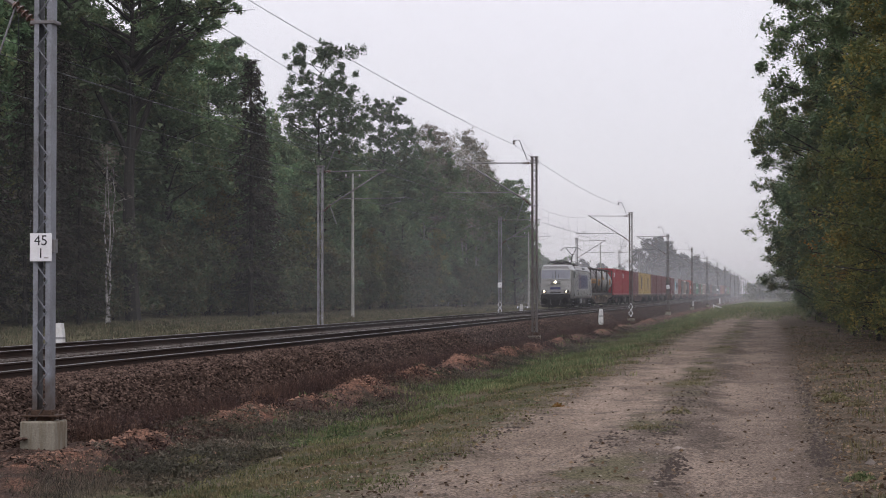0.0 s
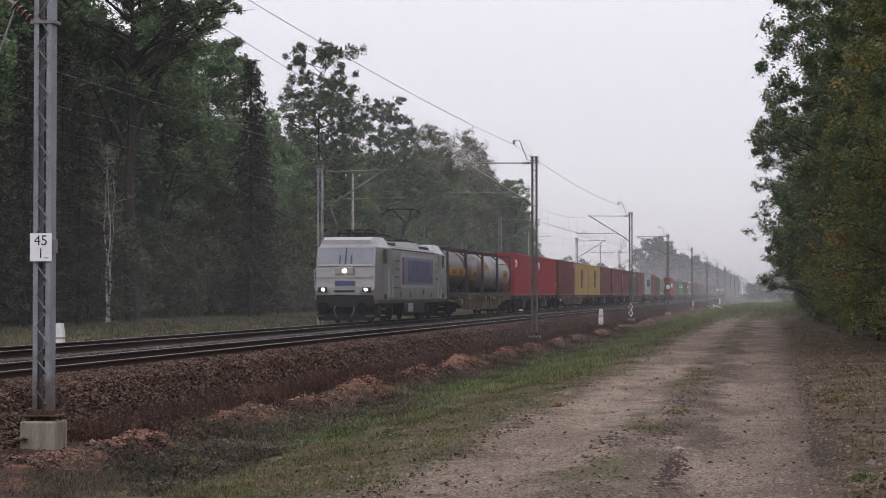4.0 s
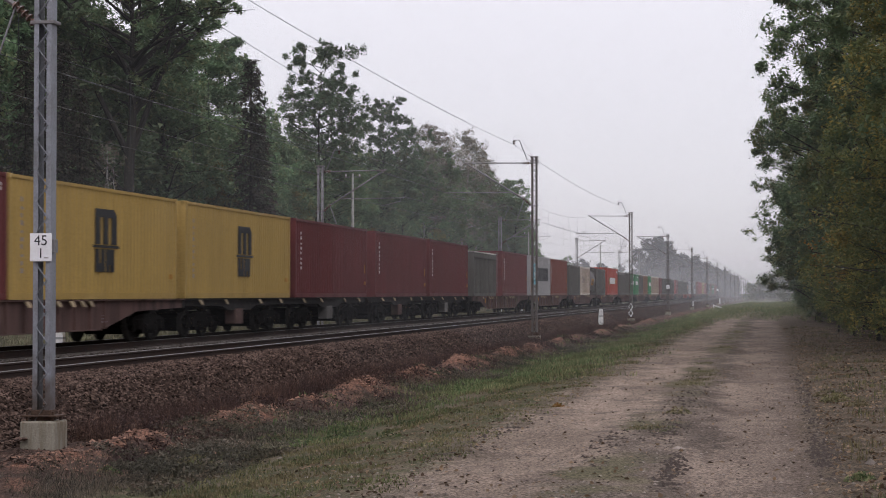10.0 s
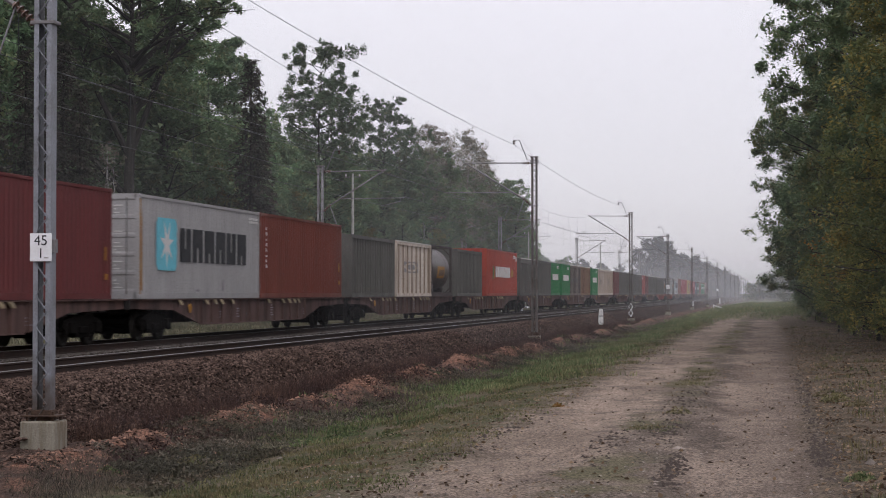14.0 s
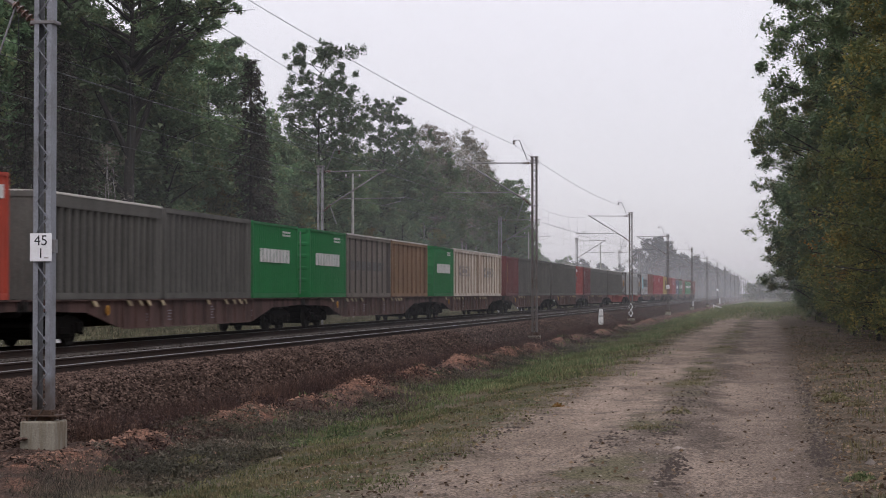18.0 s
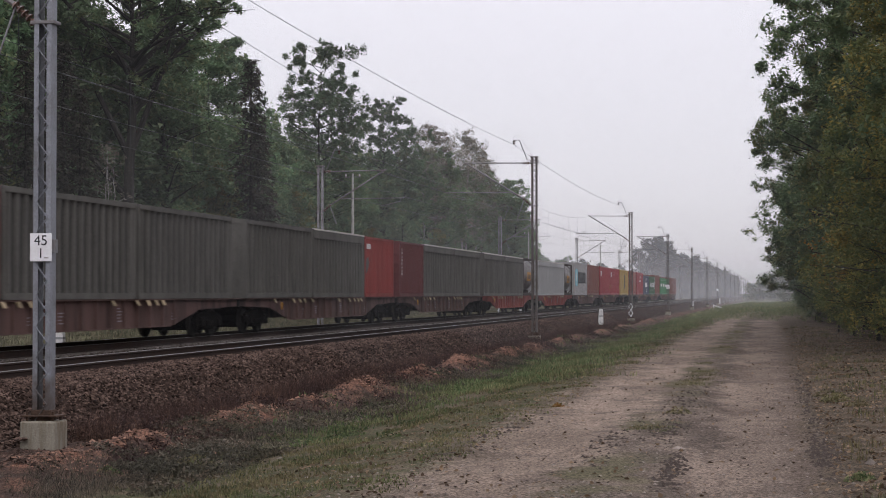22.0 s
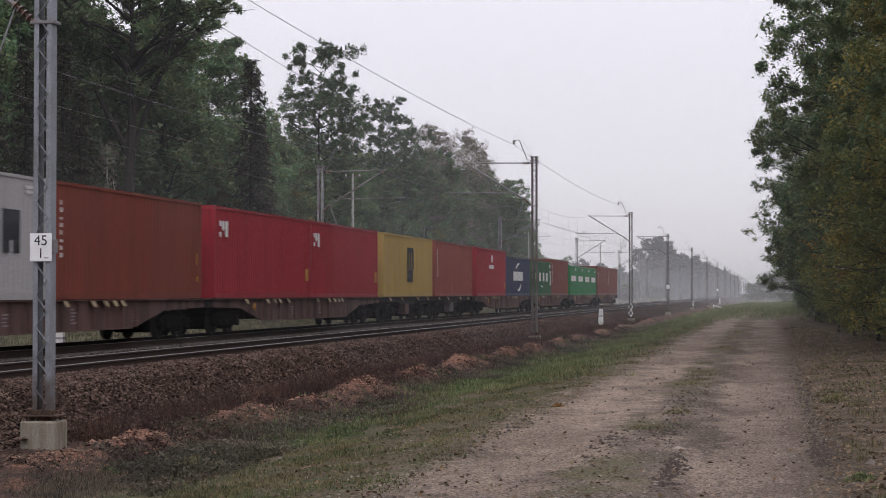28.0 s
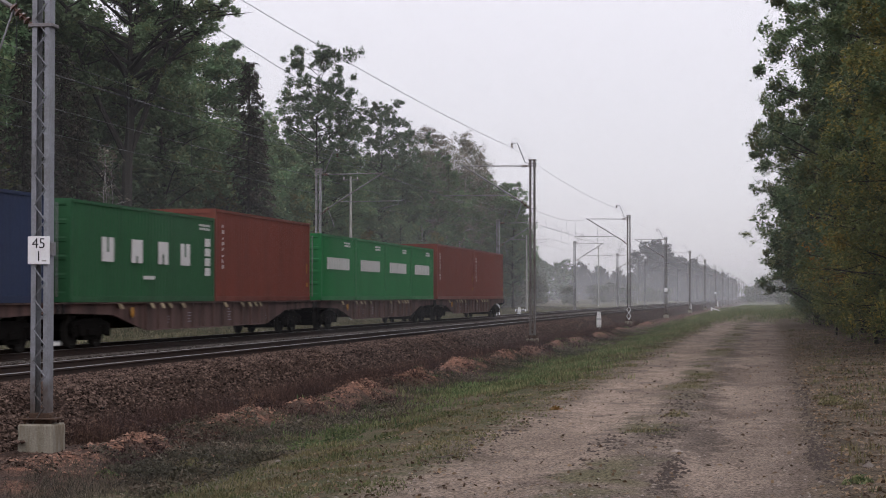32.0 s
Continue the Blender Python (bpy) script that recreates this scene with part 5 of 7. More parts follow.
def consist():
    """Wagons in order: kind, metres from the nose to the first container, and the load as (offset, maker)."""
    red = lambda: box40(RED, "bright red corrugated forty-foot container with small white emblem", RED_LOGO)
    maroon = lambda: box40(MAROON, "dull maroon forty-foot container with pale code marks", CODE_LOGO)
    brown = lambda: box40(BROWN, "oxide brown forty-foot container with upright white lettering bars", CODE_LOGO)
    yellow = lambda: box40(YELLOW, "mustard yellow forty-foot container with black emblem", MARK_LOGO)
    pale = lambda: box40(PALE_GREY, "pale grey forty-foot container with light blue star panel", PALE_LOGO, True)
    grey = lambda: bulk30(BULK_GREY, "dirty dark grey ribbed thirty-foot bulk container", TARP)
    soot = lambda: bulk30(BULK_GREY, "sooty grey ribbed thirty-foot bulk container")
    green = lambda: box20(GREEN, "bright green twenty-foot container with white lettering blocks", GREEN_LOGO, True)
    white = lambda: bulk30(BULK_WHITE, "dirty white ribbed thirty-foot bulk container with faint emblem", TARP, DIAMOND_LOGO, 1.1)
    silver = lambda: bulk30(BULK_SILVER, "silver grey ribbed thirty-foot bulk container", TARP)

    def tank(steel, kind):
        def make():
            words = {0: "dark dirty tank container with wide yellow band", 1: "dark tank container with square yellow label", 2: "bright steel tank container with yellow label", 3: "silver tank container with square yellow label"}
            c, decal = tank_container(steel, words[kind], kind == 3 and steel is TANK_STEEL)
            if kind == 0:
                decal("yellow_band", AMBER, 0.45, 5.6, -12, 9, 0.012)
                for y in (1.3, 3.5):
                    decal("grey_patch", AMBER_DARK, y, y + 1.5, -8, 5, 0.016)
                decal("white_mark", DULL, 3.05, 3.25, -7, 4, 0.018)
                decal("stencil_block", DULL, 4.1, 4.9, 24, 42, 0.010)
            else:
                y0, y1, a0, a1 = {1: (1.8, 3.9, -22, 8), 2: (0.6, 2.4, 8, 34), 3: (2.2, 4.2, -17, 13)}[kind]
                decal("yellow_label", AMBER, y0, y1, a0, a1, 0.012)
                decal("grey_patch", AMBER_DARK, y0 + 0.45, y1 - 0.2, a0 + 7, a1 - 8, 0.016)
                for k in range(4):
                    decal("white_mark", DULL, 4.6, 5.0 + 0.1 * (k % 2), 2 + 9 * k, 6 + 9 * k, 0.010)
            decal("white_mark", DULL, 3.0, 3.12, -38, -32, 0.010)
            return c
        return make

    a = [(20.6, "tan", [(0.0, tank(TANK_DIRTY, 0)), (6.25, tank(TANK_DIRTY, 1)), (12.45, tank(TANK_STEEL, 2)), (18.6, tank(TANK_STEEL, 3))]),
         (46.8, "twin", [(0, red), (12.65, red)]),
         (73.95, "rust", [(0, lambda: box40(MAROON, "dull maroon forty-foot container with yellow upright lettering bars", MUSTARD_CODE)), (12.3, yellow)]),
         (99.3, "twin", [(0, yellow), (13.0, maroon)]),
         (126.3, "twin", [(0, maroon), (13.2, maroon)]),
         (153.8, "rust", [(0, grey), (11.9, lambda: box40(MAROON, "dark red forty-foot container with white barred doors", CODE_LOGO, True))]),
         (180.1, "rust", [(0, pale), (12.3, brown)]),
         (206.5, "rust", [(0, soot), (9.4, white), (18.5, tank(TANK_DIRTY, 1))]),
         (232.9, "rust", [(0, soot), (10.9, lambda: box_container(13.716, ORANGE, "weathered orange-red forty-five-foot container with large white lettering blocks", 2.896, True, ORANGE_LOGO))]),
         (259.4, "rust", [(0, grey), (9.25, soot), (18.4, green)]),
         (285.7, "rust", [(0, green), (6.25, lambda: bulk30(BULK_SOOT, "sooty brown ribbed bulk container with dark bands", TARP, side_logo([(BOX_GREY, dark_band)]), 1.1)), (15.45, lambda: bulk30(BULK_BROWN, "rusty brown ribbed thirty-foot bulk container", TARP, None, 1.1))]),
         (311.95, "rust", [(0, green), (6.25, white), (15.45, white)]),
         (338.6, "rust", [(0, lambda: box20(MAROON, "dull maroon twenty-foot container with yellow lettering bars", side_logo([(AMBER, upright_code(0.6, 0.9, 8))]), True)), (6.25, soot), (15.45, soot)]),
         (364.7, "rust", [(0, soot), (9.25, grey), (18.4, lambda: box20(SCARLET, "faded scarlet twenty-foot container with small white mark", side_logo([(WHITE, sticker(0.3, 2.06, 0.75, 0.22)), (BOX_GREY, lambda L, h: [slab("dark_stain", [(0.15, 1.0), (0.5, 1.15), (0.75, 1.5), (0.55, 1.72), (0.2, 1.6)])])])))]),
         (390.6, "rust", [(0, lambda: box20(MAROON, "dark red twenty-foot container with white door bars", side_logo([(WHITE, upright_code(0.5, 1.0, 8))]), True)), (6.25, grey), (15.45, grey)]),
         (416.6, "fresh", [(0, grey), (9.25, grey), (18.4, tank(TANK_DIRTY, 3))]),
         (442.9, "fresh", [(0, silver), (9.25, silver), (18.4, tank(TANK_DIRTY, 3))]),
         (468.9, "rust", [(0, pale), (12.3, brown)]),
         (494.8, "rust", [(0, red), (12.3, red)]),
         (520.6, "twin", [(0, yellow), (12.95, lambda: box40(SALMON, "faded brick red forty-foot container with upright white bars", CODE_LOGO))]),
         (547.5, "rust", [(0, lambda: box40(RED, "bright red forty-foot container with white emblem in the middle", RED_SMALL)), (12.3, lambda: box40(NAVY, "navy blue forty-foot container with white lettering blocks", NAVY_LOGO, height=2.59))]),
         (573.2, "rust", [(0, lambda: box40(DEEP_GREEN, "deep green forty-foot container with four white letter blocks", UASC_LOGO, True, height=2.59)), (12.3, brown)]),
         (599.6, "rust", [(0, green), (6.15, green), (12.3, green), (18.45, green)]),
         (625.3, "rust", [(0, brown), (12.3, brown)])]
    return a


def build_train():
    models = {"rust": eighty_foot_wagon(WAGON_RED, "rust-brown fishbelly container wagon with yellow lashing flaps"),
              "fresh": eighty_foot_wagon(WAGON_FRESH, "red fishbelly container wagon with yellow lashing flaps"),
              "tan": eighty_foot_wagon(WAGON_TAN, "weathered tan fishbelly container wagon"), "twin": twin_wagon()}
    used = set()
    made = {}
    for u, kind, load in consist():
        w = models[kind] if kind not in used else copy_thing(models[kind], Matrix())
        used.add(kind)
        MOVING.append((w, u, RAIL_TOP))
        for off, maker in load:
            if maker in made:
                c = copy_thing(made[maker], Matrix())
            else:
                c = made[maker] = maker()
            MOVING.append((c, u + off, RAIL_TOP + DECK))
    MOVING.append((build_loco(), 0.75, RAIL_TOP))


def build_loco():
    lo = thing("electric_locomotive", "silver-grey electric locomotive with blue lettered side panel and lit headlights", "locomotive")
    L, HIGH = 18.6, 1.115

    def add(name, sh, mat, parent, label="", **more):
        """One part; heights below are given for a body 3.2 m high and raised to its true height."""
        if isinstance(sh, Shape):
            sh.v = [(x, y, z * HIGH) for x, y, z in sh.v]
        return part(name, sh, mat, parent, label, **more)

    # half cross-section: (half width, height over the rail)
    half = [(1.40, 0.80), (1.48, 0.95), (1.49, 1.35), (1.48, 2.78), (1.46, 3.00), (1.22, 3.14), (1.15, 3.16), (0.0, 3.20)]

    def setback(z):
        return 0.42 if z < 1.0 else 0.36 if z < 1.9 else 0.36 + (z - 1.9) * 0.36

    stations = [(0.0, 0.88, 1), (0.12, 0.91, 1), (1.1, 0.985, 1), (2.0, 1.0, 0), (L - 2.0, 1.0, 0), (L - 1.1, 0.995, -1), (L - 0.12, 0.97, -1), (L, 0.95, -1)]
    body = Shape()
    ring_n = 2 * len(half) - 1
    for y0, squeeze, end in stations:
        for x, z in half + [(-x, z) for x, z in half[-2::-1]]:
            body.v.append((x * squeeze, y0 + end * setback(z), z))
    for j in range(len(stations) - 1):
        for i in range(ring_n - 1):
            body.f.append((j * ring_n + i, (j + 1) * ring_n + i, (j + 1) * ring_n + i + 1, j * ring_n + i + 1))
        body.f.append((j * ring_n + ring_n - 1, (j + 1) * ring_n + ring_n - 1, (j + 1) * ring_n, j * ring_n))
    for base, flip in ((0, False), ((len(stations) - 1) * ring_n, True)):
        for i in range(ring_n // 2):
            q = (base + i, base + i + 1, base + ring_n - 2 - i, base + ring_n - 1 - i) if i < ring_n // 2 - 1 else (base + i, base + i + 1, base + i + 2)
            body.f.append(q[::-1] if flip else q)
    body.m = [0] * len(body.f)
    for j in range(1, 6):
        for i in range(4, 10):
            body.m[j * ring_n + i] = 1
    add("body", body, [LOCO_GREY, ROOF_SIDE], lo, "silver-grey body shell")
    # white cab roof fairings at both ends
    for y0, y1, d in ((0.62, 3.55, 1), (L - 0.62, L - 3.55, -1)):
        sh = Shape()
        rows = [(y0 + d * 0.16, 1.22, 3.02, 1.04, 3.30), (y0 + d * 0.55, 1.36, 3.02, 1.10, 3.42), (y1 - d * 0.5, 1.47, 3.02, 1.14, 3.44), (y1 + d * 0.25, 1.475, 3.00, 1.15, 3.16)]
        for y, w0, z0, w1, z1 in rows:
            sh.v += [(w0, y, z0), (w1, y, z1), (-w1, y, z1), (-w0, y, z0)]
        for j in range(3):
            for i in range(3):
                sh.f.append((4 * j + i, 4 * j + i + 1, 4 * j + i + 5, 4 * j + i + 4))
        sh.f += [(0, 3, 2, 1), (12, 13, 14, 15)]
        sh.m = [0] * len(sh.f)
        add("cab_roof", sh, LOCO_WHITE, lo, "white sloping cab roof fairing")
    for k, (y0, y1, w, z, mat) in enumerate(((3.75, 5.9, 1.16, 3.33, ROOF_GREY), (5.95, 7.9, 1.18, 3.36, LOCO_WHITE), (7.95, 11.6, 1.18, 3.40, LOCO_WHITE), (11.65, 14.5, 1.16, 3.33, ROOF_GREY))):
        sh = Shape().prism([(-w, 3.12), (w, 3.12), (w * 0.93, z), (-w * 0.93, z)], "y", y0, y1)
        hood = add("roof_hood", sh, mat, lo)
        for j in range(5):
            if mat is ROOF_GREY:
                add("louvre", Shape().box(w * 0.955, w * 0.99, y0 + 0.12 + j * (y1 - y0 - 0.2) / 5, y0 + 0.06 + (j + 1) * (y1 - y0 - 0.2) / 5, 3.17, z - 0.06), LOCO_DARK, hood)
    add("roof_seam", Shape().box(1.475, 1.50, 3.3, L - 3.3, 2.985, 3.02), LOCO_DARK, lo, "dark seam under the roof edge")
    # front: screen, lamps, panels, bumper
    for face, yf, d in (("front", 0.0, 1), ("rear", L, -1)):
        def flat(name, mat, x0, x1, z0, z1, lift=0.02, label="", lean=True):
            pts = []
            for x, z in ((x0, z0), (x1, z0), (x1, z1), (x0, z1)):
                pts.append((x, yf + d * (setback(z) - lift), z))
            back = [(x, y + d * 0.03, z) for x, y, z in pts]
            q = [(0, 1, 2, 3), (7, 6, 5, 4), (0, 4, 5, 1), (1, 5, 6, 2), (2, 6, 7, 3), (3, 7, 4, 0)]
            return add(name, Shape().add(pts + back, q if d > 0 else [f[::-1] for f in q]), mat, lo, label)

        flat("windscreen", SCREEN, -1.22, -0.03, 2.32, 2.99, 0.015, "windscreen pane, sky reflection put into its blue-grey colour")
        flat("windscreen", SCREEN, 0.03, 1.22, 2.32, 2.99, 0.015, "windscreen pane, sky reflection put into its blue-grey colour")
        flat("screen_post", LOCO_DARK, -0.03, 0.03, 2.34, 3.0, 0.022)
        flat("brow", LOCO_WHITE, -1.16, 1.16, 3.0, 3.19, 0.02, "pale panel over the windscreen")
        flat("front_trim", LOCO_WHITE, -1.24, 1.24, 2.28, 2.33, 0.03)
        flat("front_trim", LOCO_WHITE, -1.24, 1.24, 1.84, 1.87, 0.03)
        flat("blue_panel", LOGO_BLUE, -0.44, 0.44, 1.50, 1.70, 0.02, "dark blue panel on the nose")
        flat("number_panel", ROOF_GREY, -0.68, 0.68, 1.16, 1.46, 0.05, "grey panel with unreadable marks")
        flat("number_bars", LOCO_DARK, -0.46, 0.46, 1.24, 1.32, 0.06)
        for s in (-1, 1):
            flat("wiper", LOCO_DARK, s * 0.25 - 0.02, s * 0.25 + 0.02, 2.36, 2.70, 0.05)
            flat("lamp_housing", LOCO_DARK, s * 0.98 - 0.2, s * 0.98 + 0.2, 1.26, 1.44, 0.035, "dark lamp housing")
            lamp = Shape().rod((s * 0.95, yf + d * 0.28, 1.35), (s * 0.95, yf + d * 0.38, 1.35), 0.06, n=16)
            add("headlight", lamp, LAMP if d > 0 else LOCO_DARK, lo, "lit headlight" if d > 0 else "")
            buf = Shape().rod((s * 0.875, yf + d * 0.4, 0.62), (s * 0.875, yf - d * 0.1, 0.62), 0.10, n=12).rod((s * 0.875, yf - d * 0.1, 0.62), (s * 0.875, yf - d * 0.17, 0.62), 0.24, n=16)
            add("buffer", buf, BOGIE_BLACK, lo, "black steel buffer")
            add("brake_hose", Shape().pipe([(s * 0.42, yf + d * 0.36, 0.70), (s * 0.44, yf + d * 0.22, 0.58), (s * 0.38, yf + d * 0.20, 0.36), (s * 0.30, yf + d * 0.28, 0.32)], 0.03, n=6), BOX_GREY, lo, "hanging brake hose")
            add("front_step", Shape().box(min(s * 0.95, s * 1.30), max(s * 0.95, s * 1.30), min(yf + d * 0.30, yf + d * 0.55), max(yf + d * 0.30, yf + d * 0.55), 0.30, 0.34), BOX_GREY, lo)
            rail = Shape().pipe([(s * 1.25, yf + d * 0.34, 1.3), (s * 1.33, yf + d * 0.26, 1.4), (s * 1.33, yf + d * 0.26, 2.1), (s * 1.30, yf + d * 0.36, 2.2)], 0.016)
            add("handrail", rail, LOCO_WHITE, lo)
        add("top_lamp", Shape().rod((0, yf + d * 0.26, 2.08), (0, yf + d * 0.44, 2.08), 0.085, n=18), LAMP if d > 0 else LOCO_DARK, lo, "lit round top headlight" if d > 0 else "")
        add("lamp_ring", Shape().box(-0.42, 0.42, min(yf + d * 0.30, yf + d * 0.38), max(yf + d * 0.30, yf + d * 0.38), 1.94, 2.22, 0.03), LOCO_GREY, lo)
        add("bumper", Shape().box(-1.28, 1.28, min(yf + d * 0.34, yf + d * 1.1), max(yf + d * 0.34, yf + d * 1.1), 0.66, 1.14, 0.03), LOCO_DARK, lo, "black bumper beam")
        add("snowplough", Shape().prism([(-1.2, 0.14), (1.2, 0.14), (1.28, 0.42), (-1.28, 0.42)], "y", min(yf + d * 0.5, yf + d * 0.62), max(yf + d * 0.5, yf + d * 0.62)), LOCO_DARK, lo)
        add("coupling", Shape().rod((0, yf + d * 0.4, 0.66), (0, yf - d * 0.1, 0.62), 0.06, n=8), LOCO_DARK, lo)
    # sides
    for s in (1, -1):
        def side(name, mat, y0, y1, z0, z1, lift=0.006, label="", parent=None):
            a, b = s * 1.478, s * (1.49 + lift)
            return add(name, Shape().box(min(a, b), max(a, b), y0, y1, z0, z1, 0.004), mat, parent or lo, label)

        for y0, y1 in ((1.55, 2.25), (L - 2.25, L - 1.55)):
            side("cab_window", GLASS, y0, y1, 2.38, 2.96, 0.012, "narrow dark cab side window")
        for y0 in (2.65, L - 3.35):
            door = side("cab_door", LOCO_GREY, y0, y0 + 0.7, 0.98, 2.94, 0.016, "cab door")
            for seam in (y0 - 0.02, y0 + 0.70):
                side("door_seam", ROOF_DARK, seam, seam + 0.02, 0.98, 2.94, 0.018)
            side("door_handrail", LOCO_WHITE, y0 + 0.76, y0 + 0.79, 1.0, 2.2, 0.05, parent=lo)
            side("door_handrail", LOCO_WHITE, y0 - 0.09, y0 - 0.06, 1.0, 2.2, 0.05, parent=lo)
        frame_ob = side("emblem_frame", LOCO_WHITE, 5.4, 13.85, 1.44, 2.82, 0.008, "white-framed blue emblem panel")
        side("emblem_panel", PANEL_GREY, 5.55, 13.7, 1.56, 2.72, 0.014, parent=frame_ob)
        side("red_stripe", EMBLEM_RED, 6.4, 6.65, 1.60, 2.68, 0.018, parent=frame_ob)
        side("blue_stripe", LETTER_BLUE, 5.75, 6.15, 1.60, 2.68, 0.018, parent=frame_ob)
        for i, k in enumerate((1, 0, 2, 1, 0, 2, 1)):
            z0, y0 = 1.66, 7.0 + i * 0.94
            name, sh = letter(k, y0, z0, 0.84, 0.94)
            sh.v = [((s * (1.508 if x > X1 else 1.49)), y, z) for x, y, z in sh.v]
            add("letter_block", sh, LETTER_BLUE, frame_ob)
        for y0 in (4.1, 14.4):
            for z in (1.82, 2.15, 2.48):
                side("vent_slot", ROOF_DARK, y0 + 0.05, y0 + 0.95, z, z + 0.035, 0.006)
                side("vent_slot", ROOF_DARK, y0 + 0.05, y0 + 0.95, z + 0.06, z + 0.085, 0.006)
        for y0, z0, w in ((1.75, 0.98, 0.42), (5.3, 1.06, 0.2), (7.7, 1.04, 0.2), (11.0, 1.16, 0.2), (13.2, 1.02, 0.2), (L - 2.2, 0.98, 0.42)):
            side("step_recess" if w > 0.3 else "socket_cover", LOCO_DARK, y0, y0 + w, z0, z0 + 0.2, 0.004)
        for y0, y1 in ((1.0, 6.0), (14.9, L - 1.0)):
            side("blue_line", LETTER_BLUE, y0 + 2.8, y1 - 0.4, 1.40, 1.45, 0.004)
        add("skirt", Shape().box(min(s * 1.30, s * 1.44), max(s * 1.30, s * 1.44), 6.6, 11.7, 0.36, 0.80, 0.02), LOCO_DARK, lo, "dark equipment skirt")
        add("battery_box", Shape().box(min(s * 1.2, s * 1.46), max(s * 1.2, s * 1.46), 7.4, 8.6, 0.42, 0.78, 0.02), ROOF_GREY, lo, "dusty grey box below the frame")
        for y0 in (1.6, L - 2.2):
            for z in (0.32, 0.56):
                add("footstep", Shape().box(min(s * 1.25, s * 1.44), max(s * 1.25, s * 1.44), y0, y0 + 0.55, z, z + 0.03), ROOF_GREY, lo)
    add("underframe", Shape().box(-1.2, 1.2, 1.0, L - 1.0, 0.62, 0.84).box(-0.9, 0.9, 6.4, 11.9, 0.3, 0.62), LOCO_DARK, lo)
    for yb in (3.6, L - 3.6):
        bogie = add("bogie", Shape().box(-1.0, 1.0, yb - 0.35, yb + 0.35, 0.4, 0.75, 0.03), BOGIE_BLACK, lo, "two-axle motor bogie")
        add("motor_case", Shape().box(-0.95, 0.95, yb - 2.05, yb + 2.05, 0.22, 0.70, 0.05), LOCO_DARK, bogie)
        for s in (1, -1):
            add("sand_box", Shape().box(min(s * 1.05, s * 1.36), max(s * 1.05, s * 1.36), yb - 2.35, yb - 1.95, 0.32, 0.74, 0.03), LOCO_DARK, bogie)
            add("link", Shape().box(min(s * 1.12, s * 1.26), max(s * 1.12, s * 1.26), yb - 0.75, yb + 0.75, 0.22, 0.62, 0.04), BOGIE_BLACK, bogie)
            frame_sh = Shape().prism([(yb - 1.95, 0.52), (yb - 1.9, 0.74), (yb + 1.9, 0.74), (yb + 1.95, 0.52), (yb + 0.8, 0.44), (yb + 0.5, 0.30), (yb - 0.5, 0.30), (yb - 0.8, 0.44)], "x", min(s * 1.0, s * 1.14), max(s * 1.0, s * 1.14))
            add("side_frame", frame_sh, BOGIE_BLACK, bogie)
            for wy in (-1.3, 1.3):
                add("axle_box", Shape().box(min(s * 1.08, s * 1.24), max(s * 1.08, s * 1.24), yb + wy - 0.2, yb + wy + 0.2, 0.38, 0.74, 0.03), BOGIE_BLACK, bogie)
                add("damper", Shape().rod((s * 1.2, yb + wy * 0.55, 0.36), (s * 1.2, yb + wy * 0.8, 0.72), 0.05, n=8), BOGIE_BLACK, bogie)
                add("wheel", WHEEL, None, bogie, at=pose(s * 0.76, yb + wy, 0.58, 0, 0, 0 if s > 0 else 180) @ Matrix.Diagonal((1, 1.25, 1.25, 1)))
    # roof gear: one pantograph up, one folded
    for yp, up in ((3.9, False), (13.3, True)):
        d = 1 if up else -1
        base = Shape()
        for x in (-0.5, 0.5):
            base.pipe([(x, yp - 0.7, 3.52), (x, yp + 0.7, 3.52)], 0.03)
        for y in (-0.7, 0.7):
            base.pipe([(-0.5, yp + y, 3.52), (0.5, yp + y, 3.52)], 0.03)
        pan = add("pantograph", base, LOCO_DARK, lo, "raised dark pantograph" if up else "folded dark pantograph")
        for x in (-0.5, 0.5):
            for y in (-0.6, 0.6):
                add("insulator", Shape().turned([(3.18, 0.06), (3.24, 0.09), (3.28, 0.05), (3.34, 0.09), (3.38, 0.05), (3.44, 0.09), (3.50, 0.05)], (x, yp + y, 0), "z", 10), INSULATOR, pan)
        knee = (0, yp + 1.15, 4.45) if up else (0, yp + 1.3, 3.62)
        head = (0, yp - 0.15, (CONTACT - RAIL_TOP - 0.06) / HIGH) if up else (0, yp - 0.9, 3.72)
        add("lower_arm", Shape().rod((0, yp - 0.5, 3.55), knee, 0.06, n=8), LOCO_DARK, pan)
        for x in (-0.3, 0.3):
            add("upper_arm", Shape().rod((x * 0.3, knee[1], knee[2]), (x * 1.6, head[1], head[2]), 0.03, n=6), LOCO_DARK, pan)
        for y in (-0.16, 0.16):
            horn = [(-0.95, head[1] + y, head[2] - 0.22), (-0.78, head[1] + y, head[2] - 0.03), (-0.55, head[1] + y, head[2] + 0.03), (0.55, head[1] + y, head[2] + 0.03), (0.78, head[1] + y, head[2] - 0.03), (0.95, head[1] + y, head[2] - 0.22)]
            add("contact_strip", Shape().pipe(horn, 0.022, n=6), LOCO_DARK, pan)
    for y in (6.3, 9.0, 12.2):
        add("roof_insulator", Shape().turned([(3.36, 0.06), (3.42, 0.10), (3.46, 0.05), (3.52, 0.10), (3.56, 0.04)], (0.3, y, 0), "z", 10), INSULATOR, lo)
    for x in (-0.55, 0.0, 0.55):
        add("roof_bar", Shape().pipe([(x, 1.9, 3.62), (x, 4.2, 3.66), (x, 7.6, 3.64)], 0.065), LOCO_DARK, lo)
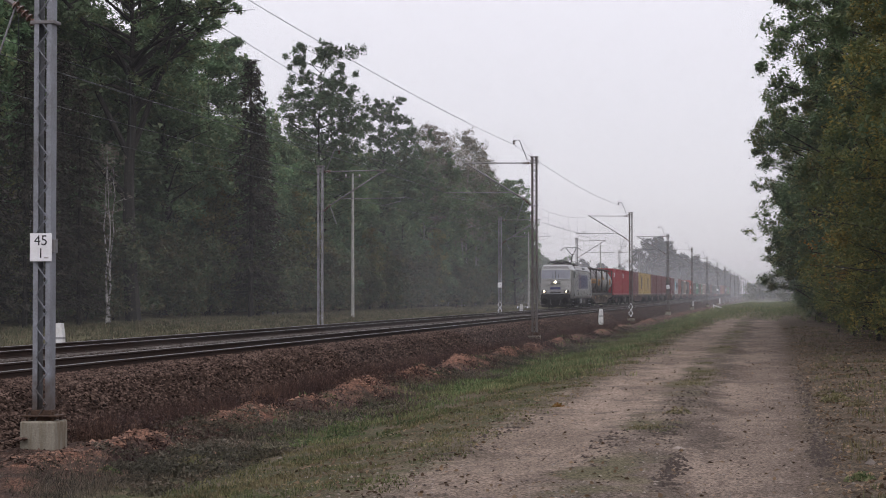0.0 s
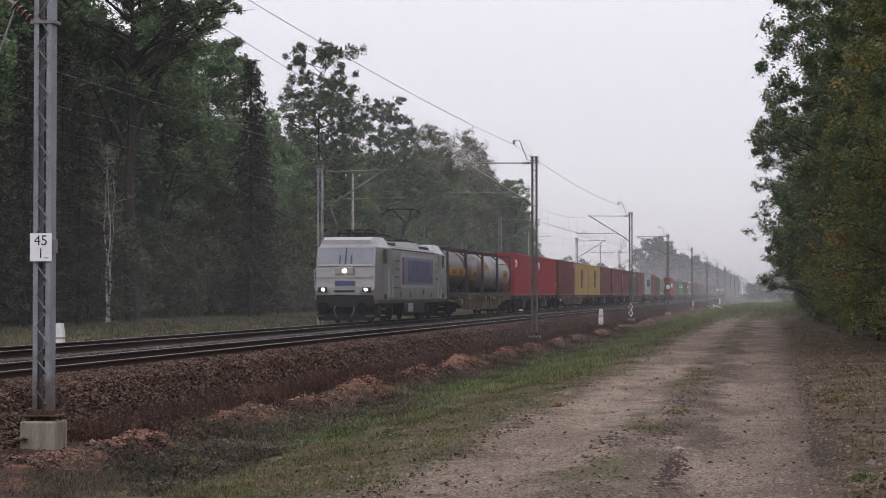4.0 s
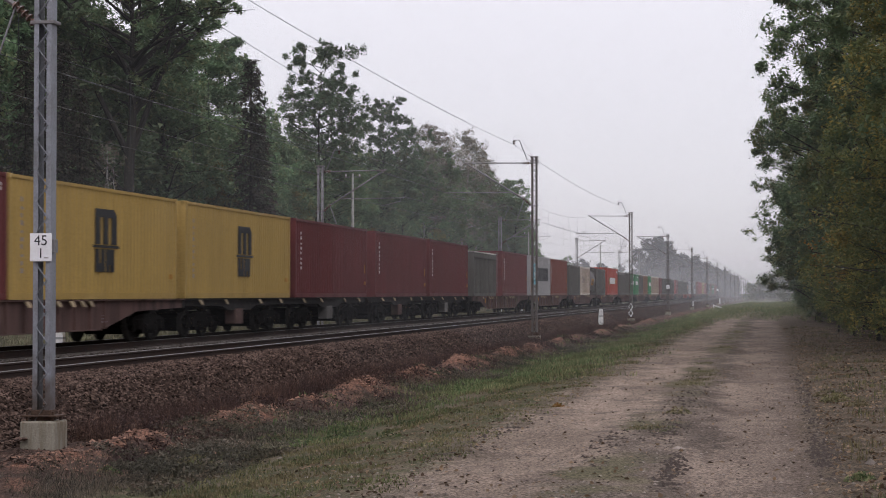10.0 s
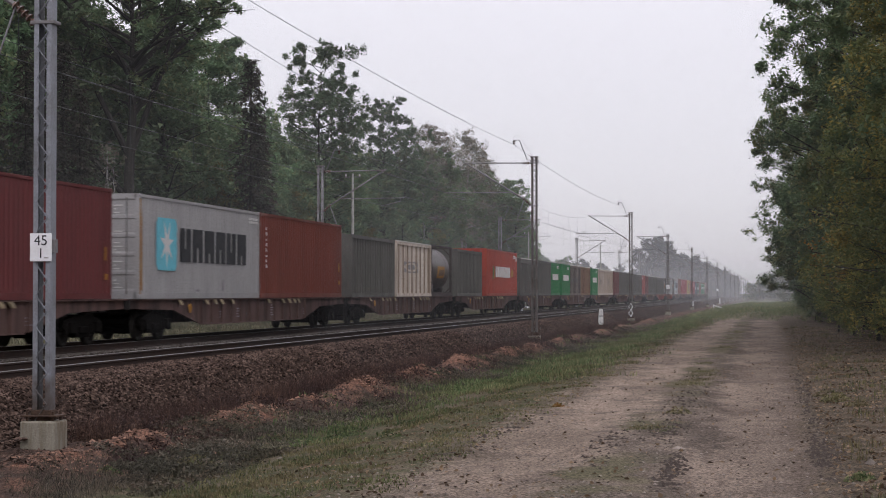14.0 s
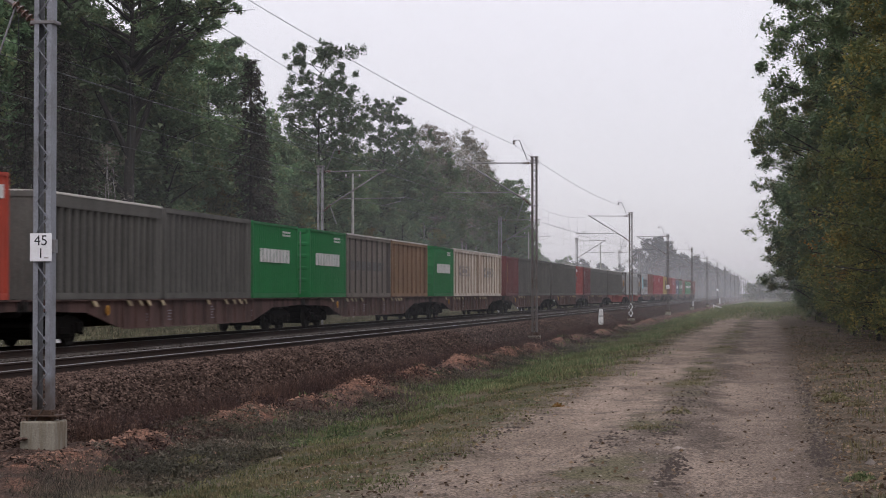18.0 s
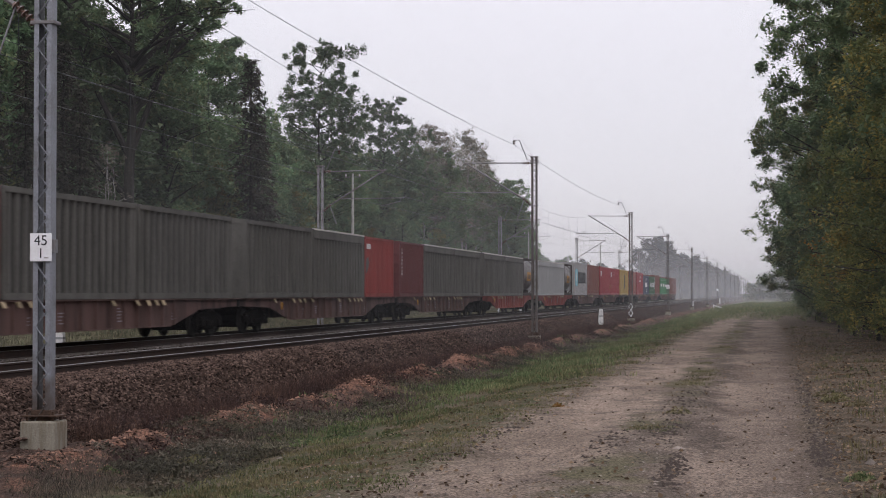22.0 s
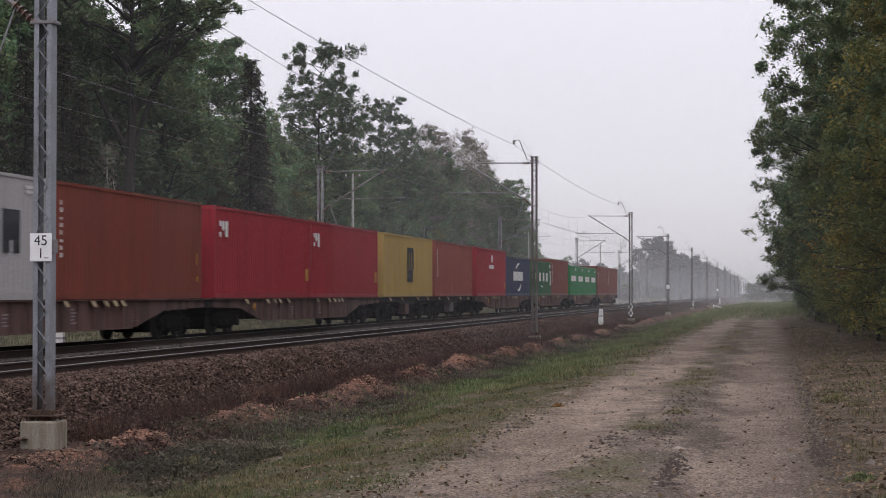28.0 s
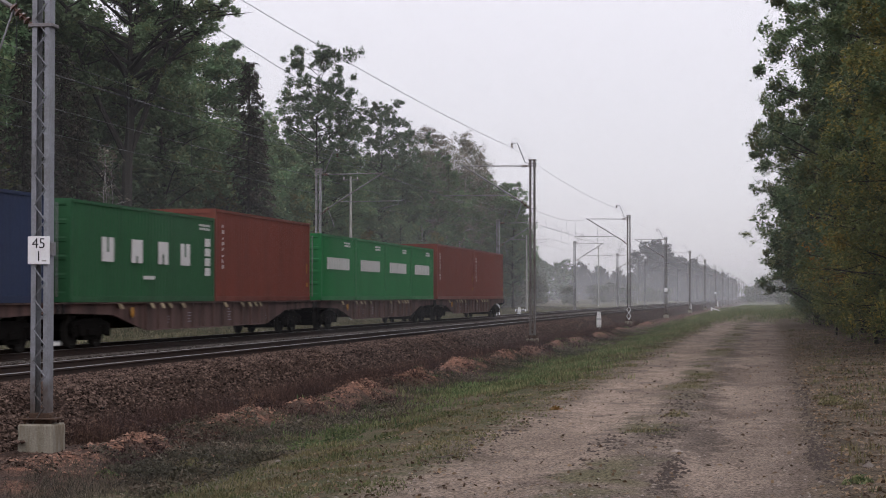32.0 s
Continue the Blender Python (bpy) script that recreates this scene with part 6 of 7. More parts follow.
    add("switch_box", Shape().box(-0.5, 0.5, 12.0, 13.4, 3.33, 3.62, 0.03), LOCO_DARK, lo, "dark switchgear box on the roof")
    add("roof_cable", Shape().pipe([(0.3, 4.4, 3.56), (0.3, 6.3, 3.58), (0.3, 9.0, 3.58), (0.3, 12.2, 3.58), (0.3, 14.0, 3.56)], 0.025), LOCO_DARK, lo)
    return lo


def motions():
    """The train runs along its track towards the camera and past it."""
    times = [0.0, 1.0, 2.0, 3.0, 4.5, 6.0, 8.0, 10.0, 12.0, 14.0, 16.0, 18.0, 20.0, 22.0, 24.0, 26.0, 28.0, 30.0, 31.0, 32.0]
    for ob, u, z in MOVING:
        walk(ob, [(t, pose(FAR, 159.2 - 19.993 * t - 0.05694 * t * t + 0.0002985 * t ** 3 + u, z)) for t in times])


# ---- trees ----
def build_tree_parts(seed, height, crown_low, spread, leaves, leaf, lean=0.0, open_crown=0.0, trunk_r=0.22, limbs=26, clump=0.30, twigs=5, fork=(), shell=0.95, small=False, clear=None):
    """Meshes of one tree: a tapered trunk with limbs, and a crown of small folded leaves in clumps at the ends of the twigs."""
    rng = random.Random(seed)
    wood, crown = Shape(), Shape()
    pts, p = [], Vector((0, 0, -0.3))
    steps = 9
    for i in range(steps + 1):
        pts.append(p.copy())
        p = p + Vector((rng.uniform(-0.25, 0.25) + lean, rng.uniform(-0.25, 0.25), height * 0.93 / steps))
    for i in range(steps):
        wood.rod(pts[i], pts[i + 1], trunk_r * (1 - i / (steps + 0.6)), trunk_r * (1 - (i + 1) / (steps + 0.6)), n=8)
    tips = []
    for i in range(limbs):
        k = (i + rng.random()) / limbs
        z = crown_low + (height * 0.95 - crown_low) * k
        a = i * 2.4 + rng.uniform(-0.5, 0.5)
        on = min(steps - 1, max(0, int(z / (height * 0.93) * steps)))
        root = pts[on].lerp(pts[on + 1], 0.5)
        root.z = z - 0.3
        shape_k = math.sin(math.pi * (0.18 + 0.74 * k)) ** 0.7
        reach = spread * shape_k * rng.uniform(0.6, 1.12)
        end = root + Vector((math.cos(a) * reach, math.sin(a) * reach, reach * rng.uniform(0.1, 0.65)))
        mid = root.lerp(end, 0.5) + Vector((rng.uniform(-0.3, 0.3), rng.uniform(-0.3, 0.3), rng.uniform(0.0, 0.4)))
        r0 = trunk_r * 0.36 * (1 - 0.6 * k)
        wood.rod(root, mid, r0, r0 * 0.6, n=5)
        wood.rod(mid, end, r0 * 0.6, r0 * 0.15, n=4)
        for j in range(twigs):
            b = mid.lerp(end, rng.uniform(-0.3, 1.0))
            way = Vector((rng.gauss(0, 1), rng.gauss(0, 1), rng.gauss(0.15, 0.6)))
            way = way / max(1.0, way.length / 1.6)
            tip = b + way * (reach * 0.22 + 0.15)
            wood.rod(b, tip, r0 * 0.25, 0.008, n=3)
            tips.append((tip, reach))
        tips.append((end, reach))
    for at, way in fork:
        root, way = pts[at], Vector(way)
        bend = root + way * 0.45 + Vector((rng.uniform(-0.5, 0.5), rng.uniform(-0.5, 0.5), way.length * 0.06))
        end = root + way
        wood.rod(root, bend, trunk_r * 0.40, trunk_r * 0.28, n=7)
        wood.rod(bend, end, trunk_r * 0.28, trunk_r * 0.1, n=6)
        tips += [(end - way * 0.12 * j, spread * 0.5) for j in range(3)]
        for j in range(14):
            b = bend.lerp(end, 0.2 + 0.8 * rng.random())
            twig = Vector((rng.gauss(0, 1), rng.gauss(0, 1), rng.gauss(0.3, 0.7)))
            tip = b + twig / max(1.0, twig.length / 1.5) * way.length * 0.2
            wood.rod(b, tip, trunk_r * 0.14, 0.012, n=4)
            tips.append((tip, spread * 0.55))
    tips += [(pts[-1] + Vector((rng.uniform(-0.9, 0.9), rng.uniform(-0.9, 0.9), rng.uniform(-0.6, 0.7))), spread * 0.45) for _ in range(6)]
    weights = [0.0 if rng.random() < open_crown else rng.uniform(0.5, 1.4) for _ in tips]
    if clear:
        weights = [0.0 if (tip - pts[4]).dot(Vector(clear)) > 0.8 and rng.random() < 0.75 else share for (tip, reach), share in zip(tips, weights)]
    total = max(0.1, sum(weights))
    for (tip, reach), share in zip(tips, weights):
        count = int(leaves * share / total)
        r = clump * (0.5 * reach + 0.9) * rng.uniform(0.7, 1.2)
        # each clump is an uneven, tilted spray that thins out towards its rim
        turn = Euler((rng.uniform(-0.7, 0.7), rng.uniform(-0.7, 0.7), rng.uniform(0, 6.28))).to_matrix()
        wide, deep, thick = rng.uniform(0.55, 0.95), rng.uniform(0.4, 0.7), rng.uniform(0.42, 0.68)
        for _ in range(count):
            way = Vector((rng.gauss(0, 1), rng.gauss(0, 1), rng.gauss(0, 1)))
            way = way.normalized() * rng.random() ** 0.5 if rng.random() < 0.7 else way * 0.62
            c = tip + turn @ Vector((way.x * wide, way.y * deep, way.z * thick)) * (r * shell * 1.6)
            s = leaf * rng.uniform(0.6, 1.35)
            u = Vector((rng.gauss(0, 1), rng.gauss(0, 1), rng.gauss(0, 0.5))).normalized()
            w = u.cross(Vector((rng.gauss(0, 0.6), rng.gauss(0, 0.6), 1))).normalized()
            drop = Vector((0, 0, -s * 0.25))
            if small:
                crown.add([c - u * s * 0.6, c + w * s * 0.5, c + u * s * 0.6 + drop - w * s * 0.2], [(0, 1, 2)])
                continue
            crown.add([c - u * s * 0.62, c + w * s * 0.38, c + u * s * 0.62 + drop, c - w * s * 0.38 + drop * 0.5], [(0, 1, 2), (0, 2, 3)])
    return wood, crown


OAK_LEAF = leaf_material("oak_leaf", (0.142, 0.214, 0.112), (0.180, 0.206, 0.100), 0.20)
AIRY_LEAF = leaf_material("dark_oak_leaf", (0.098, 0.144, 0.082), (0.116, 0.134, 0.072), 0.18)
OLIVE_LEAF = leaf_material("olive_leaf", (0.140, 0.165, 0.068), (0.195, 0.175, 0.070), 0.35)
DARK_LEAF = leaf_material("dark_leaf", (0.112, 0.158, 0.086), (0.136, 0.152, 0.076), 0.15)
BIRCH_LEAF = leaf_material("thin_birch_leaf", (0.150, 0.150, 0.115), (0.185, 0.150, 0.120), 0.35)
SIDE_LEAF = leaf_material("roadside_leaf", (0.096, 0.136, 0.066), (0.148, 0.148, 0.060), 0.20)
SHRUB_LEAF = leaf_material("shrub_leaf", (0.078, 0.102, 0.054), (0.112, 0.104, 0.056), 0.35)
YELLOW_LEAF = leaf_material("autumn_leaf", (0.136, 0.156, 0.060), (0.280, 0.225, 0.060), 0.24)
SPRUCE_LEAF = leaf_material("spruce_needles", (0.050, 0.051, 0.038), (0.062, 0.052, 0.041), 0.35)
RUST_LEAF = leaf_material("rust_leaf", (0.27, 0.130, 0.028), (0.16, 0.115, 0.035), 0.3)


def make_tree(name, label, seed, height, crown_low, spread, leaves, leaf, leaf_mat, bark=None, group="forest trees", **more):
    wood, crown = build_tree_parts(seed, height, crown_low, spread, leaves, leaf, **more)
    tree = thing(name, label, "tree" if name != "shrub" else "shrub", group)
    part("trunk", wood, bark or BARK, tree, "tapered trunk with limbs and twigs")
    part("crown", crown, leaf_mat, tree)
    return tree


def make_spruce(seed, height, wide, label):
    """A conifer: straight stem, drooping whorled boughs with hanging sprays, dead brown twigs inside."""
    rng = random.Random(seed)
    wood, crown = Shape(), Shape()
    wood.rod((0, 0, -0.3), (0, 0, height * 0.97), height * 0.011, 0.03, n=8)
    z = height * 0.10
    while z < height * 0.985:
        k = 1 - z / height
        for b in range(7):
            a = rng.uniform(0, 6.283)
            reach = wide * (0.12 + 0.88 * k ** 0.8) * rng.uniform(0.65, 1.1)
            root, out = Vector((0, 0, z)), Vector((math.cos(a), math.sin(a), 0))
            end = root + out * reach + Vector((0, 0, -reach * rng.uniform(0.05, 0.40)))
            wood.rod(root, end, 0.035 * k + 0.012, 0.006, n=3)
            for _ in range(int(12 + 34 * k)):
                c = root.lerp(end, rng.random() ** 0.55) + Vector((rng.gauss(0, 0.12), rng.gauss(0, 0.12), -rng.random() * 0.35))
                u = (out + Vector((rng.gauss(0, 0.6), rng.gauss(0, 0.6), rng.gauss(-0.5, 0.4)))).normalized()
                w = u.cross(Vector((rng.gauss(0, 0.5), rng.gauss(0, 0.5), 1))).normalized()
                q = rng.uniform(0.20, 0.40)
                crown.add([c - u * q * 0.6, c + w * q * 0.22, c + u * q, c - w * q * 0.22], [(0, 1, 2), (0, 2, 3)])
        z += height * 0.024 * (0.55 + 0.75 * k)
    tree = thing("spruce_tree", label, "tree", "forest trees")
    part("trunk", wood, BARK, tree, "straight stem with drooping boughs")
    part("crown", crown, SPRUCE_LEAF, tree)
    return tree


PLANTED = set()


def plant(tree, x, y, turn, size=1.0, tall=1.0):
    """Sets a tree, or a copy of it where it already stands somewhere; sizes are relative to a wood 26.5 m high."""
    size *= 1.11
    m = pose(x, y, ground_height(x, y), 0, 0, turn) @ Matrix.Diagonal((size, size, size * tall, 1))
    if tree.name not in PLANTED:
        PLANTED.add(tree.name)
        tree.matrix_basis = m
        return tree
    keep = tree.matrix_basis.copy()
    tree.matrix_basis = Matrix()
    made = copy_thing(tree, m)
    tree.matrix_basis = keep
    return made


def canopy(y):
    """Height of the forest edge along the line."""
    marks = [(80, 27), (120, 28), (160, 29), (168, 27), (176, 20), (196, 17.5), (250, 17.5), (262, 20), (285, 22), (320, 22), (350, 19), (372, 16), (400, 15)]
    for (a, ha), (b, hb) in zip(marks, marks[1:]):
        if y <= b:
            return ha + (hb - ha) * (y - a) / (b - a)
    return 16


def build_forest():
    rng = random.Random(11)
    tall = [make_tree("oak_tree", "tall green oak with full crown at the forest edge", 20 + i, 24, (3.0, 5.0, 2.0)[i], (4.6, 4.2, 5.0)[i], 24000, 0.29, OAK_LEAF, trunk_r=0.28, limbs=56, clump=0.30, shell=0.8, small=True) for i in range(3)]
    airy = [make_tree("airy_oak", "tall oak with open crown and bare trunk rising over the canopy", 33 + i, 24, 10.5, 4.3, 19000, 0.23, AIRY_LEAF, trunk_r=0.2, limbs=40, open_crown=0.26, clump=0.20, twigs=8, shell=0.78, small=True) for i in range(2)]
    dark = [make_tree("forest_tree", "dense dark green deciduous tree inside the forest", 40 + i, 24, 1.0, 4.6, 7500, 0.52, DARK_LEAF, limbs=26, clump=0.38, small=True) for i in range(2)]
    birch = make_tree("birch_tree", "slender birch with pale trunk and thin brownish leaves", 60, 24, 8, 3.0, 6500, 0.17, BIRCH_LEAF, BIRCH, trunk_r=0.15, limbs=34, open_crown=0.1, twigs=8)
    bare = make_tree("bare_birch", "nearly bare birch with white peeling trunk", 63, 15, 6, 1.2, 250, 0.2, BIRCH_LEAF, BIRCH, trunk_r=0.10, limbs=9, twigs=2)
    great = make_tree("great_oak", "great old oak with thick dark forked trunk", 66, 29, 15.0, 5.6, 46000, 0.24, OAK_LEAF, trunk_r=0.62, limbs=40, clump=0.26, shell=0.8, small=True,
                      fork=((4, (-3.9, -1.3, 9.5)), (4, (3.4, 1.2, 11.5)), (5, (6.3, 2.2, 8.5)), (6, (5.4, 1.9, 5.0)), (3, (-5.2, -1.8, 5.0)), (6, (-6.2, -2.2, 7.0)), (5, (0.8, 0.3, 11.0))), clear=(0.33, -0.94, 0.0))
    olive = make_tree("olive_hornbeam", "slim forest tree with yellowish olive leaves", 68, 13, 0.8, 2.2, 7000, 0.22, OLIVE_LEAF, trunk_r=0.10, limbs=34, clump=0.30)
    shrub = make_tree("shrub", "bushy green shrub at the forest edge", 70, 6.0, 0.2, 2.6, 5200, 0.26, SHRUB_LEAF, trunk_r=0.07, limbs=18, small=True, group="shrubs at the forest edge")
    y = 96.0
    while y < 388:
        if not (150 < y < 154 or 120 < y < 149 or 155 < y < 168):
            h = canopy(y) * rng.uniform(0.92, 1.06)
            k = h / 24
            wide = 0.5 + 0.5 * k
            m = rng.choice(tall)
            plant(m, -51 + rng.uniform(-2.4, 2.0), y, rng.uniform(0, 360), wide, k / wide)
        y += rng.uniform(5.6, 8.2)
    for row, x in enumerate((-58, -65)):
        y = 92.0
        while y < 392:
            k = canopy(y + 8) * rng.uniform(0.78, 0.98) / 24
            plant(rng.choice(dark), x + rng.uniform(-2, 2), y, rng.uniform(0, 360), 0.5 + 0.5 * k, k / (0.5 + 0.5 * k))
            y += rng.uniform(5.0, 7.0) * (1 + 0.4 * row)
    y = 97.0
    while y < 385:
        plant(shrub, -47.3 + rng.uniform(-1.6, 1), y, rng.uniform(0, 360), rng.uniform(0.5, 1.25))
        y += rng.uniform(3.2, 5.6)
    plant(great, -45.4, 129.5, 0, 0.92)
    plant(tall[0], -51.0, 165, 60, 0.97, 1.0)
    plant(tall[2], -50.5, 152, 200, 1.0, 1.02)
    spruce = make_spruce(71, 24, 3.9, "dark brownish spruce with drooping boughs inside the forest edge")
    for x, y, s, k in ((-45.0, 159.0, 0.86, 1.02), (-45.6, 163.5, 0.72, 0.95), (-44.4, 116.0, 0.60, 1.0), (-45.0, 111.5, 0.66, 1.0), (-44.4, 107.0, 0.62, 1.05), (-44.6, 102.0, 0.64, 1.0), (-47.5, 121.0, 0.74, 1.0), (-45.2, 97.5, 0.7, 1.0)):
        plant(spruce, x, y, rng.uniform(0, 360), s, k)
    for x, y, s in ((-48.5, 158, 0.95), (-48.5, 161, 0.8), (-48, 112, 0.8), (-48.5, 191, 0.9), (-48, 222, 0.7), (-48, 266, 0.8)):
        plant(olive, x, y, rng.uniform(0, 360), s)
    for x, y, s in ((-54, 131, 0.98), (-55, 138, 0.98), (-53.5, 143, 0.9), (-54, 125, 1.05), (-53, 149, 0.9), (-52, 157, 0.85), (-53, 163, 0.85), (-54, 168, 0.8)):
        plant(dark[0], x, y, rng.uniform(0, 360), s)
    plant(airy[0], -50, 202, 30, 1.15)
    plant(airy[1], -50.5, 212, 100, 1.02)
    plant(airy[1], -50, 243, 200, 1.06)
    plant(airy[0], -50.5, 254, 320, 0.96)
    for y, s in ((270, 1.04), (278, 1.06), (285, 1.05), (292, 1.09), (300, 1.06), (308, 1.08), (316, 1.02), (325, 0.98)):
        plant(birch, -49.0 + rng.uniform(-1, 1), y, rng.uniform(0, 360), s)
    for y, x in ((121.6, -44.6), (123.0, -44.9), (125.0, -45.6), (110, -45.0), (104, -45.2), (172, -46.5)):
        plant(bare, x, y, rng.uniform(0, 360), rng.uniform(0.62, 0.85))
    plant(tall[0], -51, 370, 40, 0.95)
    plant(dark[1], -51.5, 366, 40, 0.9)
    plant(tall[1], -43.6, 322, 75, 0.80, 0.92)
    plant(dark[0], -46.0, 324, 10, 0.76)
    plant(tall[2], -51.5, 378, 140, 0.74)
    # far trees beyond the forest's end
    for x, y, s in ((-47, 880, 1.0), (-52, 890, 1.12), (-57, 884, 1.05), (-62, 900, 0.9), (-50, 905, 1.05), (-55, 912, 1.0)):
        plant(rng.choice(tall), x, y, rng.uniform(0, 360), s * 1.05, 0.95)
    far_tree = make_tree("far_tree", "hazy deciduous tree of the far treeline", 96, 20, 0.5, 5.2, 1500, 1.05, DARK_LEAF, limbs=16, clump=0.40, twigs=2, small=True, group="far trees")
    y = 470.0
    while y < 2400:
        plant(far_tree, -86 + rng.uniform(-10, 10) - y * 0.01, y, rng.uniform(0, 360), rng.uniform(0.65, 0.85), rng.uniform(0.8, 1.1))
        y += rng.uniform(7, 12) * (1 + max(0, y - 700) / 900)
    y = 980.0
    while y < 2600:
        plant(far_tree, -47 + rng.uniform(-4, 4), y, rng.uniform(0, 360), rng.uniform(0.85, 1.15))
        y += rng.uniform(16, 26)
    for k in range(14):
        plant(shrub, rng.uniform(-50, -31), 400 + k * 24, rng.uniform(0, 360), rng.uniform(0.5, 0.95))
    for x, y, s in ((2.6, 345, 0.3), (-2.0, 440, 0.85), (1.6, 450, 1.1), (-5.2, 480, 0.7), (4.5, 436, 1.2), (-0.5, 520, 0.9), (-3.0, 560, 0.7), (0.5, 620, 0.9), (-6, 640, 0.6), (3, 540, 0.9), (-1, 760, 1.2)):
        plant(shrub, x, y, rng.uniform(0, 360), s)
    # trees over the road's edge
    side = [make_tree("roadside_oak", "broad green oak overhanging the sandy forest road", 80 + i, 15, 1.6, 4.6, 64000, 0.145, SIDE_LEAF, trunk_r=0.2, limbs=58, clump=0.21, open_crown=0.12, shell=0.60, small=True, group="roadside trees") for i in range(2)]
    side += [make_tree("roadside_oak", "broad green oak overhanging the sandy forest road", 84 + i, 15, 1.6, 4.7, 24000, 0.21, SIDE_LEAF, trunk_r=0.2, limbs=54, clump=0.22, open_crown=0.12, shell=0.65, small=True, group="roadside trees") for i in range(2)]
    gold = make_tree("roadside_hornbeam", "roadside tree turning yellow in autumn", 88, 11, 0.6, 3.4, 34000, 0.11, YELLOW_LEAF, trunk_r=0.14, limbs=40, clump=0.26, shell=0.8, small=True, group="roadside trees")
    rusty = make_tree("rusty_sapling", "small sapling with orange autumn leaves", 90, 4.0, 1.8, 1.3, 1800, 0.13, RUST_LEAF, trunk_r=0.05, limbs=14, group="roadside trees")
    under = make_tree("roadside_shrub", "dark green roadside shrub reaching the ground", 92, 4.0, 0.1, 1.9, 6000, 0.15, SIDE_LEAF, trunk_r=0.05, limbs=22, small=True, group="roadside shrubs")
    spots = [(8.1, 52, 0), (6.8, 61, 1), (5.7, 70, 0), (4.8, 80, 1), (4.5, 91, 0), (4.6, 104, 1), (5.0, 118, 0), (5.1, 134, 1), (5.0, 152, 0), (4.7, 175, 1), (4.9, 200, 0), (5.8, 235, 1), (7.0, 275, 0), (9.0, 325, 1), (9.5, 390, 0), (10.5, 460, 1), (11, 540, 0), (12, 640, 1), (13, 760, 0), (14, 900, 1)]
    for x, y, k in spots:
        plant(side[k if y < 125 else k + 2], x, y, rng.uniform(0, 360), rng.uniform(0.94, 1.04), 1.12 if 60 < y < 95 else 0.92)
    for x, y in ((12.4, 56), (11.8, 66), (12, 78), (11.4, 94), (11.7, 112), (11.2, 140), (11.2, 180), (12, 230)):
        plant(side[int(y) % 2 + 2], x, y, rng.uniform(0, 360), rng.uniform(1.0, 1.15))
    for x, y, s in ((4.7, 58, 0.95), (3.9, 70, 0.55), (3.4, 79, 0.35), (4.8, 64, 0.8), (5.0, 75, 0.9), (3.8, 92, 0.42)):
        plant(gold, x, y, rng.uniform(0, 360), s)
    plant(rusty, 3.1, 87, 20, 1.0)
    plant(side[2], 3.0, 116, 50, 0.80, 0.75)
    for x, y, s in ((3.4, 112.5, 0.62), (4.2, 109.5, 0.8), (2.7, 119, 0.6)):
        plant(under, x, y, rng.uniform(0, 360), s)
    y = 47.0
    while y < 240:
        plant(under, 6.7 - min(2.4, (y - 47) * 0.018) + rng.uniform(-0.3, 0.4), y, rng.uniform(0, 360), rng.uniform(0.4, 0.75))
        plant(under, 7.8 + rng.uniform(-0.5, 0.8), y + 1.2, rng.uniform(0, 360), rng.uniform(0.8, 1.3))
        y += rng.uniform(2.2, 3.8) * (1 + (y - 47) / 90)


# ---- ground cover ----
GRASS = leaf_material("grass_blade", (0.092, 0.102, 0.046), (0.138, 0.116, 0.066), 0.42, 0.4)
FRESH = leaf_material("fresh_weed", (0.090, 0.128, 0.056), (0.125, 0.128, 0.064), 0.3, 0.5)
LUSH = leaf_material("lush_weed", (0.118, 0.148, 0.068), (0.155, 0.148, 0.078), 0.4, 0.45)
DRY = leaf_material("dry_grass", (0.082, 0.084, 0.046), (0.125, 0.108, 0.068), 0.4)
WEED = leaf_material("dead_reddish_weed", (0.050, 0.031, 0.029), (0.088, 0.052, 0.042), 0.3, 0.4)
GREY_WEED = leaf_material("grey_weed", (0.070, 0.064, 0.050), (0.105, 0.088, 0.070), 0.3, 0.55)
CLUMP_DARK = leaf_material("dark_weed", (0.062, 0.054, 0.038), (0.086, 0.064, 0.050), 0.3, 0.5)
LITTER = leaf_material("fallen_leaf", (0.075, 0.048, 0.031), (0.18, 0.125, 0.080), 0.42, 0.4)
CLOD = material("earth_clod", (0.058, 0.044, 0.037), 0.95, 0, (0.034, 0.026, 0.022), 3, 30, 0.5)
SPOIL = material("orange_spoil", (0.210, 0.120, 0.084), 0.95, 0, (0.10, 0.055, 0.040), 3, 30, 0.4, vary=0.5, island=True)
PEBBLE = material("pebble", (0.20, 0.170, 0.145), 0.9, 0, (0.13, 0.11, 0.10), 3, 30, 0.3, vary=0.4, island=True)


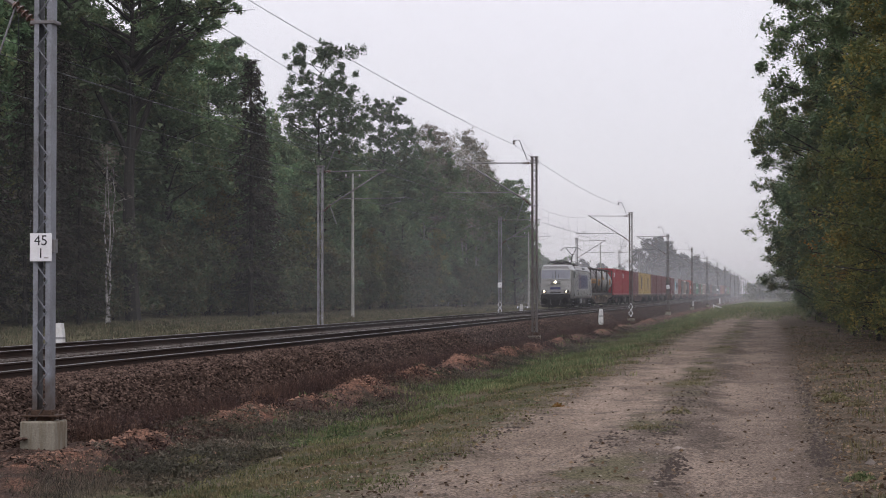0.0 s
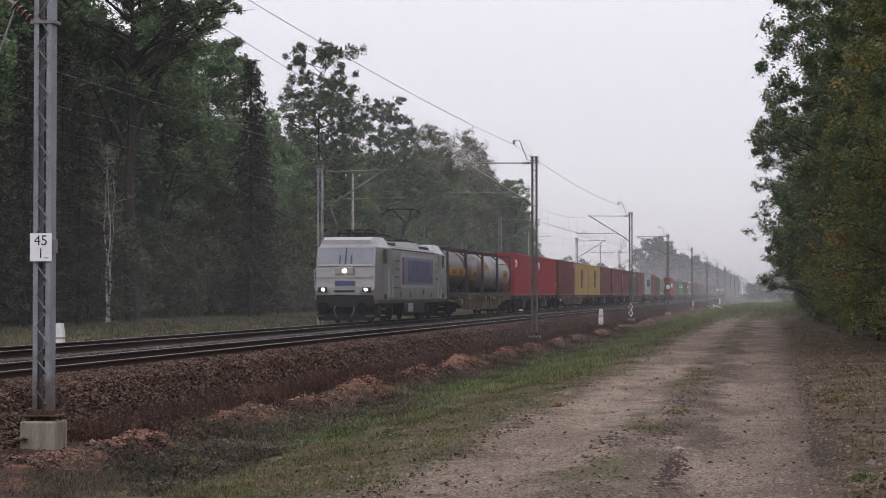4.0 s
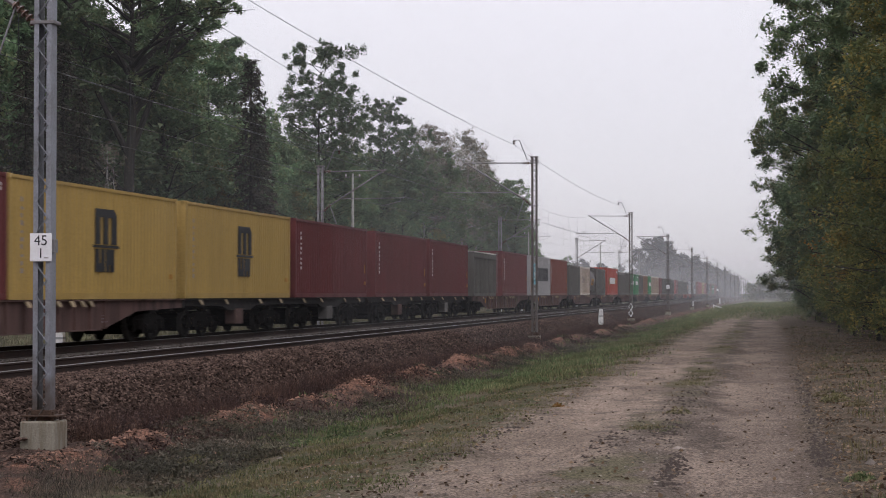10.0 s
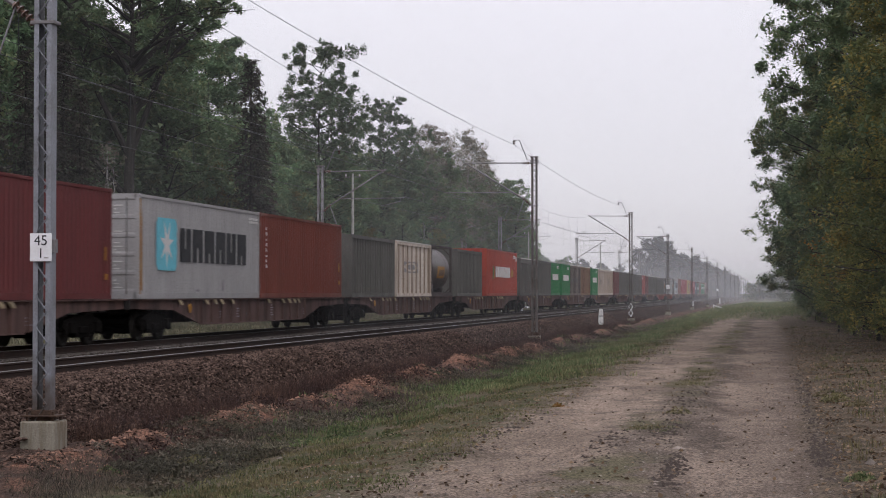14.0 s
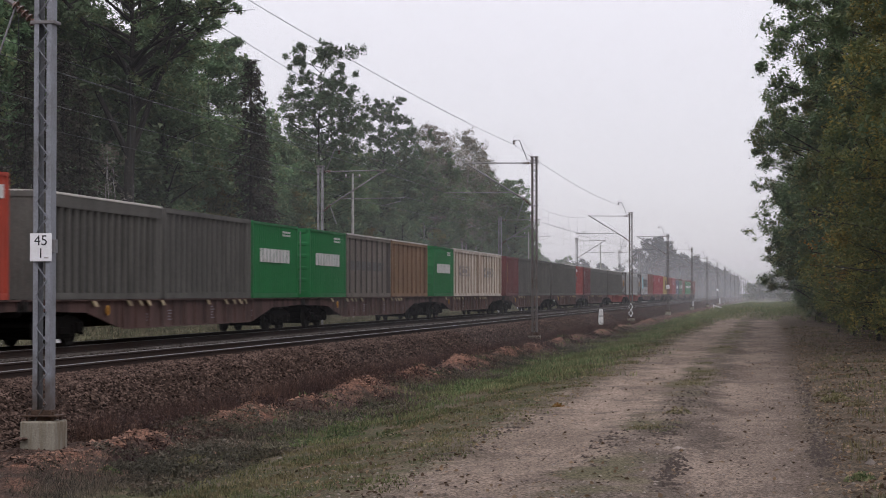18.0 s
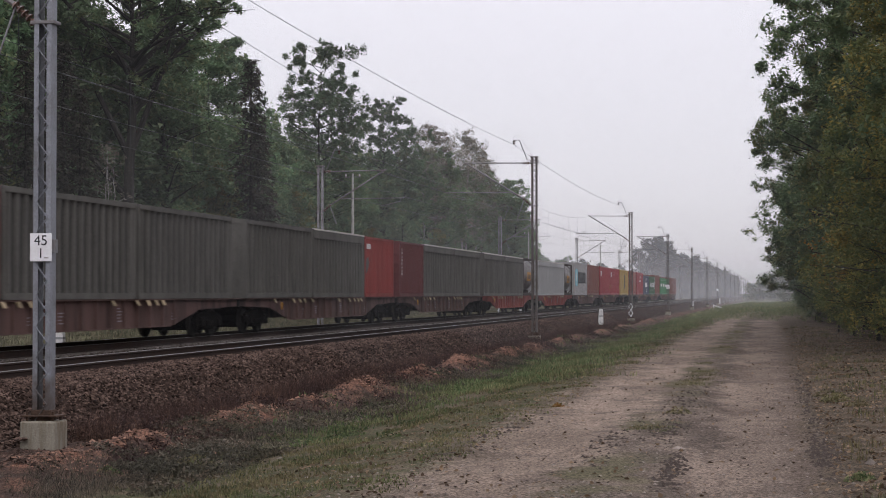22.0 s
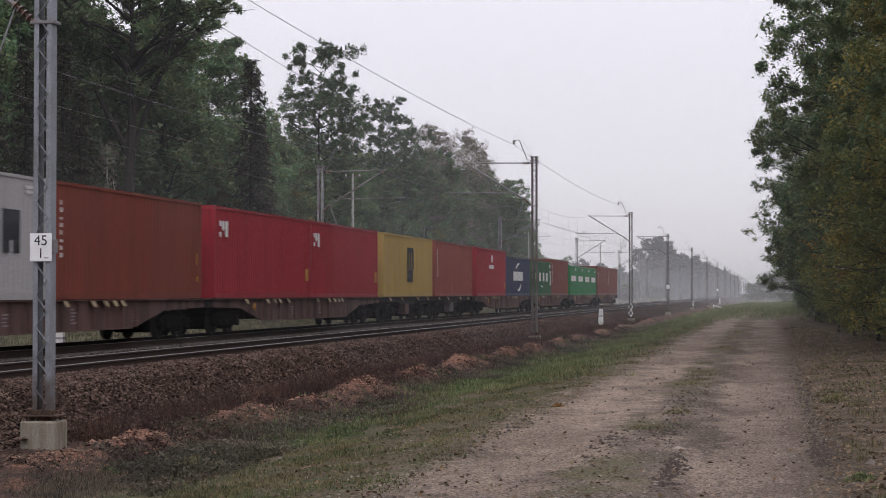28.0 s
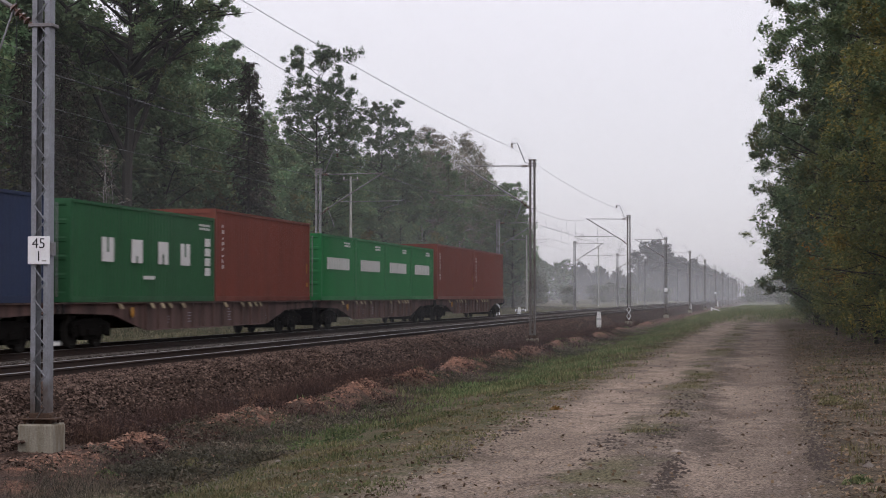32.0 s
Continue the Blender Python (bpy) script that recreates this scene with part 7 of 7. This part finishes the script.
def tufts(name, label, mat, rng, count, place, height, blades, width, spread=0.06, lean=0.45):
    """Many tufts of tapering blades as one joined growth; place(rng) gives x, y or None."""
    sh = Shape()
    for _ in range(count):
        spot = place(rng)
        if spot is None:
            continue
        x, y = spot[:2]
        z = ground_height(x, y)
        size = height * rng.uniform(0.5, 1.3) * (spot[2] if len(spot) > 2 else 1.0)
        for _b in range(blades):
            a = rng.uniform(0, 6.283)
            bx, by = x + rng.gauss(0, spread), y + rng.gauss(0, spread)
            w = width * rng.uniform(0.6, 1.4)
            h = size * rng.uniform(0.5, 1.2)
            tx, ty = math.cos(a) * lean * h * rng.random(), math.sin(a) * lean * h * rng.random()
            b = rng.uniform(-0.6, 0.6)
            sx, sy = math.cos(b) * w / 2, math.sin(b) * w / 2
            sh.add([(bx - sx, by - sy, z - 0.01), (bx + sx, by + sy, z - 0.01), (bx + sx * 0.7 + tx * 0.45, by + sy * 0.7 + ty * 0.45, z + h * 0.6), (bx - sx * 0.7 + tx * 0.45, by - sy * 0.7 + ty * 0.45, z + h * 0.6), (bx + tx, by + ty, z + h)],
                   [(0, 1, 2, 3), (3, 2, 4)])
    ob = new(name, sh.mesh(name, [mat]))
    return tagged(ob, label, "plants", kind="stuff")


def patch(x, y, scale, level, seed):
    return shaken(x * scale, y * scale * 0.6, seed) > level


def build_ground_cover():
    rng = random.Random(21)

    def near_y(r, a=15.0, b=120.0, p=1.6):
        return a + (b - a) * r.random() ** p

    def verge(r):
        x, y = r.uniform(-8.1, -3.5), near_y(r, 14, 140)
        edge = (x + 8.1) / 4.6
        if r.random() < 0.9 - 0.9 * (1 - abs(edge - 0.45)) or (y < 40 and r.random() < min(0.8, (-5.8 - x) * 0.7)) or not patch(x, y, 0.9, -0.08, 3):
            return None
        return x, y, 1.15 - 0.65 * edge

    def mid_road(r):
        x, y = r.gauss(-1.6, 0.22), near_y(r, 15, 110)
        return (x, y, 0.5) if patch(x, y, 0.45, 0.20, 7) else None

    def litter_side(r):
        x, y = r.uniform(0.9, 5.0), near_y(r, 15, 100)
        return (x, y, 0.7) if patch(x, y, 0.8, 0.05, 12) else None

    def foot(r):
        x, y = -10.35 + r.gauss(0, 0.34), near_y(r, 24, 150, 1.4)
        return (x, y) if patch(x, y, 0.4, -0.12, 15) and abs(y - 25.5) > 2.0 else None

    def ridge(r):
        x, y = r.gauss(-8.35, 0.45), near_y(r, 20, 130, 1.4)
        return (x, y) if patch(x, y, 0.55, -0.08, 18) and (mound(x, y) < 0.10 or r.random() < 0.2) else None

    def far_road(r):
        x, y = r.uniform(-8.5, 3.5), 125 + 250 * r.random() ** 1.25
        on_road = max(0.0, 1 - abs(x + 1.6) / 2.0)
        keep = min(1.0, (y - 125) / 90) * (1 - 0.85 * on_road * max(0.0, 1 - (y - 125) / 160))
        return (x, y, 0.5 + min(1.2, (y - 72) / 100)) if r.random() < keep and patch(x, y, 0.3, -0.25, 31) else None

    def far_verge(r):
        return r.uniform(-45, -22.2), 45 + 330 * r.random() ** 1.3

    tufts("verge_grass", "short green and yellowing grass between ditch and road", GRASS, rng, 20000, verge, 0.058, 6, 0.013, 0.07, 1.5)
    tufts("green_verge", "bright green herbs and grass along the far ditch", LUSH, rng, 4800, lambda r: (r.gauss(-6.3, 1.0), 42 + 110 * r.random() ** 1.3), 0.11, 6, 0.022, 0.14, 0.8)
    tufts("ditch_weeds", "fresh green weeds in the ditch", FRESH, rng, 2600, lambda r: (r.gauss(-7.1, 0.7), near_y(r, 30, 180, 1.1)), 0.12, 6, 0.018, 0.1, 0.8)
    tufts("far_road_grass", "rank grass and weeds growing over the far end of the road", LUSH, rng, 12000, far_road, 0.17, 6, 0.022, 0.18, 0.9)
    tufts("road_grass", "sparse grass on the crown of the road", GRASS, rng, 2200, mid_road, 0.085, 5, 0.010, 0.09, 1.2)
    tufts("roadside_grass", "thin grass among fallen leaves", GRASS, rng, 2600, litter_side, 0.14, 5, 0.011)
    tufts("dead_weeds", "dead reddish brown weeds at the foot of the ballast", WEED, rng, 5200, foot, 0.40, 7, 0.006, 0.10, 0.8)
    tufts("grey_weeds", "grey-green withered weeds on the spoil ridge", GREY_WEED, rng, 4200, ridge, 0.10, 7, 0.008, 0.12, 1.6)
    tufts("far_grass", "tall dry grass between the tracks and the forest", DRY, rng, 11000, far_verge, 0.24, 6, 0.045, 0.16, 0.9)

    def clump_shape(sh, x, y, count, wide, tall, leaf):
        """A matted low plant: small leaves through a flattened dome."""
        for _ in range(count):
            a, r = rng.uniform(0, 6.283), wide * rng.random() ** 0.6
            c = Vector((x + r * math.cos(a), y + r * math.sin(a), 0))
            c.z = ground_height(c.x, c.y) + tall * rng.random() * (1 - (r / wide) ** 2 * 0.8)
            u = Vector((rng.gauss(0, 1), rng.gauss(0, 1), rng.gauss(0.3, 0.7))).normalized()
            w = u.cross(Vector((rng.gauss(0, 0.7), rng.gauss(0, 0.7), 1))).normalized()
            s = leaf * rng.uniform(0.5, 1.5)
            sh.add([c - u * s, c + w * s * 0.35, c + u * s + Vector((0, 0, -s * 0.3)), c - w * s * 0.35], [(0, 1, 2), (0, 2, 3)])

    for x, y, n, s, mat in ((-5.0, 41, 160, 0.25, FRESH), (-6.9, 27.5, 220, 0.28, FRESH), (-7.3, 31.5, 240, 0.3, FRESH), (-7.8, 38, 200, 0.28, FRESH), (1.05, 32, 220, 0.26, GRASS), (1.35, 30.5, 150, 0.22, GRASS), (0.95, 34, 140, 0.22, GRASS),
                            (0.85, 18.8, 120, 0.16, FRESH), (-1.4, 29, 90, 0.2, GRASS), (-3.45, 30.6, 60, 0.12, RUST_LEAF), (-7.7, 24.5, 220, 0.3, GRASS), (-7.1, 47, 240, 0.35, FRESH), (-6.9, 58, 240, 0.35, FRESH), (-6.2, 70, 240, 0.35, FRESH)):
        sh = Shape()
        clump_shape(sh, x, y, n, s, s * 0.6, 0.035)
        part("leaves", sh, mat, thing("leafy_weed", "low leafy weed growing beside the sandy road", "plant", "leafy weeds"))
    for name, label, mat, count, place, wide, tall in (
            ("dead_weed_clumps", "matted dead reddish brown weeds along the ballast foot", WEED, 1500, lambda: (-10.25 + rng.gauss(0, 0.4), near_y(rng, 24, 130, 1.3)), 0.24, 0.34),
            ("grey_weed_clumps", "matted grey withered weeds in the ditch", GREY_WEED, 1500, lambda: (rng.gauss(-8.0, 0.55), near_y(rng, 20, 120, 1.3)), 0.28, 0.15),
            ("heap_weeds", "reddish weeds sprouting among the spoil heaps", WEED, 420, lambda: (rng.gauss(-8.9, 0.5), near_y(rng, 22, 110, 1.2)), 0.20, 0.24),
            ("dark_weed_clumps", "dark low weeds along spoil and ditch", CLUMP_DARK, 1100, lambda: (rng.uniform(-9.6, -6.8), near_y(rng, 20, 120, 1.3)), 0.22, 0.12),
            ("green_clumps", "low green herbs along the verge", FRESH, 420, lambda: (rng.gauss(-7.0, 0.8), near_y(rng, 22, 150, 1.2)), 0.24, 0.12)):
        sh = Shape()
        for _ in range(count):
            x, y = place()
            if patch(x, y, 0.35, 0.0, len(name)) and (mound(x, y) < 0.10 or rng.random() < 0.5) and not (x < -9.4 and abs(y - 25.5) < 2.2):
                clump_shape(sh, x, y, 75, wide * rng.uniform(0.6, 1.5), tall * rng.uniform(0.5, 1.4), 0.032)
        tagged(new(name, sh.mesh(name, [mat])), label, "plants", kind="stuff")

    # fallen leaves
    sh = Shape()
    for _ in range(26000):
        y = 14 + 86 * rng.random() ** 1.8
        k = rng.random()
        x = rng.uniform(0.65, 4.7) if k < 0.74 else rng.uniform(-6.2, -3.4) if k < 0.93 else rng.uniform(-3.4, 0.7)
        c = Vector((x, y, ground_height(x, y) + 0.008))
        s = rng.uniform(0.014, 0.042)
        u = Vector((rng.gauss(0, 1), rng.gauss(0, 1), rng.gauss(0, 0.35))).normalized()
        w = u.cross(Vector((rng.gauss(0, 0.3), rng.gauss(0, 0.3), 1))).normalized()
        sh.add([c - u * s, c + w * s * 0.6 + Vector((0, 0, s * 0.3)), c + u * s, c - w * s * 0.6], [(0, 1, 2), (0, 2, 3)])
    tagged(new("fallen_leaves", sh.mesh("fallen_leaves", [LITTER])), "scattered brown fallen leaves along the road", "leaves", kind="stuff")

    # clods and pebbles
    base = [Vector(p) for p in ((1, 0, 0), (-1, 0, 0), (0, 1, 0), (0, -1, 0), (0, 0, 1), (0, 0, -0.6))]
    faces = [(0, 2, 4), (2, 1, 4), (1, 3, 4), (3, 0, 4), (2, 0, 5), (1, 2, 5), (3, 1, 5), (0, 3, 5)]

    def lump(sh, x, y, r, flat=0.6):
        z = ground_height(x, y)
        a = rng.uniform(0, 6)
        ca, sa = math.cos(a), math.sin(a)
        v = []
        for p in base:
            q = p * r * rng.uniform(0.6, 1.35)
            v.append((x + q.x * ca - q.y * sa, y + q.x * sa + q.y * ca, z + q.z * flat))
        sh.add(v, faces)

    clods, pebbles = Shape(), Shape()
    for cx, cy, lx, ly, n in ((-1.03, 19.9, 0.06, 0.9, 260), (-1.95, 22.6, 0.12, 1.2, 90), (0.62, 21.8, 0.10, 1.1, 420), (-1.35, 25.5, 0.12, 1.4, 160), (-1.45, 33, 0.15, 2.5, 160), (0.60, 32, 0.09, 8, 520), (-3.55, 24, 0.15, 2.5, 160)):
        for _ in range(n):
            lump(clods, cx + rng.gauss(0, lx), cy + rng.gauss(0, ly), rng.uniform(0.008, 0.040))
    for _ in range(4600):
        lump(pebbles, rng.uniform(-4.9, 3.6), 14 + 70 * rng.random() ** 1.8, rng.uniform(0.007, 0.026))
    for _ in range(800):
        x = rng.choice((-3.3, -2.0, -1.7, -1.4, -1.1, 0.2, 0.6)) + rng.gauss(0, 0.35)
        lump(clods, x, 14 + 66 * rng.random() ** 1.7, rng.uniform(0.007, 0.026))
    for x, y, r in ((1.03, 20.3, 0.11), (-1.1, 22.4, 0.09), (-6.7, 25.2, 0.06), (-4.8, 22.0, 0.05), (-5.5, 26.0, 0.05)):
        lump(pebbles, x, y, r, 0.4)
    spoil = Shape()
    while len(spoil.f) < 8 * 7500:
        at, half, h = rng.choice(MOUNDS[:16])
        x, y = -9.25 + rng.gauss(0, 0.48), at + rng.gauss(0, half * 0.6)
        lump(spoil, x, y, rng.uniform(0.010, 0.030) if rng.random() < 0.9 else rng.uniform(0.03, 0.06))
    tagged(new("spoil_gravel", spoil.mesh("spoil_gravel", [SPOIL])), "orange gravelly spoil heaped beside the ditch", "gravel", kind="stuff")
    tagged(new("earth_clods", clods.mesh("earth_clods", [CLOD])), "dark churned earth clods along the wheel ruts", "soil", kind="stuff")
    tagged(new("pebbles", pebbles.mesh("pebbles", [PEBBLE])), "pale pebbles strewn on the sandy road", "stones", kind="stuff")


# ---- small things beside the line ----
POST_WHITE = material("white_post_paint", (0.70, 0.70, 0.70), 0.7, 0, (0.45, 0.43, 0.40), 5, 40, 0.1, 0.5)
CAR_WHITE = material("white_car_lacquer", (0.75, 0.76, 0.78), 0.25, 0, bump=0, spec=0.5)


def build_marker_post(x, y, h=1.25, w=0.30, pitch=0.0):
    """White concrete post with a tapered head and a dark band."""
    post = thing("marker_post", "white painted concrete marker post with dark band", "post", "white posts along the railway", at=(x, y, ground_height(x, y)))
    a = w / 2
    part("shaft", Shape().box(-a, a, -a * 0.8, a * 0.8, -0.2, h * 0.60, 0.012), POST_WHITE, post)
    part("band", Shape().box(-a * 0.98, a * 0.98, -a * 0.78, a * 0.78, h * 0.60, h * 0.66), ROOF_GREY, post, "dark band")
    top = Shape().prism([(-a, h * 0.66), (a, h * 0.66), (a * 0.62, h), (-a * 0.62, h)], "y", -a * 0.75, a * 0.75)
    part("head", top, POST_WHITE, post)


POLE_GREY = material("pale_pole_concrete", (0.36, 0.355, 0.33), 0.9, 0, (0.24, 0.23, 0.21), 2, 30, 0.2)


def build_pole(x, y, top=13.3):
    g = ground_height(x, y)
    pole = thing("utility_pole", "slender concrete utility pole with small insulators", "pole", "utility poles beside the forest", at=(x, y, g))
    part("shaft", Shape().rod((0, 0, -0.3), (0, 0, top), 0.17, 0.10, n=10), POLE_GREY, pole)
    part("crossarm", Shape().box(-0.75, 0.75, -0.05, 0.05, top - 0.35, top - 0.27, 0.01), STEEL_OLD, pole)
    for k in (-0.65, 0.0, 0.65):
        part("insulator", Shape().turned([(top - 0.27, 0.04), (top - 0.2, 0.07), (top - 0.1, 0.07), (top - 0.02, 0.03)], (k, 0, 0), "z", 8), INSULATOR_PALE, pole)


def build_car():
    """Parked white car seen far off between the tracks and the forest."""
    x, y = -39.0, 296.0
    car = thing("parked_car", "white car parked on the far side of the tracks", "car", at=pose(x, y, ground_height(x, y), 0, 0, 8))
    prof = [(-2.1, 0.35), (-2.15, 0.75), (-1.55, 0.95), (-0.9, 1.42), (0.8, 1.45), (1.6, 1.0), (2.1, 0.9), (2.15, 0.35)]
    part("body", Shape().prism(prof, "x", -0.85, 0.85), CAR_WHITE, car)
    part("windscreen", Shape().prism([(-1.48, 0.98), (-0.94, 1.40), (-0.92, 1.42), (-1.50, 1.0)], "x", -0.7, 0.7), GLASS, car)
    for s in (1, -1):
        part("side_window", Shape().prism([(-1.2, 1.02), (-0.85, 1.36), (0.75, 1.38), (1.25, 1.02)], "x", min(s * 0.84, s * 0.857), max(s * 0.84, s * 0.857)), GLASS, car)
        part("headlight", Shape().box(min(s * 0.5, s * 0.8), max(s * 0.5, s * 0.8), -2.17, -2.1, 0.66, 0.8, 0.01), GLASS, car)
        for wy in (-1.35, 1.35):
            part("wheel", Shape().turned([(-0.1, 0.01), (-0.1, 0.3), (0.1, 0.3), (0.1, 0.01)], (s * 0.78, wy, 0.31), "x", 16), BOGIE_BLACK, car)


def build_small_things():
    for x, y in ((-10.9, 121.8), (-10.9, 267.6), (-10.9, 410), (-21.68, 55)):
        build_marker_post(x, y)
    build_marker_post(-22.5, 170)
    for y in (168.6, 296, 424, 552):
        build_pole(-38, y)
    build_car()
    rail_post = thing("leaning_barrier", "short leaning white barrier post at the verge", "barrier", at=(-8.5, 285, ground_height(-8.5, 285)))
    part("upright", Shape().box(-0.08, 0.08, -0.08, 0.08, -0.1, 0.7, 0.01), POST_WHITE, rail_post)
    part("rail", Shape().rod((0.0, 0, 0.55), (1.5, -1.0, 0.1), 0.07, n=6), POST_WHITE, rail_post)


# ---- mist over the far part of the line ----
def mist_material(name, high, low):
    """Mostly clear; denser near the ground, thinner above."""
    m = bpy.data.materials.new(name)
    m.use_nodes = True
    n, l = m.node_tree.nodes, m.node_tree.links
    n.remove(n["Principled BSDF"])
    clear, white, through_white = n.new("ShaderNodeBsdfTransparent"), n.new("ShaderNodeBsdfDiffuse"), n.new("ShaderNodeBsdfTranslucent")
    white.inputs[0].default_value = through_white.inputs[0].default_value = (0.80, 0.815, 0.85, 1)
    both, mix = n.new("ShaderNodeMixShader"), n.new("ShaderNodeMixShader")
    both.inputs[0].default_value = 0.5
    geo, sep, span = n.new("ShaderNodeNewGeometry"), n.new("ShaderNodeSeparateXYZ"), n.new("ShaderNodeMapRange")
    span.interpolation_type = "SMOOTHSTEP"
    for i, v in enumerate((1.0, 14.0, high + low, high)):
        span.inputs[i + 1].default_value = v
    l.new(geo.outputs["Position"], sep.inputs[0])
    l.new(sep.outputs[2], span.inputs[0])
    l.new(span.outputs[0], mix.inputs[0])
    l.new(white.outputs[0], both.inputs[1])
    l.new(through_white.outputs[0], both.inputs[2])
    l.new(clear.outputs[0], mix.inputs[1])
    l.new(both.outputs[0], mix.inputs[2])
    l.new(mix.outputs[0], n["Material Output"].inputs[0])
    return m


def build_mist():
    for y, high, low in ((50, 0.004, 0.010), (72, 0.007, 0.020), (118, 0.010, 0.017), (165, 0.018, 0.011), (230, 0.026, 0.042), (330, 0.032, 0.12), (430, 0.07, 0.08), (500, 0.05, 0.08), (820, 0.14, 0.10)):
        w = 90 + y * 0.9
        sh = Shape().add([(-w, y, -1), (w * 0.5, y, -1), (w * 0.5, y, 70 + y * 0.1), (-w, y, 70 + y * 0.1)], [(0, 1, 2, 3)])
        tagged(new("mist_veil", sh.mesh("mist_veil", [mist_material("mist", high, low)])), "thin veil of autumn mist hanging across the line", "mist", kind="stuff")


build_ground()
build_ballast()
build_tracks()
build_overhead()
build_train()
build_small_things()
build_forest()
build_ground_cover()
build_mist()
motions()
